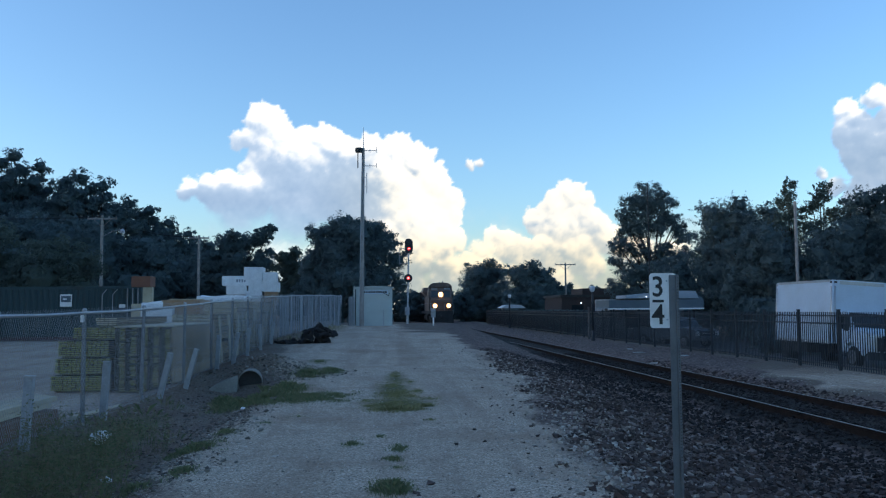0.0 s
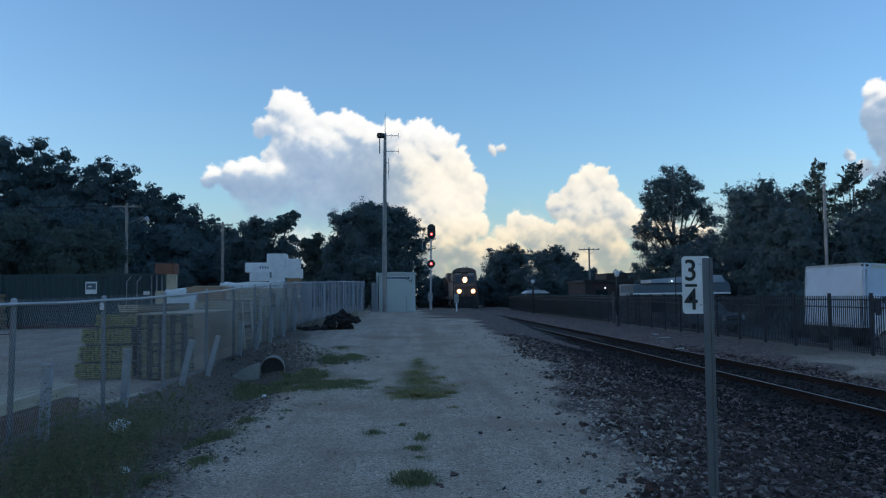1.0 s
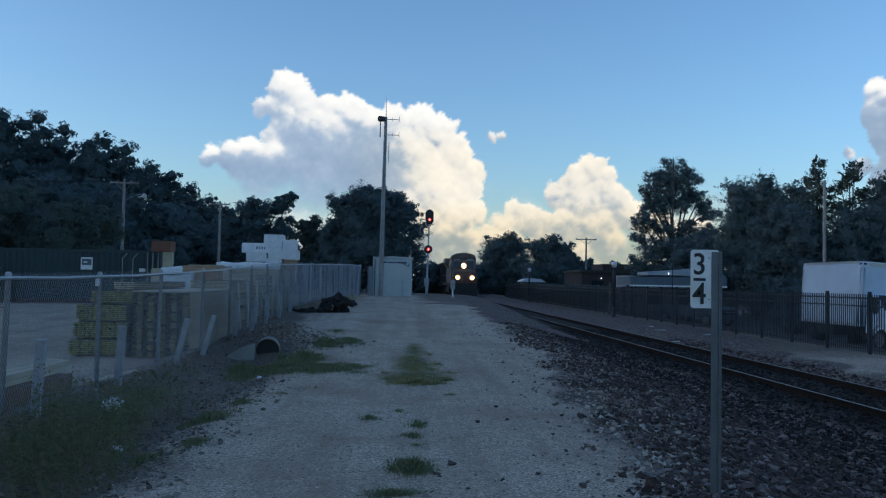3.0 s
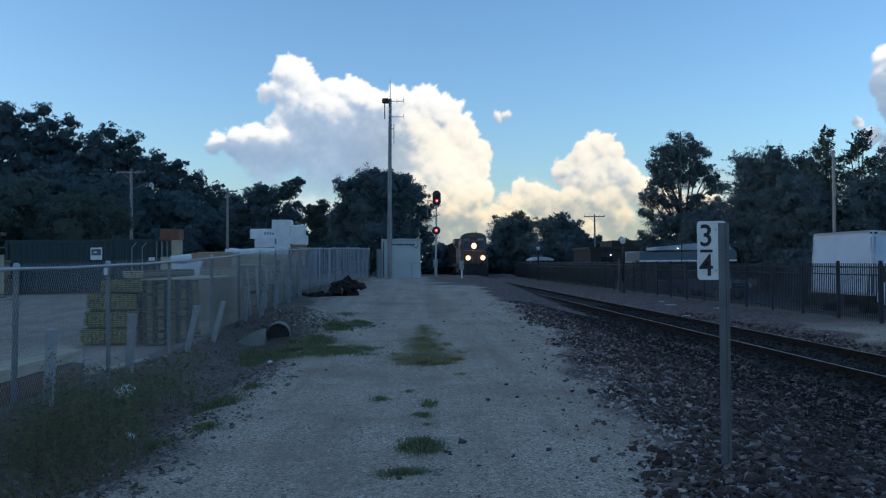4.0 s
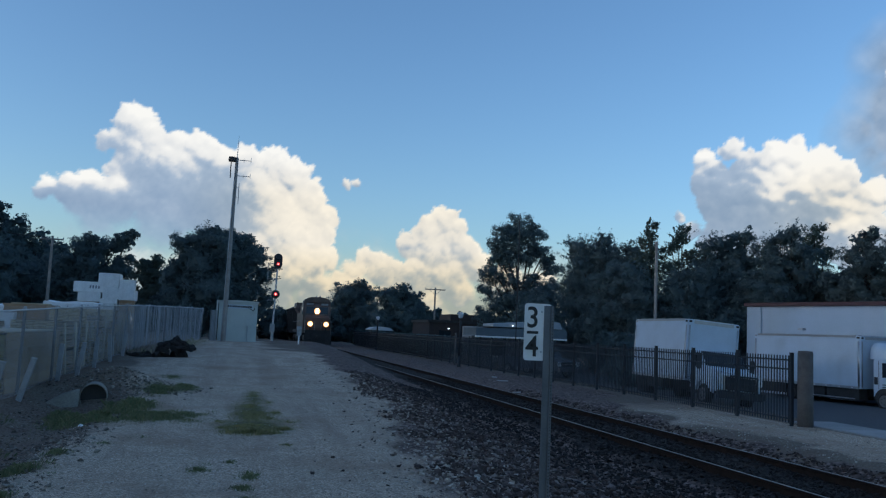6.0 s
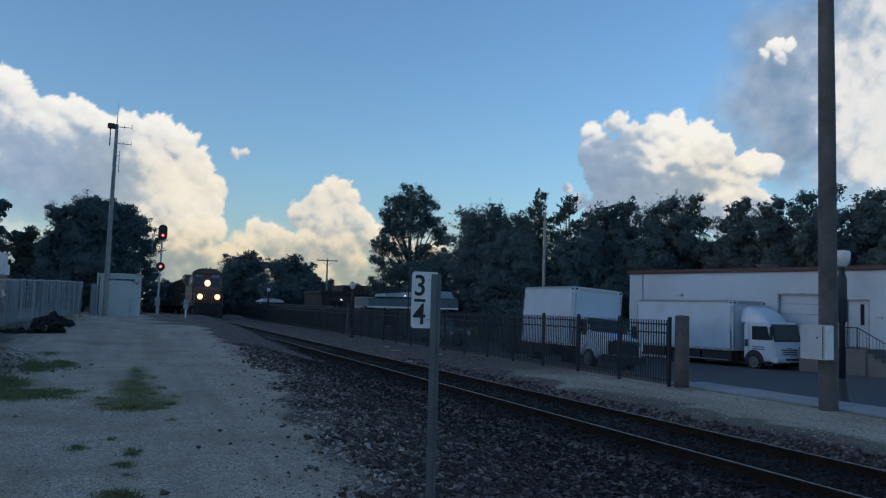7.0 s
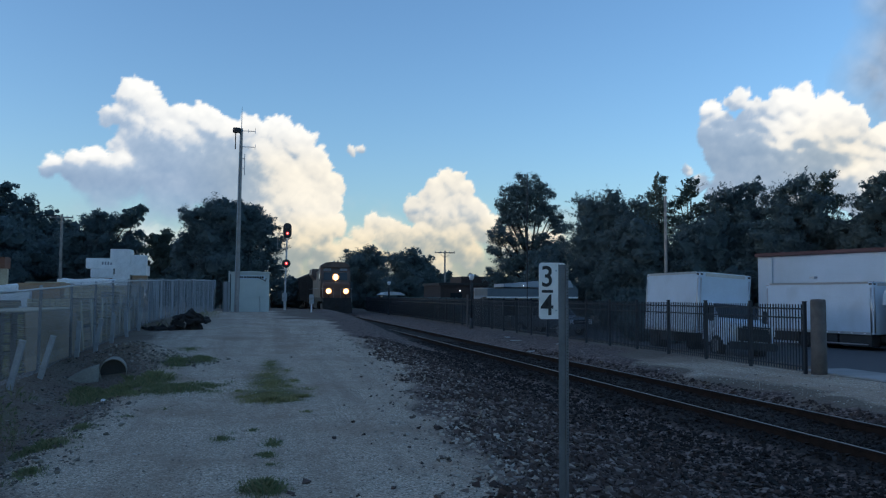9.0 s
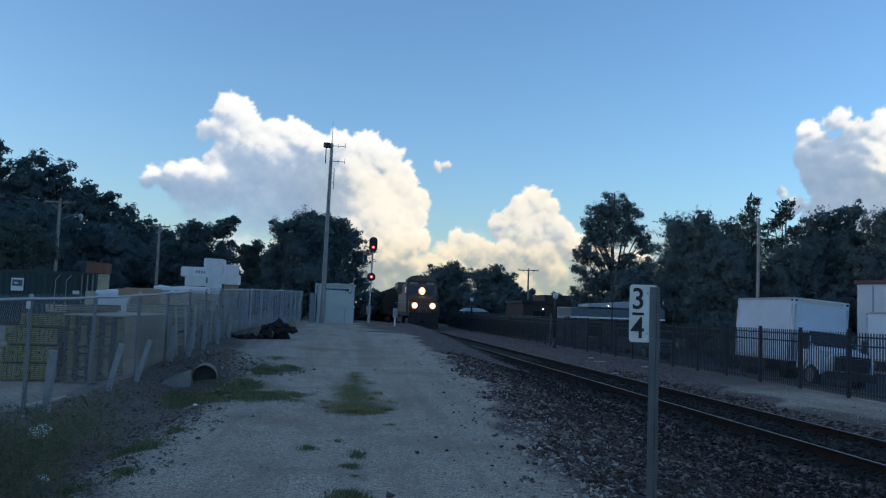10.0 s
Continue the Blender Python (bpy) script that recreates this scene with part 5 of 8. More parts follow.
# ---- equipment hut, mast, signal ----
def hut():
    t = thing("equipment_hut", pose(-0.25, 54.5, 0.5), "pale grey-green steel equipment hut with a banner strip", "hut")
    part("base", B((-1.3, 1.3, -0.05, 2.2, -0.15, 0.06), bevel=0.01), CONCRETE, t)
    body = part("body", B((-1.17, 1.19, 0, 2.1, 0.06, 2.5), bevel=0.015), HUT_PAINT, t, "pale grey-green wall panels")
    part("roof", prism([(-1.26, 2.5), (1.27, 2.5), (1.27, 2.58), (0, 2.64), (-1.26, 2.58)], -0.1, 2.2, "y", 0.01), HUT_PAINT, t, "flat overhanging roof")
    for x in (-0.58, 0.0, 0.6):
        part("panel_seam", B((x - 0.012, x + 0.012, -0.008, 0.0, 0.1, 2.45)), HUT_PAINT, body)
    part("sign_board", B((-0.72, 0.9, -0.02, -0.004, 2.13, 2.36), bevel=0.004), TRUCK_WHITE, t, "white name strip with dark marks")
    sb = t.children[-1]
    for x0, w in ((-0.67, 0.1), (-0.53, 0.1), (-0.36, 0.13), (-0.2, 0.12), (-0.05, 0.14), (0.14, 0.1), (0.27, 0.12), (0.42, 0.12), (0.58, 0.1), (0.71, 0.12)):
        part("mark", B((x0, x0 + w, -0.025, -0.0205, 2.185, 2.305)), BLACK_PAINT, sb)
    box = part("meter_box", B((0.48, 0.78, -0.16, 0.0, 1.05, 1.45), bevel=0.01), HUT_PAINT, t, "small grey electric box")
    part("conduit", C(((0.63, -0.06, 1.05), (0.63, -0.06, -0.05), 0.025, 0.025), n=8), GALV, t)
    part("cable", C(((0.3, -0.05, 2.3), (0.7, -0.06, 2.15), 0.02, 0.02), ((0.7, -0.06, 2.15), (0.95, -0.06, 2.0), 0.02, 0.02), ((0.95, -0.06, 2.0), (1.0, -0.06, 2.2), 0.02, 0.02), n=6), BLACK_PAINT, t)
    part("side_rail", B((-1.32, -1.22, -0.06, 0.04, -0.1, 2.62), bevel=0.006), HUT_PAINT, t)
    part("whip_aerial", C(((1.1, 0.1, 2.5), (1.1, 0.1, 3.35), 0.012, 0.008), n=6), GALV, t)


def mast():
    t = thing("radio_mast", pose(-1.02, 53.6, 0.5), "tall grey radio mast with side aerials", "mast")
    part("pole", C(((0, 0, -0.2), (0.03, 0, 6.0), 0.15, 0.125), ((0.03, 0, 6.0), (0.1, 0, 11.5), 0.125, 0.09), n=14), GREY_POLE, t, "grey tapered pole")
    part("drum", lathe([(0.1, -0.16), (0.21, -0.14), (0.23, 0.0), (0.21, 0.14), (0.1, 0.16)], 14, (-0.2, -0.1, 11.35)), DARK_STEEL, t, "dark round siren drum")
    part("bracket", B((-0.2, 0.12, -0.05, 0.05, 11.2, 11.28), (-0.28, -0.22, -0.1, 0.1, 10.2, 11.3), bevel=0.004), DARK_STEEL, t)
    for z, w in ((11.35, 0.95), (10.35, 0.95)):
        part("side_aerial", C(((0.1, 0, z), (w, 0, z), 0.025, 0.02), ((w, 0, z - 0.12), (w, 0, z + 0.2), 0.018, 0.018), ((w * 0.55, 0, z - 0.12), (w * 0.55, 0, z + 0.12), 0.014, 0.014), n=6), GALV, t)
    part("whip", C(((0.1, 0, 11.4), (0.12, 0, 12.9), 0.03, 0.008), n=6), GALV, t)
    part("dipole", C(((0.32, 0, 8.6), (0.32, 0, 9.9), 0.025, 0.025), ((0.08, 0, 9.0), (0.32, 0, 9.0), 0.02, 0.02), ((0.08, 0, 9.6), (0.32, 0, 9.6), 0.02, 0.02), n=6), GALV, t)
    part("conduit", C(((-0.16, -0.1, -0.1), (0.0, -0.12, 10.0), 0.025, 0.025), n=6), GALV, t)


def railway_signal():
    t = thing("railway_signal", pose(2.15, 61, 0.5), "railway signal mast with two red lights on", "signal")
    part("pole", C(((0, 0, -0.2), (0, 0, 0.9), 0.10, 0.10), ((0, 0, 0.9), (0.1, 0, 6.1), 0.065, 0.06), n=12), GALV, t, "grey steel pole")
    part("case", B((-0.2, 0.14, -0.2, 0.12, 0.7, 1.3), bevel=0.02), GALV_OLD, t)
    up = part("signal_head", prism([(0.1 + 0.30 * math.cos(a), 5.72 + (0.24 if math.sin(a) > 0 else -0.24) + 0.30 * math.sin(a)) for a in np.linspace(0, 2 * math.pi, 28, endpoint=False)], -0.22, -0.18, "y"), BLACK_IRON, t, "black oval two-lamp head")
    for z, lit in ((5.98, False), (5.50, True)):
        part("hood", C(((0.1, -0.22, z), (0.1, -0.5, z), 0.16, 0.15), n=16), BLACK_IRON, up)
        part("lens", C(((0.1, -0.5, z), (0.1, -0.515, z), 0.105, 0.105), n=16), RED_LIGHT if lit else BLACK_IRON, up, "red glowing lens" if lit else "dark lens")
        if lit:
            part("bulb", C(((0.1, -0.514, z), (0.1, -0.522, z), 0.055, 0.05), n=12), RED_CORE, up, "bright red lamp core")
    low = part("signal_head", C(((0.05, -0.18, 3.37), (0.05, -0.22, 3.37), 0.30, 0.30), n=24), BLACK_IRON, t, "round black one-lamp head")
    part("hood", C(((0.05, -0.22, 3.37), (0.05, -0.5, 3.37), 0.17, 0.16), n=16), BLACK_IRON, low)
    part("lens", C(((0.05, -0.5, 3.37), (0.05, -0.515, 3.37), 0.11, 0.11), n=16), RED_LIGHT, low, "red glowing lens")
    part("bulb", C(((0.05, -0.514, 3.37), (0.05, -0.522, 3.37), 0.058, 0.052), n=12), RED_CORE, low, "bright red lamp core")
    for a, b in (((-0.55, 0.2, 4.4), (-0.55, 0.2, 5.6)), ((-0.55, 0.2, 5.55), (0.05, 0.05, 5.55)), ((-0.55, 0.2, 4.45), (0.05, 0.05, 4.45)), ((-0.3, 0.2, 5.0), (0.05, 0.05, 5.0)), ((-0.45, 0.2, 3.5), (0.05, 0.05, 3.5)), ((-0.45, 0.2, 2.95), (0.05, 0.05, 2.95))):
        part("bracket_arm", C((a, b, 0.026, 0.026), n=6), GALV_OLD, t)
    m = thing("relay_post", pose(3.5, 53, 0.38), "small white metal box on a white post", "post")
    part("shaft", C(((0, 0, -0.1), (0, 0, 0.8), 0.05, 0.05), n=10), WHITE_PAINT, m)
    part("box", B((-0.14, 0.14, -0.1, 0.1, 0.72, 1.3), bevel=0.02), GALV_OLD, m, "grey lidded box")


hut()
mast()
railway_signal()


# ---- train ----
TRAIN = []


def wheel_set(parent, y, r=0.5):
    bm = bmesh.new()
    C(((-0.80, y, r), (-0.68, y, r), r, r), ((0.68, y, r), (0.80, y, r), r, r), ((-0.8, y, r), (0.8, y, r), 0.09, 0.09), n=20, bm=bm)
    return part("wheel_set", bm, DARK_STEEL, parent, "steel wheels on an axle")


def locomotive(offset):
    t = thing("locomotive", pose(TRACK_X, 106 + offset, RAIL_TOP), "sooty diesel locomotive with three glowing headlights", "locomotive")
    part("frame", B((-1.5, 1.5, 0.5, 21.5, 1.25, 1.62), bevel=0.02), LOCO_DARK, t)
    part("pilot", prism([(0.35, 0.12), (0.55, 0.12), (0.62, 1.25), (0.42, 1.25)], -1.45, 1.45, "x", 0.02), LOCO_DARK, t, "black front pilot plate")
    part("plow", prism([(-1.45, 0.1), (0, 0.1), (1.45, 0.1), (1.45, 0.6), (0, 0.75), (-1.45, 0.6)], 0.1, 0.36, "y", 0.03), LOCO_DARK, t)
    part("coupler", B((-0.16, 0.16, -0.35, 0.4, 0.78, 1.08), bevel=0.05), DARK_STEEL, t)
    nose = part("nose", prism([(0.95, 1.62), (2.9, 1.62), (2.9, 3.25), (1.55, 3.2), (1.05, 2.9)], -1.35, 1.35, "x", 0.10), LOCO_ORANGE, t, "broad sloping nose")
    part("nose_band", B((-1.1, 1.1, 0.955, 1.0, 1.9, 2.25), bevel=0.01), LOCO_PAINT, nose)
    part("nose_door", B((0.35, 0.95, 0.93, 0.99, 1.66, 2.75), bevel=0.01), LOCO_ORANGE, nose)
    cab = part("cab", prism([(2.55, 1.62), (5.0, 1.62), (5.0, 4.72), (3.0, 4.72), (2.7, 4.35), (2.55, 3.2)], -1.52, 1.52, "x", 0.05), LOCO_PAINT, t, "sooty cab")
    for s in (-1, 1):
        part("windscreen", prism([(2.545, 3.42), (2.62, 3.42), (2.74, 4.2), (2.665, 4.2)], min(s * 0.28, s * 1.2), max(s * 0.28, s * 1.2), "x"), GLASS, cab, "dark windscreen")
        part("number_box", B((min(s * 0.45, s * 1.2), max(s * 0.45, s * 1.2), 2.62, 2.8, 4.36, 4.6), bevel=0.01), GALV_OLD, cab)
        part("side_window", B((s * 1.525 - 0.01, s * 1.525 + 0.01, 3.3, 4.4, 3.3, 4.1)), GLASS, cab)
        part("grab_rail", C(((s * 1.42, 0.5, 1.2), (s * 1.42, 0.5, 2.55), 0.025, 0.025), ((s * 1.42, 0.5, 2.55), (s * 1.42, 2.6, 2.55), 0.025, 0.025), ((s * 0.35, 0.5, 2.5), (s * 1.42, 0.5, 2.55), 0.02, 0.02), ((s * 0.35, 0.5, 1.6), (s * 0.35, 0.5, 2.5), 0.02, 0.02), n=6), GALV_OLD, t)
        part("step", B((min(s * 1.1, s * 1.5), max(s * 1.1, s * 1.5), 0.55, 0.9, 0.35, 0.4), (min(s * 1.1, s * 1.5), max(s * 1.1, s * 1.5), 0.55, 0.9, 0.75, 0.8)), LOCO_DARK, t)
        lamp = part("ditch_light", C(((s * 0.86, 0.62, 2.28), (s * 0.86, 0.40, 2.28), 0.2, 0.24), n=20), LOCO_DARK, t)
        # glowing ring wider than the lens, added to imitate its halo
        part("reflector", C(((s * 0.86, 0.41, 2.28), (s * 0.86, 0.398, 2.28), 0.30, 0.30), n=24), HALO_RING, lamp, "orange glowing ring added as the lamp's halo")
        part("lens", C(((s * 0.86, 0.399, 2.28), (s * 0.86, 0.385, 2.28), 0.19, 0.19), n=24), HEADLIGHT, lamp, "bright warm ditch light")
        part("lamp_bracket", B((s * 0.86 - 0.05, s * 0.86 + 0.05, 0.5, 0.6, 1.6, 2.2)), LOCO_DARK, t)
        part("handrail", C(((s * 1.48, 5.2, 2.6), (s * 1.48, 21.0, 2.6), 0.022, 0.022), n=6), GALV_OLD, t)
    head = part("headlight", C(((0.0, 2.6, 3.72), (0.0, 2.42, 3.72), 0.26, 0.28), n=20), LOCO_DARK, t)
    # same added halo ring round the headlight
    part("reflector", C(((0.0, 2.43, 3.72), (0.0, 2.418, 3.72), 0.34, 0.34), n=24), HALO_RING, head, "orange glowing ring added as the lamp's halo")
    for z in (3.6, 3.86):
        part("lens", C(((0.0, 2.419, z), (0.0, 2.40, z), 0.17, 0.17), n=24), HEADLIGHT, head, "bright warm headlight")
    part("cab_roof", prism([(-1.52, 4.70), (1.52, 4.70), (1.38, 4.98), (1.0, 5.2), (0.5, 5.28), (-0.5, 5.28), (-1.0, 5.2), (-1.38, 4.98)], 2.75, 5.0, "y", 0.04), LOCO_PAINT, t)
    part("horn", C(((0.3, 3.6, 5.36), (0.3, 3.2, 5.36), 0.04, 0.1), ((-0.1, 3.6, 5.34), (-0.1, 3.2, 5.34), 0.04, 0.09), n=10), GALV_OLD, t)
    part("long_hood", prism([(-1.05, 1.62), (1.05, 1.62), (1.05, 4.5), (0.8, 4.75), (-0.8, 4.75), (-1.05, 4.5)], 5.0, 20.9, "y", 0.03), LOCO_PAINT, t, "long engine hood")
    part("radiator", prism([(-1.05, 3.6), (1.05, 3.6), (1.55, 4.3), (1.5, 4.95), (-1.5, 4.95), (-1.55, 4.3)], 15.5, 20.4, "y", 0.03), LOCO_PAINT, t)
    part("exhaust_stack", B((-0.4, 0.4, 10.5, 11.6, 4.7, 5.0), bevel=0.03), LOCO_DARK, t)
    part("fuel_tank", B((-1.4, 1.4, 8.5, 13.5, 0.35, 1.25), bevel=0.15), LOCO_DARK, t)
    for y0 in (2.2, 15.2):
        b = part("bogie", B((-1.2, -0.95, y0, y0 + 4.6, 0.45, 1.0), (0.95, 1.2, y0, y0 + 4.6, 0.45, 1.0), bevel=0.05), LOCO_DARK, t)
        for k in range(3):
            wheel_set(t, y0 + 0.5 + 1.8 * k, 0.52)
    TRAIN.append((t, offset))


def freight_car(offset, first=None):
    t = thing("freight_car", pose(TRACK_X, 106 + offset, RAIL_TOP), "dark brown high-sided freight car behind the locomotive", "freight car", "freight cars")
    part("body", prism([(-1.5, 1.1), (1.5, 1.1), (1.52, 4.4), (1.4, 4.6), (-1.4, 4.6), (-1.52, 4.4)], 0.5, 15.5, "y", 0.02), CAR_DARK, t)
    for k in range(12):
        y = 0.9 + k * 1.27
        for s in (-1.56, 1.56):
            part("rib", B((s - 0.04, s + 0.04, y, y + 0.12, 1.1, 4.4)), CAR_DARK, t)
    part("underframe", B((-0.5, 0.5, 0, 16, 0.8, 1.1)), LOCO_DARK, t)
    for y0 in (1.2, 12.6):
        part("bogie", B((-1.15, -0.95, y0, y0 + 2.4, 0.35, 0.85), (0.95, 1.15, y0, y0 + 2.4, 0.35, 0.85), bevel=0.05), LOCO_DARK, t)
        for k in (0.35, 2.05):
            wheel_set(t, y0 + k, 0.45)
    TRAIN.append((t, offset))
    return t


locomotive(0.0)
freight_car(22.4)
freight_car(38.6)
freight_car(54.8)
freight_car(71.0)


# ---- iron fence, poles and pavement beside the lot ----
IRON_X = 13.05


def iron_fence():
    t = thing("iron_fence", pose(IRON_X, 0, -0.22), "black iron picket fence along the parking lot", "fence")
    ys = [18.1 + 2.3 * k for k in range(15)]
    post = mesh_of(B((-0.038, 0.038, -0.038, 0.038, -0.1, 1.72), (-0.045, 0.045, -0.045, 0.045, 1.72, 1.745), bevel=0.004), "post", BLACK_IRON)
    rail = mesh_of(B((-0.018, 0.018, 0.04, 2.26, -0.02, 0.02)), "rail", BLACK_IRON)
    picket = mesh_of(B((-0.011, 0.011, -0.011, 0.011, 0.06, 1.67)), "picket", BLACK_IRON)
    for k, y in enumerate(ys):
        piece("post", post, t, pose(0, y, 0))
        if k == len(ys) - 1:
            break
        for z in (0.16, 1.34, 1.56):
            piece("rail", rail, t, pose(0, y, z))
        for j in range(1, 20):
            piece("picket", picket, t, pose(0, y + j * 0.115, 0))
    far = bmesh.new()
    for k in range(22):
        y = ys[-1] + 2.3 * k
        boxes = [(-0.038, 0.038, y - 0.038, y + 0.038, -0.1, 1.72)] + [(-0.018, 0.018, y + 0.04, y + 2.26, z - 0.02, z + 0.02) for z in (0.16, 1.34, 1.56)]
        boxes += [(-0.009, 0.009, y + j * 0.115 - 0.009, y + j * 0.115 + 0.009, 0.06, 1.67) for j in range(1, 20)]
        for x0, x1, y0, y1, z0, z1 in boxes:
            v = [far.verts.new((x, yy, z)) for z in (z0, z1) for x, yy in ((x0, y0), (x1, y0), (x1, y1), (x0, y1))]
            for f in ((0, 1, 5, 4), (1, 2, 6, 5), (2, 3, 7, 6), (3, 0, 4, 7)):
                far.faces.new([v[i] for i in f])
    tagged(part("far_panel", far, BLACK_IRON, t), kind="stuff")
    g = thing("gate_post", pose(13.28, 17.9, -0.25), "thick weathered round wooden post at the fence's end", "post")
    part("shaft", lathe([(0.185, -0.2), (0.18, 0.8), (0.175, 1.78), (0.16, 1.82), (0.0, 1.83)], 18), POLE_WOOD, g, flat=False)


iron_fence()


def power_pole():
    t = thing("utility_pole", pose(13.29, 13.16, -0.25), "tall grey-brown wooden utility pole with a metal box", "utility pole")
    part("shaft", C(((0, 0, -0.3), (-0.02, 0, 6.0), 0.185, 0.165), ((-0.02, 0, 6.0), (-0.05, 0, 11.0), 0.165, 0.135), n=32), POLE_WOOD, t, "round weathered pole")
    box = part("meter_cabinet", B((-0.40, -0.17, -0.30, 0.34, 1.04, 1.72), bevel=0.012), CABINET, t, "pale grey steel cabinet")
    part("door_edge", B((-0.406, -0.40, -0.27, -0.25, 1.07, 1.70)), DARK_STEEL, box)
    part("side_cover", B((-0.39, -0.18, -0.312, -0.302, 1.05, 1.71)), WHITE_PAINT, box, "white side cover")
    part("lock", C(((-0.40, -0.12, 1.47), (-0.425, -0.12, 1.47), 0.015, 0.015), n=8), DARK_STEEL, box)


power_pole()


def street_lamp(x, y, z, h, globe, label, slim=1.0):
    t = thing("street_lamp", pose(x, y, z), label, "street lamp", "globe lamps along the fence")
    s = slim * h / 3.3
    part("base", lathe([(0.20 * s, -0.1), (0.20 * s, 0.10), (0.17 * s, 0.16), (0.12 * s, 0.45), (0.10 * s, 0.6)], 16), BLACK_IRON, t, "fluted black base", flat=False)
    part("column", lathe([(0.085 * s, 0.5), (0.075 * s, h * 0.53), (0.125 * s, h * 0.55), (0.12 * s, h * 0.82), (0.075 * s, h * 0.86), (0.10 * s, h * 0.885), (0.10 * s, h * 0.9)], 14), BLACK_IRON, t, flat=False)
    part("globe", lathe([(0.09 * globe, h * 0.9), (0.15 * globe, h * 0.92), (0.185 * globe, h * 0.955), (0.19 * globe, h * 0.985), (0.17 * globe, h * 1.005), (0.0, h * 1.01)], 18), ACORN, t, "milky white globe", flat=False)


street_lamp(15.5, 14.96, -0.35, 3.5, 1.0, "black lamp post with a milky globe beside the lot", 0.85)
street_lamp(12.2, 47.0, -0.25, 3.1, 0.85, "slim black lamp post with a pale globe by the line", 0.62)
street_lamp(12.6, 80.0, -0.25, 3.2, 0.9, "far black lamp post with a pale globe", 0.7)


def slim_poles():
    for x, y, z, top, r, mat, label in ((24.9, 48.0, -0.7, 7.9, 0.105, GREY_POLE, "bare grey wooden pole behind the box trucks"), (16.55, 50.0, -0.6, 9.3, 0.035, BLACK_IRON, "thin dark pole beside the canopy"), (52.5, 41.0, -0.7, 6.0, 0.13, GREY_POLE, "bare grey pole behind the warehouse")):
        t = thing("pole", pose(x, y, z), label, "pole")
        part("shaft", C(((0, 0, -0.2), (0, 0, (top - z) * 0.5), r, r * 0.92), ((0, 0, (top - z) * 0.5), (0, 0, top - z), r * 0.92, r * 0.8), n=12), mat, t)
    for x, y, top, arm, lamp in ((-24.0, 75.0, 9.75, 1.25, True), (-17.75, 85.0, 8.9, 1.0, False), (27.1, 120.0, 8.0, 1.5, False)):
        z = gz(x, y)
        t = thing("utility_pole", pose(x, y, z), "wooden utility pole with a crossarm" + (" and a yard light" if lamp else ""), "utility pole", "utility poles with crossarms")
        h = top - z
        part("shaft", C(((0, 0, -0.3), (0, 0, h + 0.25), 0.16, 0.11), n=10), POLE_PALE, t)
        part("crossarm", B((-arm, arm, -0.06, 0.06, h - 0.12, h + 0.02)), POLE_PALE, t)
        part("brace", C(((-arm * 0.6, 0, h - 0.1), (0, 0, h - 0.8), 0.025, 0.025), ((arm * 0.6, 0, h - 0.1), (0, 0, h - 0.8), 0.025, 0.025), n=5), POLE_PALE, t)
        for k in (-0.95, -0.45, 0.45, 0.95):
            part("insulator", C(((arm * k, 0, h), (arm * k, 0, h + 0.16), 0.05, 0.04), n=8), GALV_OLD, t)
        if lamp:
            part("lamp_arm", C(((0.1, 0, h - 1.6), (0.9, 0, h - 1.15), 0.03, 0.03), ((0.9, 0, h - 1.15), (1.7, 0, h - 1.0), 0.03, 0.03), n=6), GALV_OLD, t)
            part("lamp_head", lathe([(0.2, -0.28), (0.22, -0.1), (0.12, 0.05), (0.05, 0.12)], 12, (1.75, 0, h - 1.05)), GALV, t)
    for a, b in (((-24.0, 75.0, 9.7), (-60.0, 74.0, 10.5)), ((-17.8, 85.0, 8.9), (-24.0, 75.0, 9.7))):
        for s in (-1.0, 0.0, 1.0):
            pts = []
            for k in range(9):
                f = k / 8
                pts.append((a[0] + (b[0] - a[0]) * f, a[1] + (b[1] - a[1]) * f + s * 0.4, a[2] + (b[2] - a[2]) * f - 1.2 * 4 * f * (1 - f) * 0.5 + 0.15))
            w = thing("overhead_wire", pose(*pts[0]), "thin dark overhead wire between utility poles", "wire", "overhead wires")
            part("strand", C(*[(Vector(p) - Vector(pts[0]), Vector(q) - Vector(pts[0]), 0.012, 0.012) for p, q in zip(pts, pts[1:])], n=4), BLACK_PAINT, w)


slim_poles()


PAVING = surface("dull_grey_paving", (0.22, 0.22, 0.215), (0.32, 0.315, 0.305), 0.9, 1.2, 20, 0.3, stain=(0.17, 0.17, 0.16), vary=0.1)


def pavement():
    t = thing("pavement", pose(0, 0, 0), "pale concrete pavement strip beside the lot", "pavement", kind="structure")
    slab = mesh_of(B((13.45, 14.85, 0.01, 1.79, -0.42, -0.19), bevel=0.01), "slab", PAVING)
    for k in range(10):
        piece("slab", slab, t, pose(0, 1.0 + 1.8 * k, 0))


pavement()


# ---- trucks, car ----
RIM_PAINT = surface("pale_rim_paint", (0.22, 0.23, 0.24), (0.34, 0.35, 0.36), 0.45, 8, 8, 0.05)
POST_METAL = surface("brushed_corner_metal", (0.34, 0.35, 0.36), (0.46, 0.47, 0.48), 0.35, 6, 10, 0.05, metal=0.8)


DULL_RIM = surface("dull_rim_paint", (0.09, 0.095, 0.10), (0.16, 0.165, 0.17), 0.5, 8, 8, 0.05)
WINDSHIELD = plain_glass("grey_green_windshield", (0.045, 0.06, 0.065), 0.08)


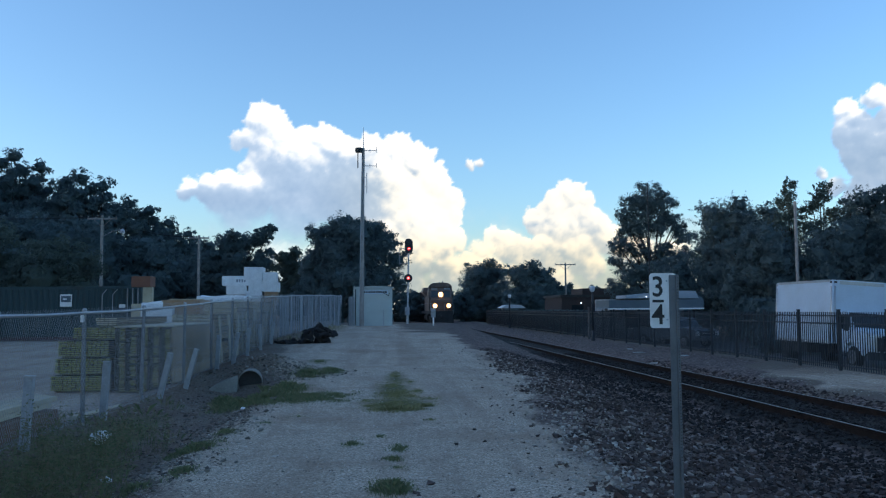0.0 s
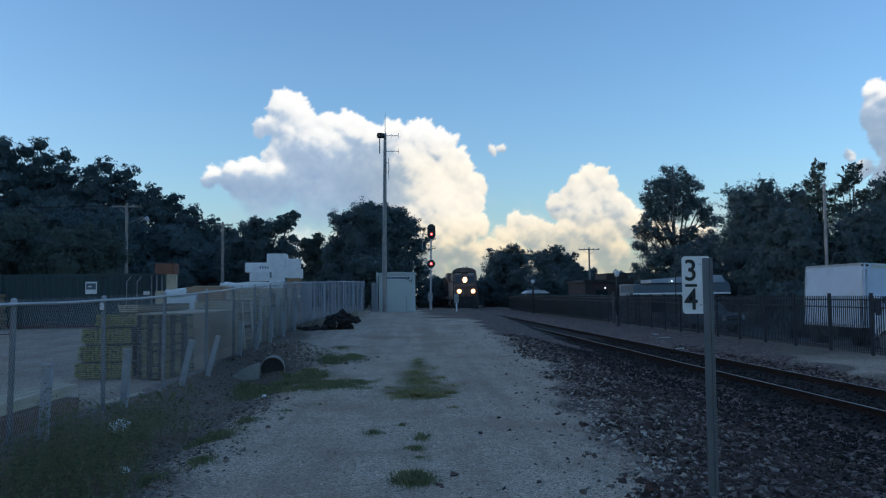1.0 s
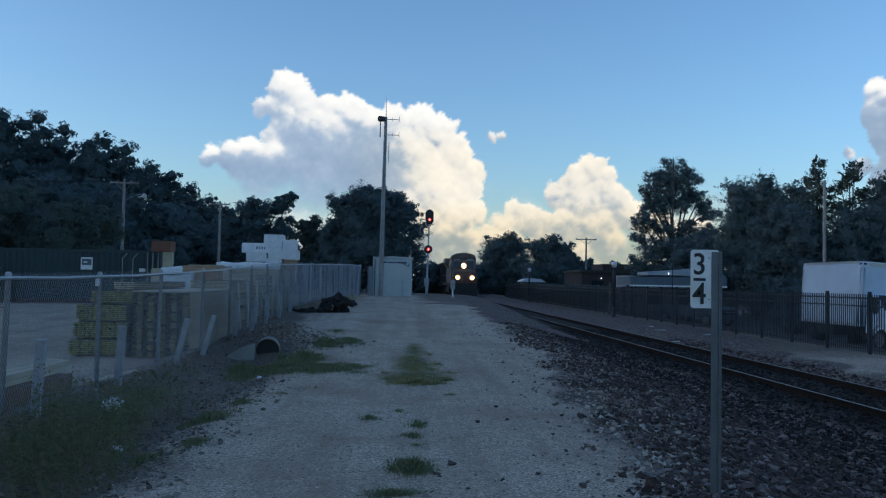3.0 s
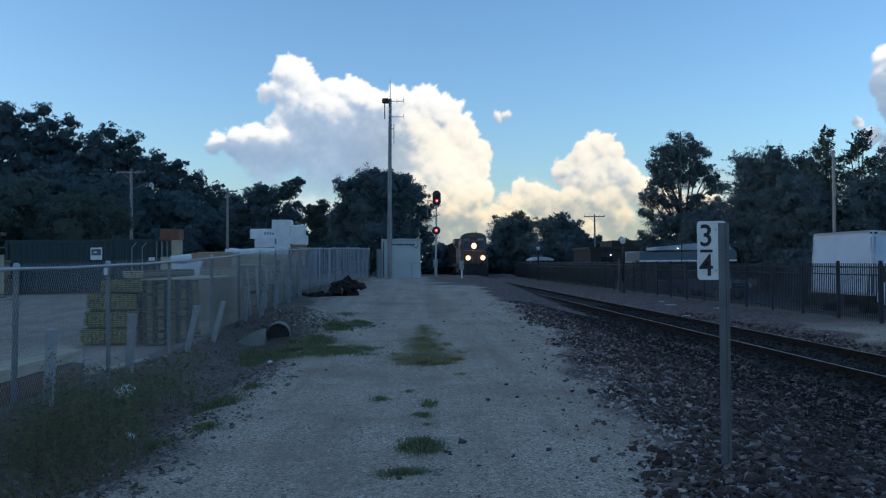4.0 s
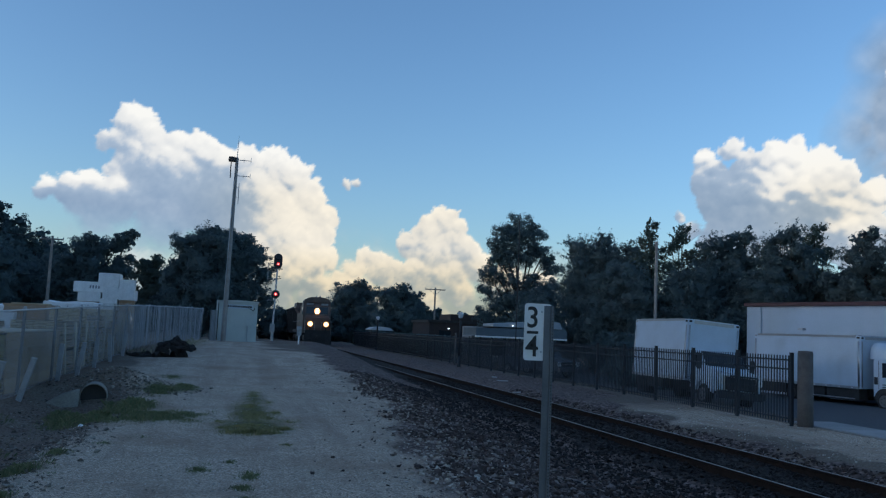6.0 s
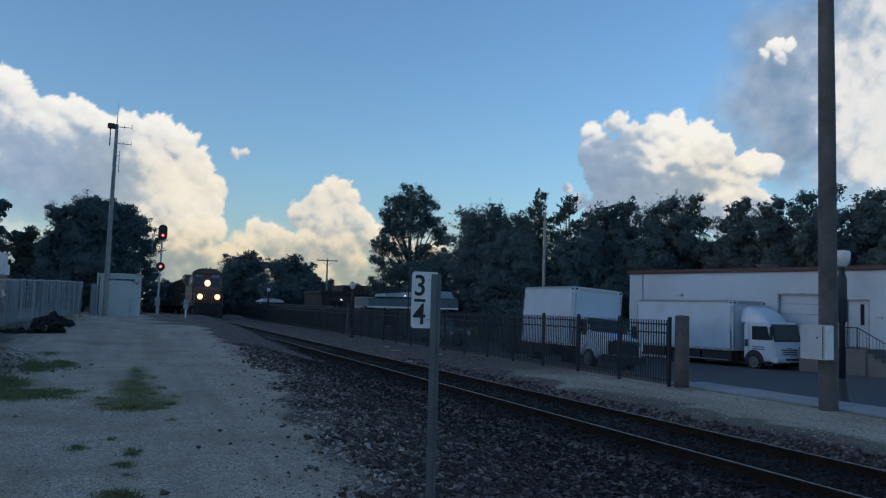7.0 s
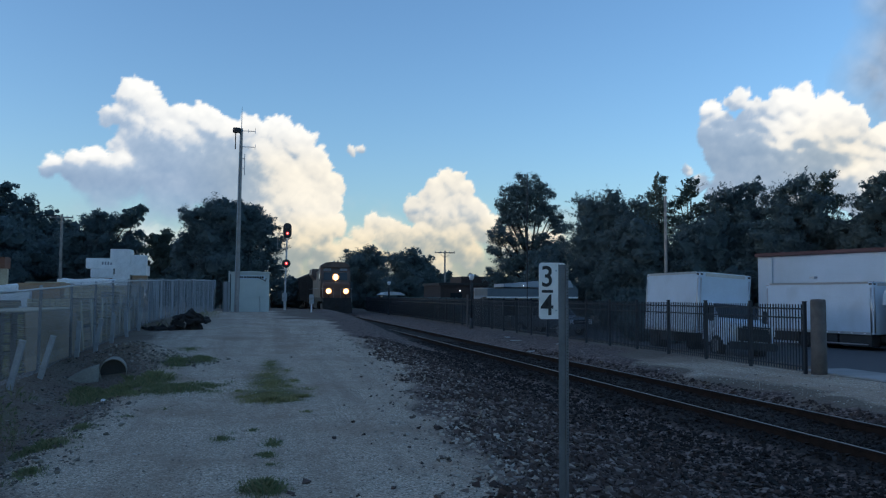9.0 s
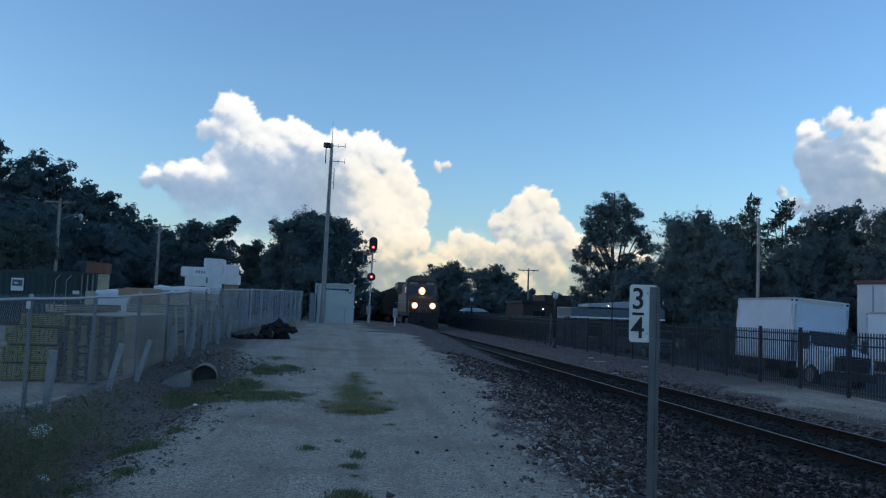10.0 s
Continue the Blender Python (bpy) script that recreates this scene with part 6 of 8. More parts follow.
def wheel(parent, x, y, r, w=0.26, hub=RIM_PAINT):
    ty = part("wheel", lathe([(r * 0.6, -w / 2), (r * 0.93, -w / 2), (r, -w / 2 + 0.04), (r, w / 2 - 0.04), (r * 0.93, w / 2), (r * 0.6, w / 2)], 24), RUBBER, parent, "black tyre", flat=False)
    ty.matrix_basis = pose(x, y, r, 0, 90, 0)
    rim = part("rim", lathe([(0.001, -w * 0.62), (r * 0.18, -w * 0.62), (r * 0.2, -w * 0.55), (r * 0.5, -w * 0.52), (r * 0.58, -w * 0.57), (r * 0.64, -w * 0.57), (r * 0.64, w * 0.57), (r * 0.58, w * 0.57), (r * 0.5, w * 0.52), (r * 0.2, w * 0.55), (r * 0.18, w * 0.62), (0.001, w * 0.62)], 20), hub, ty, "pale steel rim")
    holes = [((0.35 * r * math.cos(a), 0.35 * r * math.sin(a), -w * 0.55), (0.35 * r * math.cos(a), 0.35 * r * math.sin(a), w * 0.55), r * 0.075, r * 0.075) for a in np.linspace(0, 6.283, 6, endpoint=False)]
    part("rim_hole", C(*holes, n=8), BLACK_PAINT, rim)
    return ty


def dome(sections, n=14):
    """Rounded cap lofted along y from (y, half width, base z, top z)."""
    bm = bmesh.new()
    rows = []
    for y, w, z0, z1 in sections:
        rows.append([bm.verts.new((w * math.copysign(abs(math.cos(a)) ** 0.45, math.cos(a)), y, z0 + (z1 - z0) * abs(math.sin(a)) ** 0.6)) for a in np.linspace(0, math.pi, n)])
    for a, b in zip(rows, rows[1:]):
        for k in range(n - 1):
            bm.faces.new((a[k], b[k], b[k + 1], a[k + 1]))
    bm.faces.new(rows[0])
    bm.faces.new(rows[-1][::-1])
    return bm


def box_body(t, x, y0, y1, z0, z1):
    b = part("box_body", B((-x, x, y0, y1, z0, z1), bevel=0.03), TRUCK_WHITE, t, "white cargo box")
    e = 0.05
    for s in (-1, 1):
        for y in (y0, y1):
            cp = part("corner_post", B((min(s * (x - 0.20), s * (x + 0.015)), max(s * (x - 0.20), s * (x + 0.015)), y - 0.015 if y == y0 else y - 0.22, y + 0.22 if y == y0 else y + 0.015, z0, z1 - 0.18), bevel=0.07), POST_METAL, b, "bright metal corner post", flat=False)
            part("corner_cap", B((min(s * (x - 0.24), s * (x + 0.018)), max(s * (x - 0.24), s * (x + 0.018)), y - 0.018 if y == y0 else y - 0.26, y + 0.26 if y == y0 else y + 0.018, z1 - 0.2, z1 + 0.014), bevel=0.07), DARK_STEEL if y == y0 else POST_METAL, cp, "dark corner casting")
        part("top_rail", B((min(s * (x - 0.05), s * (x + 0.015)), max(s * (x - 0.05), s * (x + 0.015)), y0 + 0.26, y1 - 0.26, z1 - 0.09, z1 + 0.015), bevel=0.01), POST_METAL, b)
        part("bottom_rail", B((min(s * (x - 0.05), s * (x + 0.015)), max(s * (x - 0.05), s * (x + 0.015)), y0 + 0.1, y1 - 0.1, z0 - 0.02, z0 + 0.10), bevel=0.01), GALV, b)
        for k in range(9):
            yy = y0 + 0.4 + (y1 - y0 - 0.8) * k / 8
            part("marker", B((min(s * (x + 0.015), s * (x + 0.02)), max(s * (x + 0.015), s * (x + 0.02)), yy, yy + 0.12, z0 + 0.02, z0 + 0.06)), WHITE_PAINT, b)
    part("front_rail", B((-x + 0.24, x - 0.24, y0 - 0.012, y0 + 0.1, z1 - 0.22, z1 + 0.013), bevel=0.05), POST_METAL, b, "bright rounded front rail")
    return b


def nose_truck():
    t = thing("box_truck", pose(19.19, 29.95, -0.82, 0, 4.0, 0.6), "white box truck with a dark grille parked behind the fence", "truck", "box trucks")
    box_body(t, 1.22, 2.16, 6.9, 0.88, 3.43)
    part("chassis", B((-0.45, 0.45, 0.6, 6.8, 0.5, 0.87)), DARK_STEEL, t)
    part("skirt", B((-1.1, -0.6, 4.2, 6.6, 0.45, 0.93), (0.6, 1.1, 4.2, 6.6, 0.45, 0.93)), DARK_STEEL, t)
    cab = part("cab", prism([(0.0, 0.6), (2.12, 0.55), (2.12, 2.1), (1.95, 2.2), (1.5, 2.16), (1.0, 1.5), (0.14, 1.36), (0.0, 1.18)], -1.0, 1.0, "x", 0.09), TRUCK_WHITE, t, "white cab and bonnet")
    part("windscreen", prism([(0.94, 1.44), (1.0, 1.46), (1.5, 2.13), (1.44, 2.13)], -0.9, 0.9, "x", 0.01), GLASS, cab, "dark windscreen")
    for s in (-1, 1):
        part("side_window", B((min(s * 1.0, s * 1.012), max(s * 1.0, s * 1.012), 1.3, 1.95, 1.48, 2.05)), GLASS, cab)
        part("headlight", B((min(s * 0.72, s * 0.98), max(s * 0.72, s * 0.98), -0.035, 0.06, 0.90, 1.17), bevel=0.03), ACORN, cab, "pale headlight")
        for y in (1.24, 2.03):
            part("door_seam", B((min(s * 1.0, s * 1.006), max(s * 1.0, s * 1.006), y, y + 0.015, 0.65, 2.05)), DARK_STEEL, cab)
        part("door_handle", B((min(s * 1.0, s * 1.03), max(s * 1.0, s * 1.03), 1.82, 1.96, 1.30, 1.34), bevel=0.008), BLACK_IRON, cab)
        part("step", B((min(s * 0.8, s * 1.06), max(s * 0.8, s * 1.06), 1.5, 2.1, 0.42, 0.48), bevel=0.01), BLACK_IRON, t)
        part("mirror", B((min(s * 1.12, s * 1.32), max(s * 1.12, s * 1.32), 1.05, 1.15, 1.4, 1.95), bevel=0.03), BLACK_IRON, t)
        part("mirror_arm", C(((s * 1.0, 1.1, 1.6), (s * 1.15, 1.1, 1.6), 0.02, 0.02), n=6), BLACK_IRON, t)
        part("fender", prism([(0.25, 0.5)] + [(0.95 - 0.6 * math.cos(a), 0.42 + 0.6 * math.sin(a)) for a in np.linspace(0.3, 2.84, 10)] + [(1.65, 0.5), (1.65, 1.15), (0.25, 1.15)], min(s * 0.98, s * 1.08), max(s * 0.98, s * 1.08), "x"), TRUCK_WHITE, cab)
        wheel(t, s * 0.92, 0.95, 0.42, 0.26, DULL_RIM)
        wheel(t, s * 0.92, 5.9, 0.42, 0.5, DARK_STEEL)
    part("bonnet_strip", prism([(0.0, 1.18), (0.02, 1.30), (0.10, 1.37), (0.16, 1.37), (0.10, 1.28), (0.06, 1.18)], -0.98, 0.98, "x", 0.012), CHROME, cab, "bright bonnet edge")
    grille = part("grille", B((-0.68, 0.68, -0.05, 0.03, 0.70, 1.20), bevel=0.03), BLACK_IRON, cab, "black grille")
    part("grille_frame", B((-0.74, -0.68, -0.06, 0.03, 0.68, 1.26), (0.68, 0.74, -0.06, 0.03, 0.68, 1.26), (-0.68, 0.68, -0.06, 0.03, 1.20, 1.26), bevel=0.015), CHROME, grille, "bright grille frame")
    for k in range(4):
        part("grille_bar", B((-0.66, 0.66, -0.062, -0.05, 0.76 + 0.115 * k, 0.79 + 0.115 * k), bevel=0.004), DARK_STEEL, grille)
    part("bumper", B((-1.04, 1.04, -0.20, 0.05, 0.36, 0.66), bevel=0.05), BLACK_IRON, t, "black front bumper guard")
    part("bull_bar", C(((-0.6, -0.2, 0.6), (-0.6, -0.25, 1.25), 0.035, 0.035), ((0.6, -0.2, 0.6), (0.6, -0.25, 1.25), 0.035, 0.035), ((-0.6, -0.25, 1.25), (0.6, -0.25, 1.25), 0.035, 0.035), ((-0.6, -0.22, 0.95), (0.6, -0.22, 0.95), 0.03, 0.03), n=8), BLACK_IRON, t)


def cabover_truck():
    t = thing("box_truck", pose(28.49, 30.63, -0.88, 0, 0, 9.9), "white cab-over box truck parked by the warehouse", "truck", "box trucks")
    box_body(t, 1.15, 2.22, 8.7, 0.85, 3.21)
    part("chassis", B((-0.4, 0.4, 0.3, 8.5, 0.5, 0.8)), DARK_STEEL, t)
    part("battery_box", B((-1.05, -0.5, 2.4, 4.2, 0.3, 0.84), (-1.05, -0.5, 4.3, 5.5, 0.32, 0.84), (-1.05, -0.5, 6.7, 8.4, 0.35, 0.84), (0.5, 1.05, 2.4, 8.4, 0.3, 0.84), bevel=0.02), DARK_STEEL, t)
    part("side_bar", B((-1.08, -1.03, 2.6, 5.6, 0.36, 0.42)), POST_METAL, t, "dull metal side guard")
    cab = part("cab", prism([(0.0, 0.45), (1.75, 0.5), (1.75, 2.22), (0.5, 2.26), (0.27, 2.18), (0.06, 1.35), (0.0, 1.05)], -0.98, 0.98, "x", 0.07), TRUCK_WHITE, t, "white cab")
    part("air_deflector", dome(((0.60, 0.62, 2.2, 2.28), (0.75, 0.72, 2.2, 2.48), (1.0, 0.80, 2.2, 2.70), (1.35, 0.86, 2.2, 2.88), (1.7, 0.88, 2.2, 2.95), (1.95, 0.88, 2.2, 2.95))), TRUCK_WHITE, t, "white rounded roof deflector", flat=False)
    part("windscreen_surround", prism([(0.078, 1.36), (0.058, 1.36), (0.245, 2.15), (0.265, 2.15)], -0.93, 0.93, "x", 0.008), BLACK_IRON, cab, "black rubber surround")
    part("windscreen", prism([(0.068, 1.41), (0.04, 1.41), (0.215, 2.11), (0.243, 2.11)], -0.87, 0.87, "x", 0.01), WINDSHIELD, cab, "dark windscreen")
    for s in (-1, 1):
        part("side_window", prism([(0.24, 1.42), (1.25, 1.42), (1.25, 2.05), (0.42, 2.05)], min(s * 0.98, s * 0.992), max(s * 0.98, s * 0.992), "x"), GLASS, cab, "dark side window")
        part("door_seam", B((min(s * 0.98, s * 0.986), max(s * 0.98, s * 0.986), 1.42, 1.44, 0.7, 2.15)), DARK_STEEL, cab)
        part("air_vent", B((min(s * 0.98, s * 0.99), max(s * 0.98, s * 0.99), 1.48, 1.66, 1.1, 1.42)), BLACK_IRON, cab)
        for k in range(2):
            part("door_mark", B((min(s * 0.981, s * 0.984), max(s * 0.981, s * 0.984), 0.55, 1.25, 0.98 + 0.1 * k, 1.03 + 0.1 * k)), SLATE_ROOF, cab)
        part("headlight", prism([(-0.02, 0.75), (0.14, 0.75), (0.14, 1.02), (0.0, 1.12)], min(s * 0.62, s * 0.95), max(s * 0.62, s * 0.95), "x", 0.02), ACORN, cab, "pale headlight")
        part("mirror", B((min(s * 1.1, s * 1.24), max(s * 1.1, s * 1.24), 0.0, 0.1, 1.45, 2.05), bevel=0.02), BLACK_IRON, t)
        part("mirror_arm", C(((s * 0.95, 0.2, 2.05), (s * 1.17, 0.05, 2.05), 0.015, 0.015), n=6), BLACK_IRON, t)
        part("wheel_arch", prism([(0.58 + 0.55 * 1.0 - 0.55 * math.cos(a), 0.4 + 0.56 * math.sin(a)) for a in np.linspace(0.0, math.pi, 12)], min(s * 0.97, s * 0.984), max(s * 0.97, s * 0.984), "x"), DARK_STEEL, cab)
        wheel(t, s * 0.88, 1.13, 0.40, 0.26, DULL_RIM)
        wheel(t, s * 0.85, 6.2, 0.40, 0.5, DARK_STEEL)
    grille = part("grille", prism([(0.03, 0.72), (-0.035, 0.74), (-0.03, 1.08), (0.03, 1.14)], -0.58, 0.58, "x", 0.02), TRUCK_WHITE, cab, "white grille panel")
    for z, w in ((0.80, 0.46), (0.90, 0.50), (1.0, 0.54)):
        part("grille_slot", B((-w, w, -0.045, -0.028, z - 0.022, z + 0.022), bevel=0.006), BLACK_IRON, grille, "black grille slot")
    part("badge", B((-0.14, 0.14, -0.046, -0.03, 1.07, 1.10), bevel=0.004), DARK_STEEL, grille)
    part("wiper", C(((-0.5, 0.03, 1.42), (0.05, 0.055, 1.55), 0.012, 0.01), ((0.1, 0.03, 1.42), (0.65, 0.055, 1.55), 0.012, 0.01), n=5), BLACK_IRON, cab)
    bumper = part("bumper", prism([(-0.16, 0.46), (-0.18, 0.52), (-0.17, 0.66), (-0.1, 0.70), (0.14, 0.70), (0.14, 0.42), (-0.1, 0.42)], -1.0, 1.0, "x", 0.02), TRUCK_WHITE, t, "white bumper")
    part("bumper_opening", B((-0.45, 0.45, -0.188, -0.175, 0.53, 0.62), bevel=0.004), BLACK_IRON, bumper)
    for s in (-1, 1):
        part("fog_lamp", C(((s * 0.75, -0.176, 0.57), (s * 0.75, -0.19, 0.57), 0.055, 0.05), n=12), ACORN, bumper)
        part("step", B((min(s * 0.75, s * 1.0), max(s * 0.75, s * 1.0), 0.35, 0.62, 0.36, 0.44), bevel=0.01), BLACK_IRON, t)
    part("roof_lamp", B((-0.3, 0.3, 0.75, 0.85, 2.28, 2.34)), DARK_STEEL, t)


nose_truck()
cabover_truck()


def pickup():
    t = thing("pickup_truck", pose(19.5, 48.5, -0.78, 0, 0, 25), "grey pickup truck with a black grille behind the fence", "car")
    CAR = surface("grey_car_paint", (0.10, 0.12, 0.15), (0.15, 0.175, 0.21), 0.35, 2, 12, 0.02, coat=0.5)
    body = part("body", prism([(0.0, 0.45), (5.4, 0.5), (5.4, 1.15), (3.6, 1.15), (3.3, 1.78), (1.95, 1.8), (1.35, 1.2), (0.12, 1.08), (0.0, 0.9)], -0.95, 0.95, "x", 0.06), CAR, t, "grey body")
    part("windscreen", prism([(1.36, 1.24), (1.34, 1.24), (1.92, 1.75), (1.94, 1.75)], -0.8, 0.8, "x"), GLASS, body)
    part("grille", B((-0.62, 0.62, -0.03, 0.03, 0.72, 1.0), bevel=0.02), BLACK_IRON, body, "black grille")
    part("grille_bar", B((-0.6, 0.6, -0.045, -0.03, 0.84, 0.89)), CHROME, body)
    part("bumper", B((-0.96, 0.96, -0.12, 0.08, 0.42, 0.62), bevel=0.04), POST_STEEL, t, "bright bumper")
    for s in (-1, 1):
        part("headlight", B((min(s * 0.66, s * 0.93), max(s * 0.66, s * 0.93), -0.025, 0.08, 0.72, 1.0), bevel=0.02), ACORN, body)
        part("side_window", prism([(2.0, 1.22), (3.25, 1.22), (3.15, 1.7), (2.2, 1.72)], min(s * 0.95, s * 0.957), max(s * 0.95, s * 0.957), "x"), GLASS, body)
        part("mirror", B((min(s * 0.97, s * 1.14), max(s * 0.97, s * 1.14), 1.75, 1.85, 1.15, 1.35), bevel=0.03), CAR, t)
        for y in (0.95, 4.4):
            wheel(t, s * 0.86, y, 0.37)


pickup()


# ---- warehouse ----
def warehouse():
    t = thing("warehouse", pose(27.3, 41.6, -0.9, 0, 0, math.degrees(math.atan2(-0.954, 0.3))), "long white warehouse with a dark red roof edge", "warehouse")
    H = 4.78
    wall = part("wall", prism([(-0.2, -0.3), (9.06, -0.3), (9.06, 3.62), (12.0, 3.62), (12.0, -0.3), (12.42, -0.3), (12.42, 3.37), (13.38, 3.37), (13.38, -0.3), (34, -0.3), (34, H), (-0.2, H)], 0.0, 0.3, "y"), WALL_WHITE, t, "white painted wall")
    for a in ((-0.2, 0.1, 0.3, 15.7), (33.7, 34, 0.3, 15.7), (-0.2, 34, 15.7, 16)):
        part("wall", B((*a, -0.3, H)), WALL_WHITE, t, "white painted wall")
    part("roof", B((-0.1, 33.9, 0.1, 15.9, H, H + 0.06)), DARK_STEEL, t)
    part("roof_edge", B((-0.32, 34.12, -0.14, 0.3, H - 0.04, H + 0.16), (-0.32, 0.1, 0.3, 16.1, H - 0.04, H + 0.16), bevel=0.02), ROOF_RED, t, "dark red roof edge")
    part("downpipe", C(((0.75, -0.06, 0.0), (0.75, -0.06, H - 0.1), 0.05, 0.05), n=8), WALL_WHITE, t)
    part("floor_slab", B((8.5, 14.2, 0.3, 4, 1.16, 1.22)), CONCRETE, t)
    door = part("dock_door", B((9.06, 12.0, 0.16, 0.22, 1.2, 3.62)), WALL_WHITE, t, "white sectional dock door")
    for k in range(1, 5):
        part("door_seam", B((9.06, 12.0, 0.152, 0.162, 1.2 + k * 0.49, 1.215 + k * 0.49)), DARK_STEEL, door)
    part("door_frame", B((8.98, 9.06, -0.02, 0.1, 1.2, 3.70), (12.0, 12.08, -0.02, 0.1, 1.2, 3.70), (9.06, 12.0, -0.02, 0.1, 3.62, 3.70)), GALV_OLD, t)
    man = part("man_door", B((12.42, 13.38, 0.10, 0.16, 1.25, 3.37)), WALL_WHITE, t, "white door with a narrow window")
    part("pane", B((12.98, 13.16, 0.092, 0.10, 2.25, 3.2)), GLASS, man)
    part("door_frame", B((12.36, 12.42, -0.02, 0.12, 1.25, 3.43), (13.38, 13.44, -0.02, 0.12, 1.25, 3.43), (12.42, 13.38, -0.02, 0.12, 3.37, 3.43)), GALV_OLD, t)
    part("wall_box", B((13.7, 14.0, -0.08, 0.0, 2.55, 2.66)), GALV, t)
    part("dock", B((11.3, 14.3, -2.2, 0.0, -0.3, 1.22), bevel=0.02), OLD_CONCRETE, t, "raised dark concrete loading dock")
    steps = bmesh.new()
    for k in range(7):
        bmesh.ops.create_cube(steps, size=1, matrix=Matrix.LocRotScale((14.3 + 0.15 + 0.3 * k, -1.1, (1.05 - 0.175 * k - 0.3) / 2), None, (0.3, 2.0, 1.05 - 0.175 * k + 0.3)))
    part("stair", steps, OLD_CONCRETE, t, "concrete steps")
    rail = [((12.3, -2.1, 1.22), (12.3, -2.1, 2.15), 0.022, 0.022), ((13.9, -2.1, 1.22), (13.9, -2.1, 2.15), 0.022, 0.022), ((12.3, -2.1, 2.15), (13.9, -2.1, 2.15), 0.022, 0.022), ((13.9, -2.1, 2.15), (16.3, -2.1, 0.85), 0.022, 0.022), ((16.3, -2.1, 0.0), (16.3, -2.1, 0.85), 0.022, 0.022)]
    part("handrail", C(*rail, n=8), BLACK_IRON, t, "black stair railing")
    bar = mesh_of(C(((0, 0, 0), (0, 0, 0.88), 0.011, 0.011), n=5), "baluster", BLACK_IRON)
    for k in range(28):
        x = 12.45 + 0.14 * k
        piece("baluster", bar, t, pose(x, -2.1, 1.24 if x < 13.9 else 1.24 - (x - 13.9) * 0.542))
    part("wall_lamp", B((3.2, 3.5, -0.25, 0.0, 3.5, 3.6)), GALV, t)
    lamp = thing("roof_dish", pose(30.2, 34.0, 3.94), "small pale dish on the warehouse roof", "dish")
    part("bowl", lathe([(0.0, 0.0), (0.35, 0.1), (0.55, 0.28), (0.57, 0.28), (0.36, 0.06), (0.05, -0.05)], 18), GALV, lamp)


warehouse()


# ---- platform buildings beyond the fence ----
PALE_ROOF = surface("pale_blue_grey_roof", (0.24, 0.28, 0.32), (0.33, 0.37, 0.41), 0.5, 1.5, 10, 0.08)


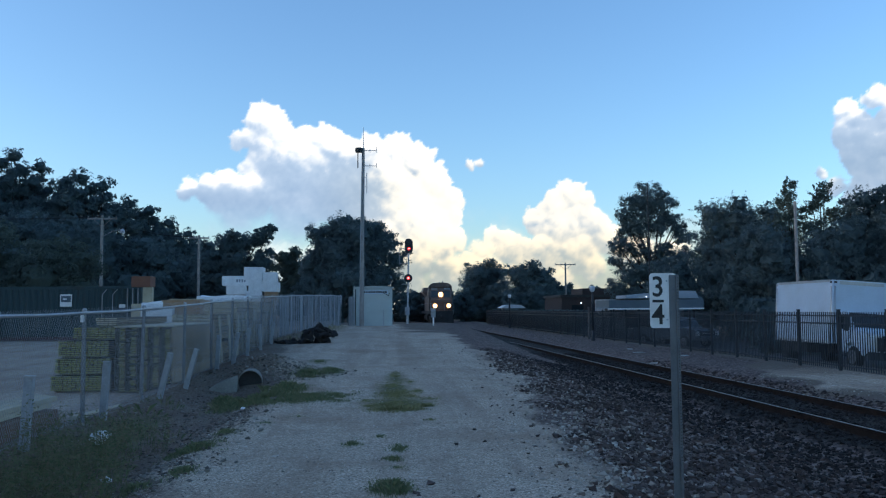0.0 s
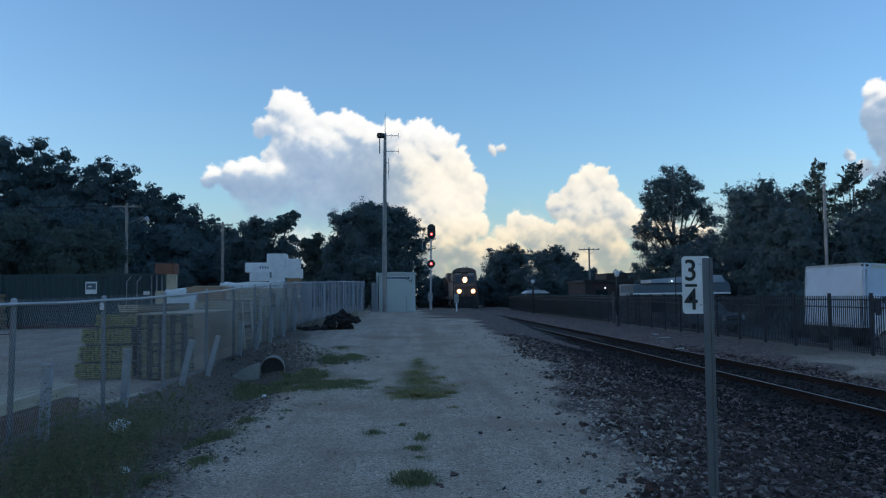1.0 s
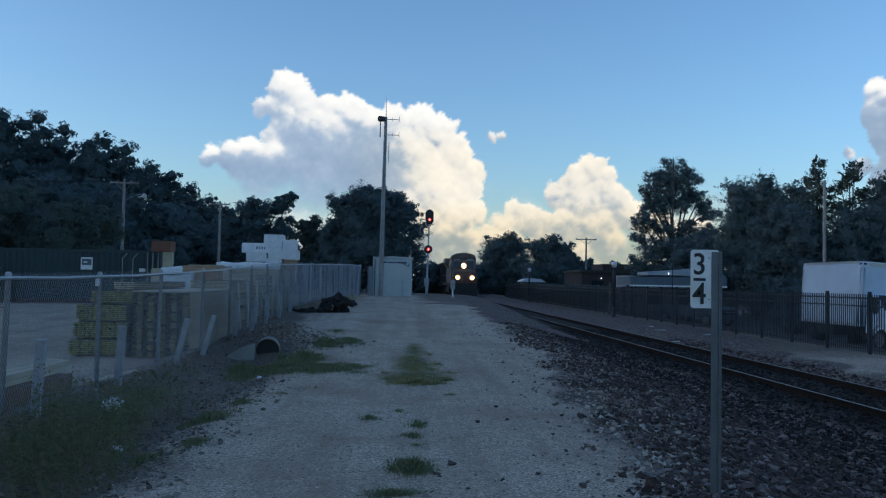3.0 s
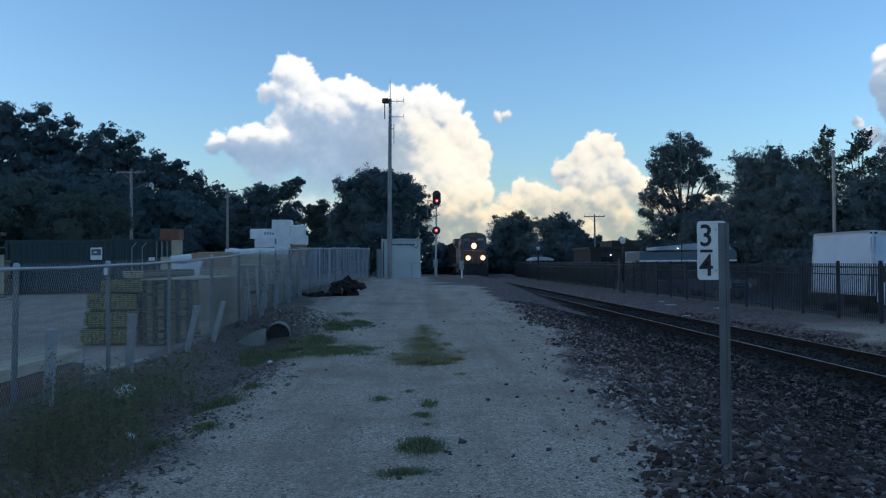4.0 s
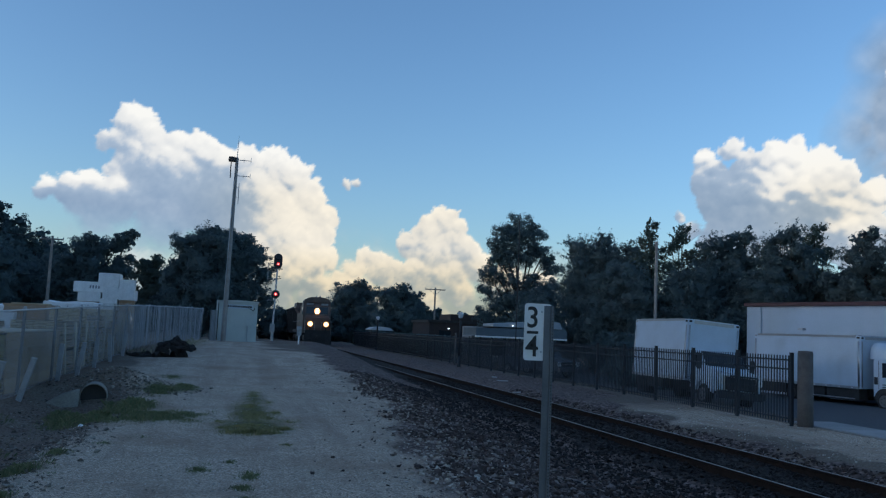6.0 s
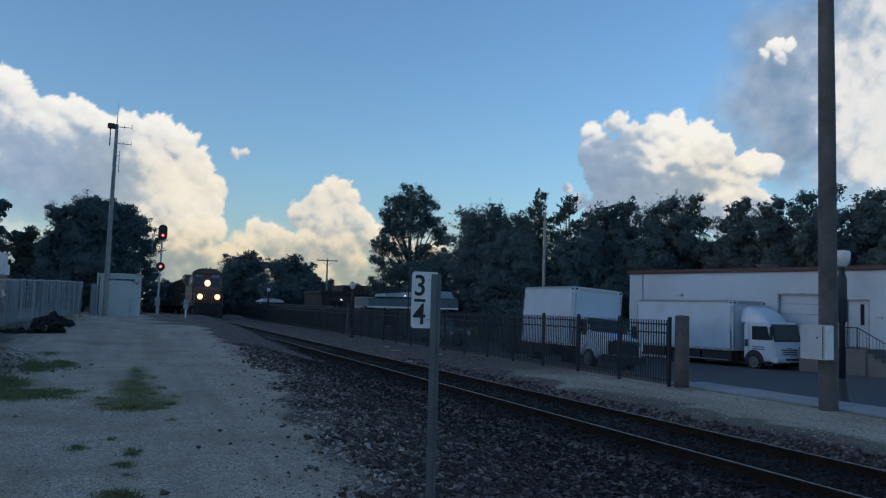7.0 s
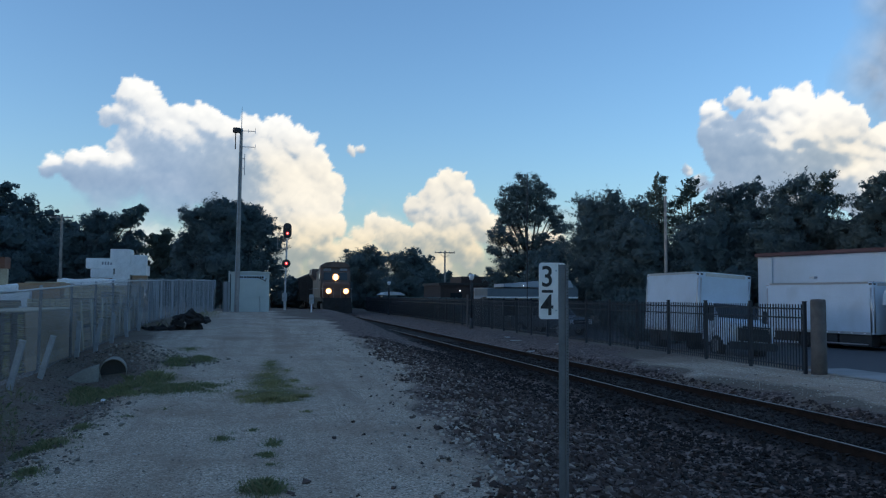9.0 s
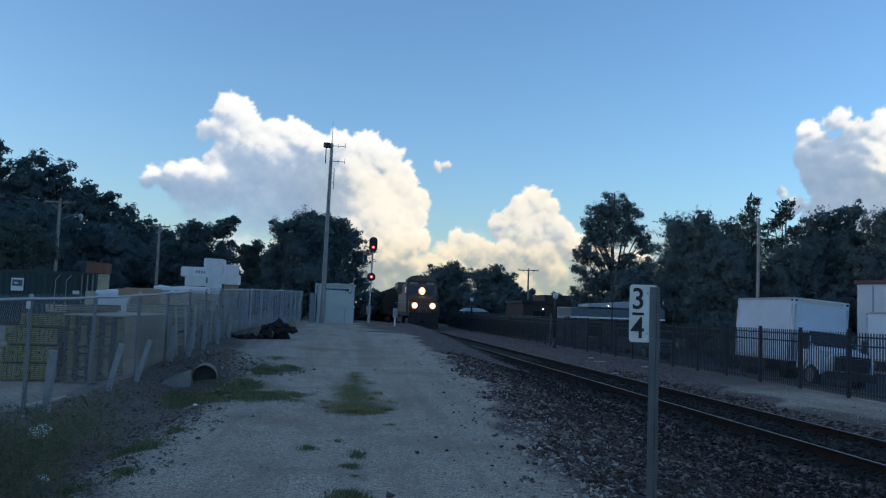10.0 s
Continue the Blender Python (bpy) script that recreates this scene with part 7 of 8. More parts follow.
def canopy_building():
    t = thing("station_building", pose(14.5, 52.0, -0.4), "low station building with a blue-grey canopy roof", "building")
    part("wall", B((0.6, 6.0, 3.0, 5.6, -0.2, 2.6)), GALV_OLD, t, "pale grey wall")
    part("canopy", prism([(0.0, 1.98), (0.05, 2.05), (0.05, 2.5), (6.2, 2.55), (6.2, 1.98)], 0.0, 3.2, "y", 0.02), SLATE_ROOF, t, "blue-grey canopy fascia")
    part("fascia_strip", B((-0.02, 6.2, -0.03, 0.0, 1.90, 2.0)), WHITE_PAINT, t, "white eave strip")
    part("upper_roof", prism([(1.4, 2.62), (1.4, 2.82), (4.6, 3.08), (6.0, 3.08), (6.2, 2.62)], 0.8, 3.2, "y", 0.02), PALE_ROOF, t, "pale grey sloping roof")
    part("end_roof", prism([(5.0, 3.12), (5.8, 3.12), (6.5, 2.56), (5.0, 2.56)], 0.9, 5.0, "y"), SLATE_ROOF, t, "grey hipped roof end")
    for k in range(4):
        part("post", B((0.15 + 1.8 * k, 0.27 + 1.8 * k, 0.15, 0.27, -0.2, 1.98)), BLACK_IRON, t)
    for x in (2.0, 4.0):
        w = part("window", B((x, x + 0.9, 2.95, 3.02, 0.7, 1.8)), GLASS, t)
        part("frame", B((x - 0.06, x, 2.93, 3.03, 0.64, 1.86), (x + 0.9, x + 0.96, 2.93, 3.03, 0.64, 1.86), (x, x + 0.9, 2.93, 3.03, 1.8, 1.86), (x, x + 0.9, 2.93, 3.03, 0.64, 0.7)), WHITE_PAINT, w)
    part("wall_light", lathe([(0.015, 0), (0.03, 0.02), (0.03, 0.04), (0.01, 0.05)], 10, (2.7, 0.7, 2.70)), LAMP_GLOW, t, "small white lit lamp")
    b = thing("brick_building", pose(21.4, 97.0, -0.3), "low dark brick building with a grey flat roof", "building")
    part("wall", B((0, 14, 0, 10, -0.3, 3.2)), BRICK, b, "dark brick wall")
    part("roof", B((-0.2, 14.2, -0.2, 10.2, 3.2, 3.5), bevel=0.05), DARK_STEEL, b, "dark flat roof edge")
    part("roof_block", B((3.0, 9.5, 2.0, 8.0, 3.5, 4.3), bevel=0.05), BRICK, b, "brown raised roof block")
    for k in range(5):
        w = part("window", B((1.2 + 2.6 * k, 2.6 + 2.6 * k, -0.04, 0.05, 0.9, 2.3)), GLASS, b)
        part("sill", B((1.1 + 2.6 * k, 2.7 + 2.6 * k, -0.1, -0.03, 0.82, 0.9)), CONCRETE, w)
    part("wall_light", lathe([(0.03, 0), (0.06, 0.03), (0.06, 0.08), (0.02, 0.10)], 10, (2.3, -0.2, 2.5)), LAMP_GLOW, b, "small white lit lamp")
    s = thing("shelter", pose(14.2, 88.0, -0.3), "small platform shelter with a pale arched roof", "shelter")
    part("roof", prism([(-1.25, 2.05), (-0.8, 2.28), (0, 2.36), (0.8, 2.28), (1.25, 2.05), (1.25, 1.98), (-1.25, 1.98)], -0.6, 2.6, "y"), CABINET, s, "pale arched roof")
    for x in (-1.05, 1.0):
        for y in (-0.3, 2.2):
            part("post", B((x, x + 0.1, y, y + 0.1, -0.1, 2.0)), BLACK_IRON, s)
    part("back_panel", B((0.95, 1.35, -0.2, 2.3, -0.1, 1.9)), BRICK, s)
    p = thing("post", pose(14.0, 49.5, -0.4), "thin grey post beside the lamp", "post")
    part("shaft", C(((-1.4, 0, -0.2), (-1.4, 0, 2.1), 0.06, 0.06), n=8), POLE_WOOD, p)


canopy_building()


def shrubs():
    rng = np.random.default_rng(77)
    for k, (x, y, h, r) in enumerate(((21.5, 40.5, 1.5, 1.3), (23.5, 41.5, 1.8, 1.4), (20.4, 42.5, 1.4, 1.0), (25.5, 44, 2.4, 1.6), (22, 46, 3.2, 2.0))):
        t = thing("shrub", pose(x, y, -0.78), "dark leafy shrub behind the parking lot fence", "shrub", "shrubs behind the lot")
        bm, q, f = tree_parts(h, crown_lobes(h, r, 300 + k, 0.0, 7), 2200, 0.10, 0.05, 300 + k)
        part("stem", bm, BARK, t)
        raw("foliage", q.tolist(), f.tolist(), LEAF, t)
    t = thing("hedge", pose(14.1, 58, -0.4), "dark hedge behind the iron fence", "hedge")
    n = 14000
    c = np.stack([rng.normal(0, 0.3, n), 44 * rng.random(n), 1.85 * rng.random(n) ** 0.7], -1)
    u, v = rng.normal(size=(n, 3)), rng.normal(size=(n, 3))
    u, v = u / np.linalg.norm(u, axis=1)[:, None] * 0.13, v / np.linalg.norm(v, axis=1)[:, None] * 0.09
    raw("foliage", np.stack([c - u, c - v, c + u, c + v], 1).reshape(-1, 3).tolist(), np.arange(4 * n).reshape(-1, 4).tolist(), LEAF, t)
    part("stem", C(*[((0, y, -0.1), (0.1, y + 0.1, 1.3), 0.04, 0.02) for y in np.linspace(1, 39, 20)], n=5), BARK, t)


shrubs()


# ---- lumber yard ----
BOARD_ENDS = island("lumber_ends", [(0.22, 0.22, 0.06), (0.36, 0.345, 0.11), (0.28, 0.275, 0.08), (0.42, 0.39, 0.15), (0.14, 0.145, 0.05)], 0.85)
BOARD_ENDS_OLD = island("weathered_lumber_ends", [(0.13, 0.13, 0.045), (0.25, 0.24, 0.08), (0.17, 0.17, 0.058), (0.31, 0.29, 0.115), (0.08, 0.084, 0.034)], 0.85)
BOARD_PALE = island("pale_boards", [(0.46, 0.38, 0.25), (0.60, 0.51, 0.36), (0.54, 0.45, 0.31), (0.68, 0.58, 0.42)], 0.85)
BOARD_SIDE = island("weathered_board_sides", [(0.19, 0.135, 0.08), (0.30, 0.225, 0.14), (0.40, 0.30, 0.19), (0.25, 0.185, 0.115), (0.12, 0.088, 0.055)], 0.85)
# near-black tone, painted shade for the gaps in the bundles
GAP_SHADE = surface("painted_gap_shade", (0.02, 0.018, 0.011), (0.045, 0.04, 0.022), 0.8, 3, 14, 0.4)


def bundle(m, width, height, length, bw, bh, material, label, seed, gap=0.004, slots=None, fill=None):
    """Boards stacked in rows, end on to the local -y."""
    t = thing("lumber_bundle", m, label, "lumber", "stacked lumber bundles")
    rng = np.random.default_rng(seed)
    nx, nz = int(width / bw + 1e-6), int(height / bh + 1e-6)
    verts, faces = [], []
    for i in range(nx):
        for j in range(nz):
            if slots and i % slots == 0:
                continue
            x0, z0 = i * bw + gap, 0.045 + j * bh + gap
            x1, z1 = x0 + bw - 2 * gap, z0 + bh - 2 * gap
            if slots and rng.random() < 0.06:
                continue
            y0, y1 = rng.normal() * (0.045 if slots else 0.025), length + rng.normal() * 0.03
            k = len(verts)
            verts += [(x, y, z) for y in (y0, y1) for x, z in ((x0, z0), (x1, z0), (x1, z1), (x0, z1))]
            faces += [(k, k + 1, k + 2, k + 3), (k + 7, k + 6, k + 5, k + 4), (k, k + 4, k + 5, k + 1), (k + 1, k + 5, k + 6, k + 2), (k + 2, k + 6, k + 7, k + 3), (k + 3, k + 7, k + 4, k)]
    layer = tagged(raw("board_layer", verts, faces, material, t), kind="stuff")
    layer.data.materials.append(BOARD_SIDE)
    for k, p in enumerate(layer.data.polygons):
        p.material_index = 0 if k % 6 < 2 else 1
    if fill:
        # recessed dark block stands for the shade between the boards
        part("inner_layer", B((0.012, nx * bw - 0.012, 0.07, length - 0.05, 0.055, 0.04 + nz * bh)), fill, t, "dark filler painted as the shade between boards")
    for y in np.linspace(0.3, length - 0.3, 4):
        part("bearer", B((0, nx * bw, y - 0.045, y + 0.045, 0.0, 0.045)), LUMBER_DARK, t)
    for y in (length * 0.2, length * 0.75):
        part("strap", B((-0.003, 0, y, y + 0.03, 0.045, 0.045 + nz * bh), (nx * bw, nx * bw + 0.003, y, y + 0.03, 0.045, 0.045 + nz * bh), (0, nx * bw, y, y + 0.03, 0.045 + nz * bh, 0.048 + nz * bh)), BLACK_PAINT, t)
    return t


BROWN_BOARD = surface("rusty_brown_board", (0.11, 0.065, 0.04), (0.19, 0.115, 0.072), 0.85, 1.5, 16, 0.3, vary=0.2)
TAN_PANEL = surface("weathered_tan_board", (0.23, 0.165, 0.10), (0.33, 0.245, 0.155), 0.85, 0.9, 24, 0.2, vary=0.22, stain=(0.16, 0.115, 0.07))
PALE_TIMBER = surface("fresh_pale_timber", (0.34, 0.30, 0.21), (0.50, 0.44, 0.32), 0.85, 2, 20, 0.25, vary=0.15)


def lumber_yard():
    g = -0.2
    k = 0
    for j, x in enumerate((-7.26, -7.15, -7.08)):
        bundle(pose(x, 19.1 - 0.05 * j, g + j * 0.385), 1.30 - 0.09 * j, 0.335, 4.7, 0.092, 0.041, BOARD_ENDS, "banded bundle of yellow-green treated boards", 401 + j, 0.0075, None, GAP_SHADE)
    bundle(pose(-6.80, 19.12, g + 3 * 0.385), 0.94, 0.25, 4.6, 0.092, 0.041, BOARD_ENDS, "banded bundle of yellow-green treated boards", 420, 0.0075, None, GAP_SHADE)
    bundle(pose(-6.32, 19.15, g + 3 * 0.385 + 0.295), 0.47, 0.165, 4.6, 0.092, 0.041, BOARD_PALE, "small bundle of pale boards on top of the stack", 422, 0.007, None, GAP_SHADE)
    near = bundle(pose(-5.80, 18.75, g), 1.22, 1.40, 5.1, 0.122, 0.041, BOARD_ENDS_OLD, "tall bundle of weathered boards with dark filled gaps", 421, 0.0075, 2, GAP_SHADE)
    for j in range(9):
        part("side_board", B((1.224, 1.240 + 0.004 * (j * 5 % 3), 0.02 + 0.05 * (j * 7 % 4), 5.1, 0.03 + 0.157 * j, 0.03 + 0.157 * j + 0.151), bevel=0.004), TAN_PANEL, near, "smooth tan outer board")
    for j, x in enumerate((0.03, 0.33, 0.63, 0.93)):
        part("top_board", B((x, x + 0.28, 0.05 * (j % 2) - 0.1, 5.0, 1.445, 1.475), bevel=0.004), PALE_TIMBER, near, "pale board lying on top")
    for y, top, L in ((24.3, 1.50, 4.9), (29.6, 1.72, 4.7), (34.8, 1.98, 4.6)):
        zz = g + 0.25 * max(0, y - 22) / 15
        tiers = 4
        h = (top - zz) / tiers - 0.045
        for x in ((-5.95,) if y < 30 else (-7.25, -5.95)):
            for j in range(tiers):
                k += 1
                bundle(pose(x + 0.07 * ((k * 7) % 5 - 2), y + 0.15 * ((k * 5) % 4), zz + j * (h + 0.045), 0, 0, 1.3 * ((k * 11) % 5 - 2)), 1.2, h, L, 0.14, h / int(h / 0.041), BOARD_PALE, "banded bundle of pale sawn boards", 430 + k, 0.005, None, GAP_SHADE)
    # odd boards leaning on the stacks
    rng = random.Random(21)
    lean_board = None
    for n in range(11):
        y = 24.2 + 1.25 * n + rng.uniform(-0.3, 0.3)
        m = pose(-4.62, y, gz(-4.62, y) - 0.05, rng.uniform(-14, 14), rng.uniform(-5.0, -2.0), rng.uniform(-10, 10))
        if lean_board is None:
            lean_board = thing("leaning_board", m, "weathered pale board leaning against the lumber stack", "board", "boards leaning on the stacks")
            part("plank", B((-0.02, 0.02, -0.09, 0.09, 0, 1.45), bevel=0.006), LUMBER, lean_board)
        else:
            copy_thing(lean_board, m)
    # long timbers lying inside the fence
    t = thing("timber_stack", pose(-4.85, 8.0, 0.19), "low pile of long pale timbers inside the fence", "lumber")
    for i in range(3):
        for j in range(2):
            b = part("timber", B((-0.45 + 0.17 * i, -0.30 + 0.17 * i, 0.05 * i + 0.1 * j, 4.9 + 0.2 * j - 0.15 * i, 0.005 + 0.075 * j, 0.075 + 0.075 * j), bevel=0.008), PALE_TIMBER, t)
    t = thing("brown_stack", pose(-4.66, 5.2, -0.46), "rusty brown boards stacked under the timbers", "lumber")
    for j in range(3):
        part("board", B((-0.62, 0.02 - 0.01 * j, 0.1 * j, 7.5 - 0.12 * j, 0.215 * j, 0.215 * j + 0.21), bevel=0.008), BROWN_BOARD, t)
    t = thing("timber_sill", pose(-4.56, 12.8, -0.06, -1.9), "long pale board lying under the fence", "lumber")
    part("board", B((-0.08, 0.08, 0, 6.2, 0, 0.09), bevel=0.01), LUMBER, t)
    # stacks beside the container's far end
    for j in range(2):
        bundle(pose(-20.25, 40.0 + 0.08 * j, 0.17 + j * 0.40), 1.2, 0.35, 4.0, 0.14, 0.041, BOARD_PALE, "banded bundle of pale boards in the yard", 480 + j, 0.006, None, GAP_SHADE)
    t = thing("panel_stack", pose(-20.9, 40.05, 0.985), "tan stack of panels on the pale boards", "lumber")
    for j in range(6):
        part("panel", B((0.03 * (j % 2), 1.86 + 0.03 * (j * 3 % 4), 0.03 * (j * 5 % 3), 1.4, 0.15 * j, 0.15 * j + 0.142), bevel=0.006), TAN_PANEL, t)
    t = thing("upright_panel", pose(-18.9, 40.0, 0.15), "pale board standing upright beside the stack", "board")
    part("plank", B((0, 0.27, 0, 0.05, 0, 1.95), bevel=0.008), PALE_TIMBER, t)
    t = thing("scrap_pile", pose(-18.0, 36.3, 0.06), "low pile of brown and orange scrap boards on the yard's gravel", "scrap pile")
    scrap = random.Random(33)
    for n in range(26):
        level = n // 7
        a, L = math.radians(scrap.uniform(-35, 35)), scrap.uniform(0.9, 2.0) * (1 - 0.13 * level)
        bm = B((-L / 2, L / 2, -0.07, 0.07, 0, 0.05), bevel=0.006)
        bm.transform(pose(scrap.uniform(-1.0, 0.9) * (1 - 0.2 * level), scrap.uniform(-0.6, 0.6), 0.02 + 0.1 * level + scrap.uniform(0, 0.03), scrap.uniform(-8, 8), scrap.uniform(-6, 6), math.degrees(a)))
        part("scrap_board", bm, (BROWN_BOARD, TAN_PANEL, ORANGE_BOX)[scrap.randrange(3)], t)
    # open shed and railing behind
    t = thing("yard_shed", pose(-21.55, 46.5, 0.2, 0, 0, 27), "dark green yard shed with a brown roof edge", "shed")
    part("wall", B((-10.1, -0.3, 0.3, 5.7, -0.1, 3.05)), GREEN_STEEL, t, "dark green wall")
    part("roof", B((-10.45, 0, 0, 6, 3.05, 3.16), bevel=0.01), DARK_STEEL, t)
    part("fascia", B((-10.47, 0.02, -0.05, -0.004, 3.02, 3.2), bevel=0.006), BROWN_BOARD, t, "weathered brown roof edge board")
    part("door", B((-4.9, -1.8, 0.26, 0.297, -0.05, 2.5), bevel=0.006), DARK_STEEL, t)
    t = thing("yard_railing", pose(-25.0, 43.0, 0.2), "thin pale steel railing beside the container", "railing")
    part("top_rail", C(((0, 0, 2.35), (5.3, 0, 2.3), 0.022, 0.022), n=8), GALV, t)
    for x in (0.3, 2.3, 4.2):
        part("post", C(((x, 0, -0.1), (x, 0, 2.33), 0.025, 0.025), n=8), GALV, t)


lumber_yard()


def container(length, m):
    t = thing("shipping_container", m, "dark green steel container standing in the lumber yard", "container")
    body = part("body", B((0, length, 0.04, 2.4, 0.12, 2.55)), GREEN_STEEL, t, "dark green walls")
    rib = mesh_of(prism([(0, 0.04), (0.04, 0), (0.16, 0), (0.2, 0.04)], 0.15, 2.45, "z"), "wall_rib", GREEN_STEEL)
    k = 0
    while 0.3 + 0.28 * k < length - 0.3:
        piece("wall_rib", rib, body, pose(0.2 + 0.28 * k, 0.0, 0))
        k += 1
    part("top_beam", B((0, length, -0.01, 0.1, 2.45, 2.6), bevel=0.01), GREEN_STEEL, t)
    part("bottom_beam", B((0, length, -0.01, 0.1, 0.0, 0.16), bevel=0.01), ROOF_RED, t, "dull red bottom beam")
    for x in (0, length - 0.14):
        part("corner_post", B((x, x + 0.14, -0.03, 0.11, 0, 2.62), bevel=0.01), GREEN_STEEL, t)
    return t


PRINT_GREY = surface("faded_blue_print", (0.16, 0.18, 0.22), (0.24, 0.26, 0.30), 0.6, 8, 6, 0.02)


def yard_things():
    c = container(7.9, pose(-19.5, 42.0, 0.23))
    s = part("notice", B((4.1, 4.66, -0.04, -0.02, 1.62, 2.22), bevel=0.005), WHITE_PAINT, c, "white and blue notice board")
    part("notice_band", B((4.15, 4.61, -0.046, -0.041, 1.84, 2.14)), SLATE_ROOF, s)
    part("notice_mark", B((4.24, 4.42, -0.05, -0.0465, 1.95, 2.02)), WHITE_PAINT, s)
    part("label_plate", B((6.9, 7.2, -0.04, -0.02, 1.55, 1.72)), WHITE_PAINT, c)
    for x in (6.1, 6.6):
        part("rod", C(((x, -0.06, 1.0), (x, -0.06, 2.2), 0.02, 0.02), ((x, -0.06, 2.2), (x + 0.22, -0.06, 2.45), 0.02, 0.02), n=6), GALV, c)
    for x in (7.3, 7.55, 7.8):
        part("lock_bar", C(((x, -0.05, 0.2), (x, -0.05, 2.5), 0.03, 0.03), n=6), GALV_OLD, c)

    def wrapped(name, x, y, z, w, d, h, mat, label, cat, rz=0.0, group=""):
        t = thing(name, pose(x, y, z, 0, 0, rz), label, cat, group)
        bm = B((-w / 2, w / 2, -d / 2, d / 2, 0.0, h), bevel=0.025)
        if mat is WRAP_WHITE and cat == "pallet load":
            bmesh.ops.subdivide_edges(bm, edges=bm.edges[:], cuts=3, use_grid_fill=True)
            for v in bm.verts:
                sag = 0.16 * noise.noise(v.co * 1.6 + Vector((x, y, z))) + 0.05 * noise.noise(v.co * 6.0)
                v.co += Vector((0.5 * sag, 0.4 * sag, (sag - 0.04) * (v.co.z > 0.1)))
        part("body", bm, mat, t)
        return t

    # carton tower
    base = 0.4
    wrapped("pallet_stack", -7.3, 48.4, base, 2.6, 1.8, 1.55, LUMBER, "stack of brown planks under the cartons", "lumber")
    for x, z, w, h, mat, rz in ((-8.0, 1.95, 0.95, 0.55, CARTON, 3), (-7.9, 2.5, 1.15, 0.5, WRAP_WHITE, -2), (-8.0, 3.0, 1.5, 0.55, WRAP_WHITE, 2), (-6.9, 1.95, 0.9, 0.75, WRAP_WHITE, -4), (-6.85, 2.7, 0.9, 0.6, WRAP_WHITE, 3), (-7.0, 3.3, 1.05, 0.75, WRAP_WHITE, 0), (-6.05, 1.95, 0.75, 0.7, CARTON, 4), (-6.05, 2.65, 0.8, 0.55, WRAP_WHITE, -3), (-6.1, 3.2, 0.75, 0.55, WRAP_WHITE, 2)):
        t = wrapped("carton", x, 48.4, z, w, 1.2, h, mat, "white wrapped carton stacked in the yard" if mat is WRAP_WHITE else "brown carton stacked in the yard", "carton", rz, "stacked cartons")
        if mat is WRAP_WHITE and w > 1.2:
            for i in range(4):
                part("print_mark", B((0.05 + 0.14 * i, 0.13 + 0.14 * i, -0.605, -0.601, 0.2, 0.36)), PRINT_GREY, t)
    # wrapped goods along the yard
    for x, y, z, w, d, h, mat, rz, lab, cat in ((-10.75, 40.2, 0.2, 1.2, 1.5, 1.75, LUMBER, 4, "pile of pale boards beside the container", "lumber"), (-10.75, 40.2, 1.95, 0.42, 0.7, 0.78, LUMBER, 8, "pale upright bundle on the pile", "lumber"), (-10.98, 40.2, 2.73, 0.88, 0.8, 0.5, ORANGE_BOX, -3, "orange-brown crate on top of the pile", "crate"), (-9.9, 38.8, 0.2, 1.3, 1.6, 1.5, WRAP_WHITE, 5, "white wrapped pallet load", "pallet load"), (-10.1, 38.4, 1.68, 0.85, 0.7, 0.36, WRAP_WHITE, 20, "small white wrapped bundle", "pallet load"), (-8.9, 40.0, 0.2, 1.8, 2.0, 1.9, CARTON, -6, "tan wrapped stack of panels", "pallet load"), (-7.6, 42.0, 0.25, 2.2, 2.0, 1.85, WRAP_WHITE, 3, "white wrapped stack of panels", "pallet load"), (-8.0, 44.5, 0.25, 2.4, 2.0, 2.15, WRAP_WHITE, -2, "white wrapped stack of panels", "pallet load"), (-9.6, 43.5, 0.25, 1.6, 2.0, 1.95, LUMBER, 2, "stack of tan boards", "lumber"), (-6.4, 40.0, 0.3, 1.4, 2.0, 1.0, CARTON, 0, "low brown stack of goods", "pallet load")):
        t = wrapped("pallet_load" if cat != "crate" else "crate", x, y, z, w, d, h, mat, lab, cat, rz, "goods in the yard")
        if mat is WRAP_WHITE and h > 1.8:
            for i in range(5):
                xx = -w / 2 + 0.1 + i * w / 5.5
                part("print_mark", prism([(xx, h - 0.42), (xx + w / 9, h - 0.42), (xx + w / 18, h - 0.22)], -d / 2 - 0.006, -d / 2 - 0.002, "y"), PRINT_GREY, t)


yard_things()


# ---- ditch: culvert, litter, heap ----


WING = surface("stained_wing_concrete", (0.17, 0.158, 0.132), (0.30, 0.28, 0.235), 0.9, 2.0, 16, 0.4, stain=(0.075, 0.068, 0.054))


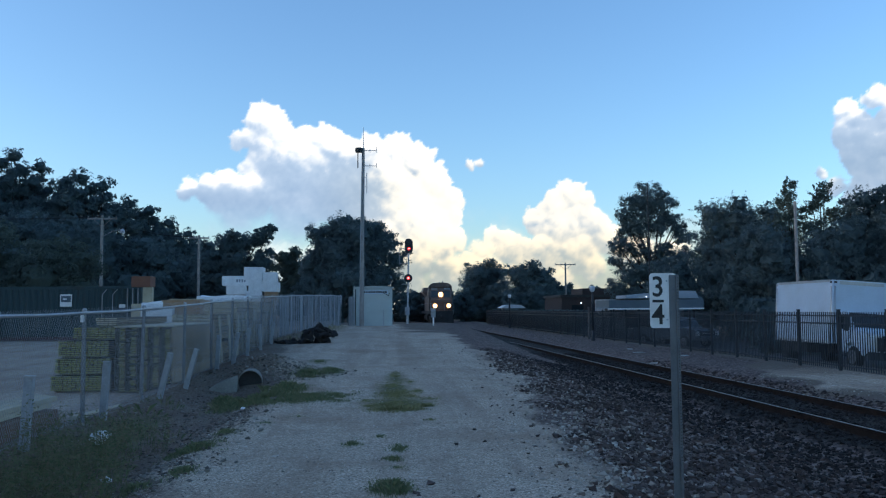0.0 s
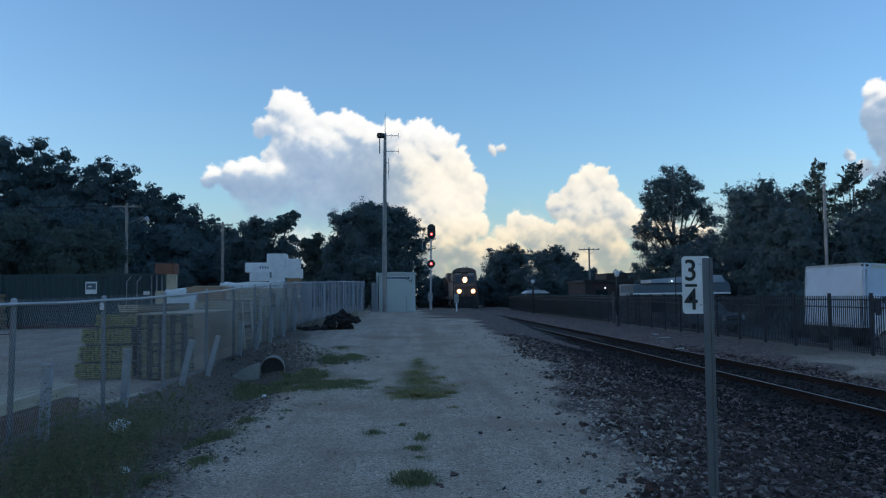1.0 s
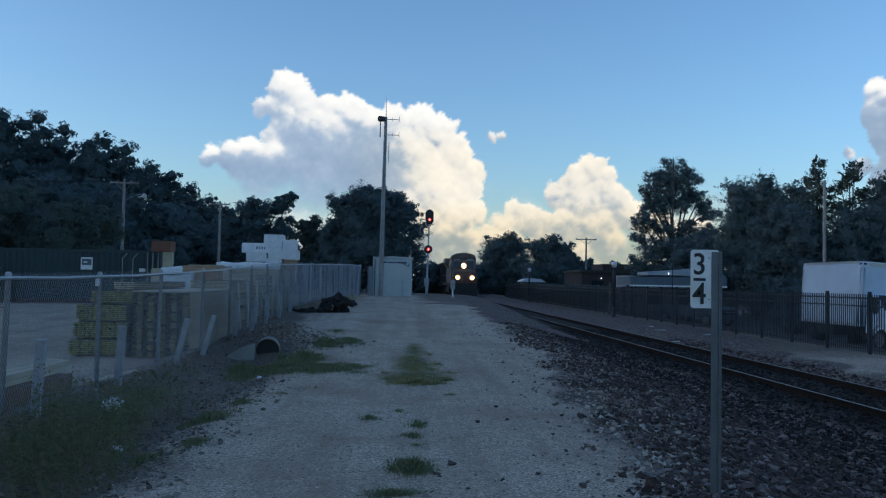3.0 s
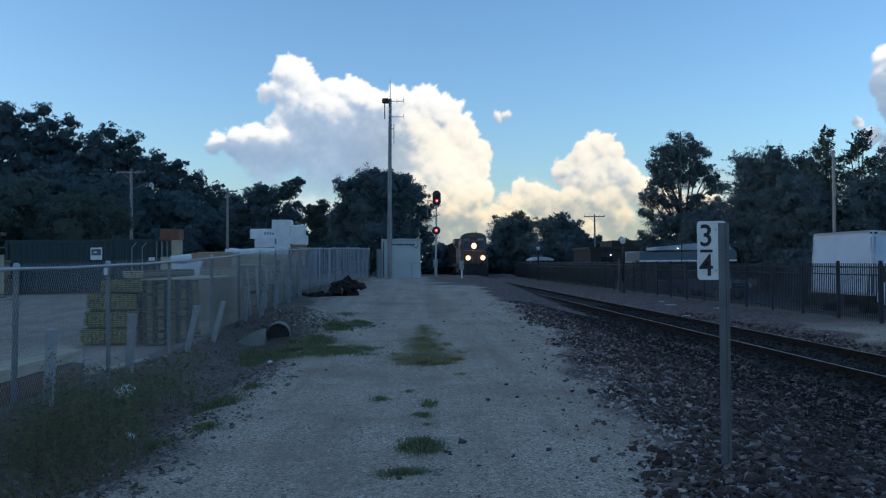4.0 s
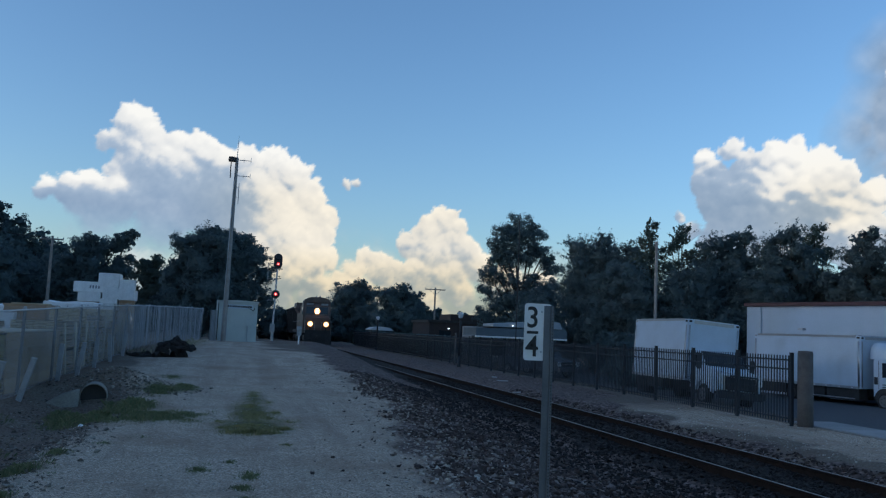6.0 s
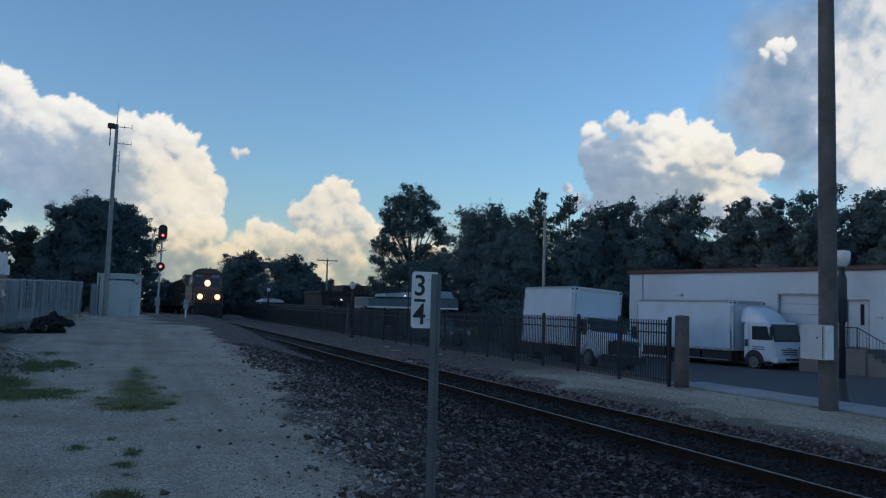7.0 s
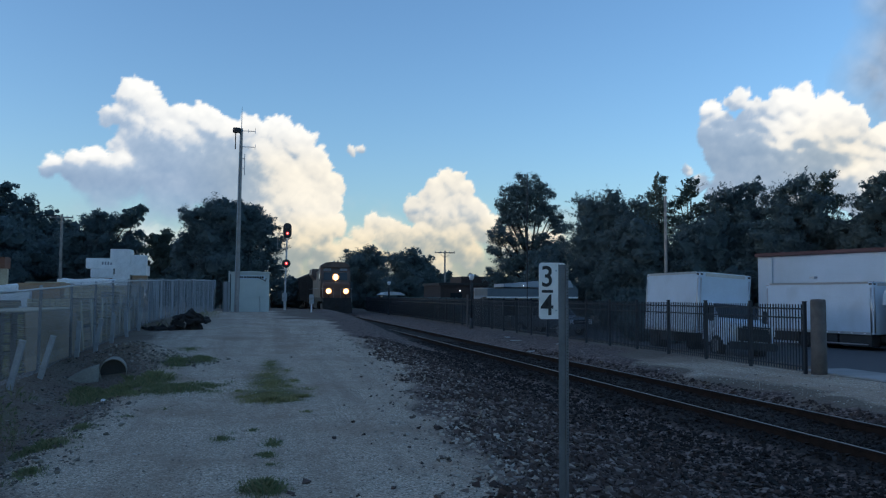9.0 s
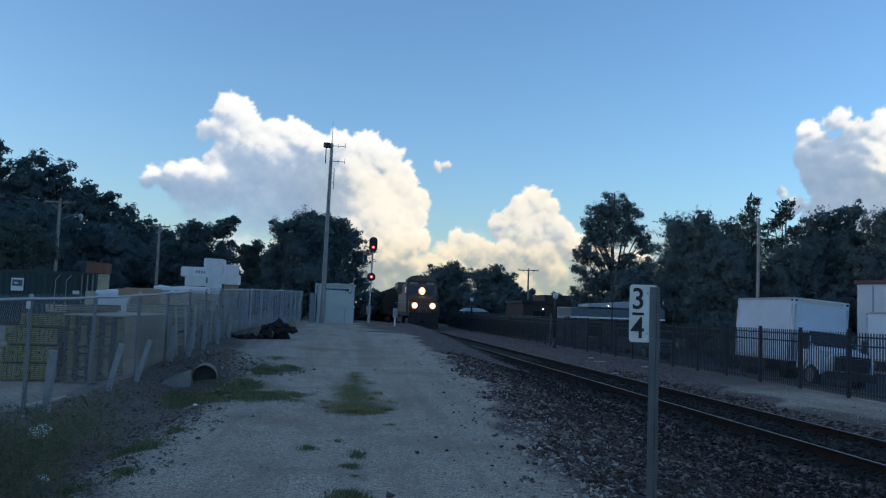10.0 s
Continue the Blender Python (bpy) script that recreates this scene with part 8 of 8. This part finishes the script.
def culvert():
    t = thing("culvert_pipe", pose(-2.98, 19.75, -0.20, 0, 0, 6), "pale concrete culvert pipe end with a dark mouth", "culvert")
    prof = [(0.288, -0.04), (0.288, 3.0), (0.27, 3.0), (0.27, -0.04)]
    bm = bmesh.new()
    n = 26
    rings = [[bm.verts.new((r * math.cos(2 * math.pi * k / n), y, 0.12 + r * math.sin(2 * math.pi * k / n))) for k in range(n)] for r, y in prof]
    for a, b in zip(rings, rings[1:] + rings[:1]):
        for k in range(n):
            bm.faces.new((a[k], a[(k + 1) % n], b[(k + 1) % n], b[k]))
    part("pipe", bm, WING, t, "stained concrete pipe end")
    # black plug and end disc stand for the shade inside the pipe
    part("inner_lining", C(((0, 0.12, 0.12), (0, 2.9, 0.12), 0.268, 0.268), n=26), BLACK_PAINT, t, "black plug painted as the shade inside the pipe")
    part("end_wall", C(((0, 2.9, 0.12), (0, 2.95, 0.12), 0.35, 0.35), n=20), BLACK_PAINT, t)
    wing = bmesh.new()
    rows = []
    for k in range(9):
        f = k / 8
        x, top, y = -0.28 - 0.92 * f, 0.30 - 0.50 * f ** 1.5, -0.12 - 0.3 * f + 0.25 * f * f
        rows.append([wing.verts.new(p) for p in ((x, y - 0.10, -0.32), (x, y - 0.06, top - 0.05), (x, y, top), (x, y + 0.12, top - 0.01), (x, y + 0.2, -0.32))])
    for p, q in zip(rows, rows[1:]):
        for k in range(4):
            wing.faces.new((p[k], q[k], q[k + 1], p[k + 1]))
    wing.faces.new(rows[0])
    wing.faces.new(rows[-1][::-1])
    part("headwall", wing, WING, t, "curved stained concrete wing", flat=False)
    rng = np.random.default_rng(91)
    sp = np.stack([-2.7 + 0.8 * rng.normal(size=1100), 20.5 + 0.55 * rng.normal(size=1100)], -1)
    sp = sp[(sp[:, 1] > 19.9) | (np.abs(sp[:, 0] + 2.98) > 0.35)]
    pebbles("culvert_rubble", sp, 0.012 + 0.032 * rng.random(len(sp)) ** 2, STONE_RUBBLE, "mixed rubble heaped round the culvert", 92)


def heap():
    rng = random.Random(14)
    t = thing("scrap_heap", pose(-2.55, 33.6, gz(-2.5, 33.6) - 0.03), "dark heap of old broken ties and scrap by the fence", "scrap heap")
    wood = surface("charred_tie_wood", (0.010, 0.009, 0.009), (0.035, 0.03, 0.028), 0.9, 4, 10, 0.7, vary=0.3)
    core = bmesh.new()
    bmesh.ops.create_icosphere(core, subdivisions=4, radius=1.0)
    for v in core.verts:
        n1 = noise.noise(v.co * 2.3) * 0.25 + noise.noise(v.co * 6.0) * 0.14
        v.co = Vector((v.co.x * 0.30 + 0.3, v.co.y * 0.34, v.co.z * 0.42)) * (1 + 1.3 * n1)
    part("rubble_core", core, wood, t, "black broken rubble")
    low = bmesh.new()
    bmesh.ops.create_icosphere(low, subdivisions=3, radius=1.0)
    for v in low.verts:
        n1 = noise.noise(v.co * 2.7 + Vector((5, 0, 0))) * 0.3 + noise.noise(v.co * 7.0) * 0.16
        v.co = Vector((v.co.x * 0.34 - 0.25, v.co.y * 0.4, v.co.z * 0.16)) * (1 + n1)
    part("rubble_skirt", low, wood, t, "black broken rubble")
    for k in range(96):
        x = rng.uniform(-0.42, 0.86) if k % 6 else rng.uniform(-1.5, -0.4)
        top = 0.66 * math.sqrt(max(0.02, 1 - ((x - 0.25) / 0.72) ** 2)) if x > -0.4 else 0.08
        y = rng.uniform(-0.6, 0.1)
        z = top * math.sqrt(max(0.02, 1 - (y / 0.68) ** 2)) * rng.uniform(0.72, 1.1)
        L, w, h = rng.uniform(0.16, 0.5), rng.uniform(0.06, 0.18), rng.uniform(0.06, 0.18)
        b = part("tie_piece", B((-L / 2, L / 2, -w / 2, w / 2, -h / 2, h / 2), bevel=0.03), wood, t)
        b.matrix_basis = pose(x, y, z, rng.uniform(-50, 50), rng.uniform(-40, 40), rng.uniform(0, 180))
    for k in range(26):
        x = rng.uniform(-1.6, -0.4)
        b = part("twig", C(((0, 0, 0), (rng.uniform(-0.4, 0.4), rng.uniform(-0.2, 0.2), rng.uniform(0.1, 0.45)), 0.01, 0.004), n=4), BARK, t)
        b.matrix_basis = pose(x, rng.uniform(-0.7, 0.4), 0.02)


def litter():
    rng = random.Random(6)
    for x, y, z, s in ((-3.35, 10.2, 0.30, 0.11), (-2.9, 9.0, 0.02, 0.06), (-2.3, 14.4, 0.0, 0.05)):
        t = thing("plastic_bag", pose(x, y, gz(x, y) + z), "crumpled white plastic bag caught in the weeds", "litter", "white litter")
        bm = bmesh.new()
        bmesh.ops.create_icosphere(bm, subdivisions=3, radius=s)
        for v in bm.verts:
            v.co *= 1 + 0.5 * noise.noise(v.co * 18)
            v.co.z *= 0.7
        part("film", bm, WRAP_WHITE, t)
    t = thing("rag", pose(-4.36, 12.54, 1.5), "pale rag tied to a fence post", "litter")
    bm = B((-0.02, 0.02, -0.10, 0.05, -0.06, 0.05), (-0.012, 0.015, -0.03, 0.02, 0.04, 0.14), bevel=0.008)
    part("cloth", bm, WRAP_WHITE, t)
    for x, y, a in ((10.6, 33.5, 10), (11.6, 31.0, 50), (11.0, 36.0, 80), (9.8, 29.0, 30)):
        t = thing("scrap_sheet", pose(x, y, gz(x, y) + 0.01, 0, 0, a), "flat pale scrap lying on the gravel bank", "litter", "pale scraps")
        part("sheet", B((-0.22, 0.22, -0.1, 0.1, 0, 0.025), bevel=0.006), CONCRETE, t)


culvert()
heap()
litter()


# ---- unseen woods, added outside the view to shade the lot from low sun ----
def sun_block_wood():
    for k in range(22):
        y = -48 + 8.5 * k
        x = -70 - 5 * (k % 2) - 0.06 * max(0, y - 40)
        make_tree("tree", x, y, 23 + (k * 7) % 4, crown_lobes(23 + (k * 7) % 4, 7.4, 500 + k, 0.02, 20), 2600, 0.6, 0.4, 500 + k, "unseen tree added west of the yard to block low sun", None, "wood west of the yard", 0.0)


sun_block_wood()


# ---- motion ----
def motions():
    for t, offset in TRAIN:
        walk(t, [(s, pose(TRACK_X, y + offset, RAIL_TOP)) for s, y in ((0.0, 105.8), (1.0, 103.9), (2.5, 100.9), (4.5, 96.2), (6.0, 92.4), (7.5, 88.3), (9.0, 83.8), (10.0, 80.6))])


motions()
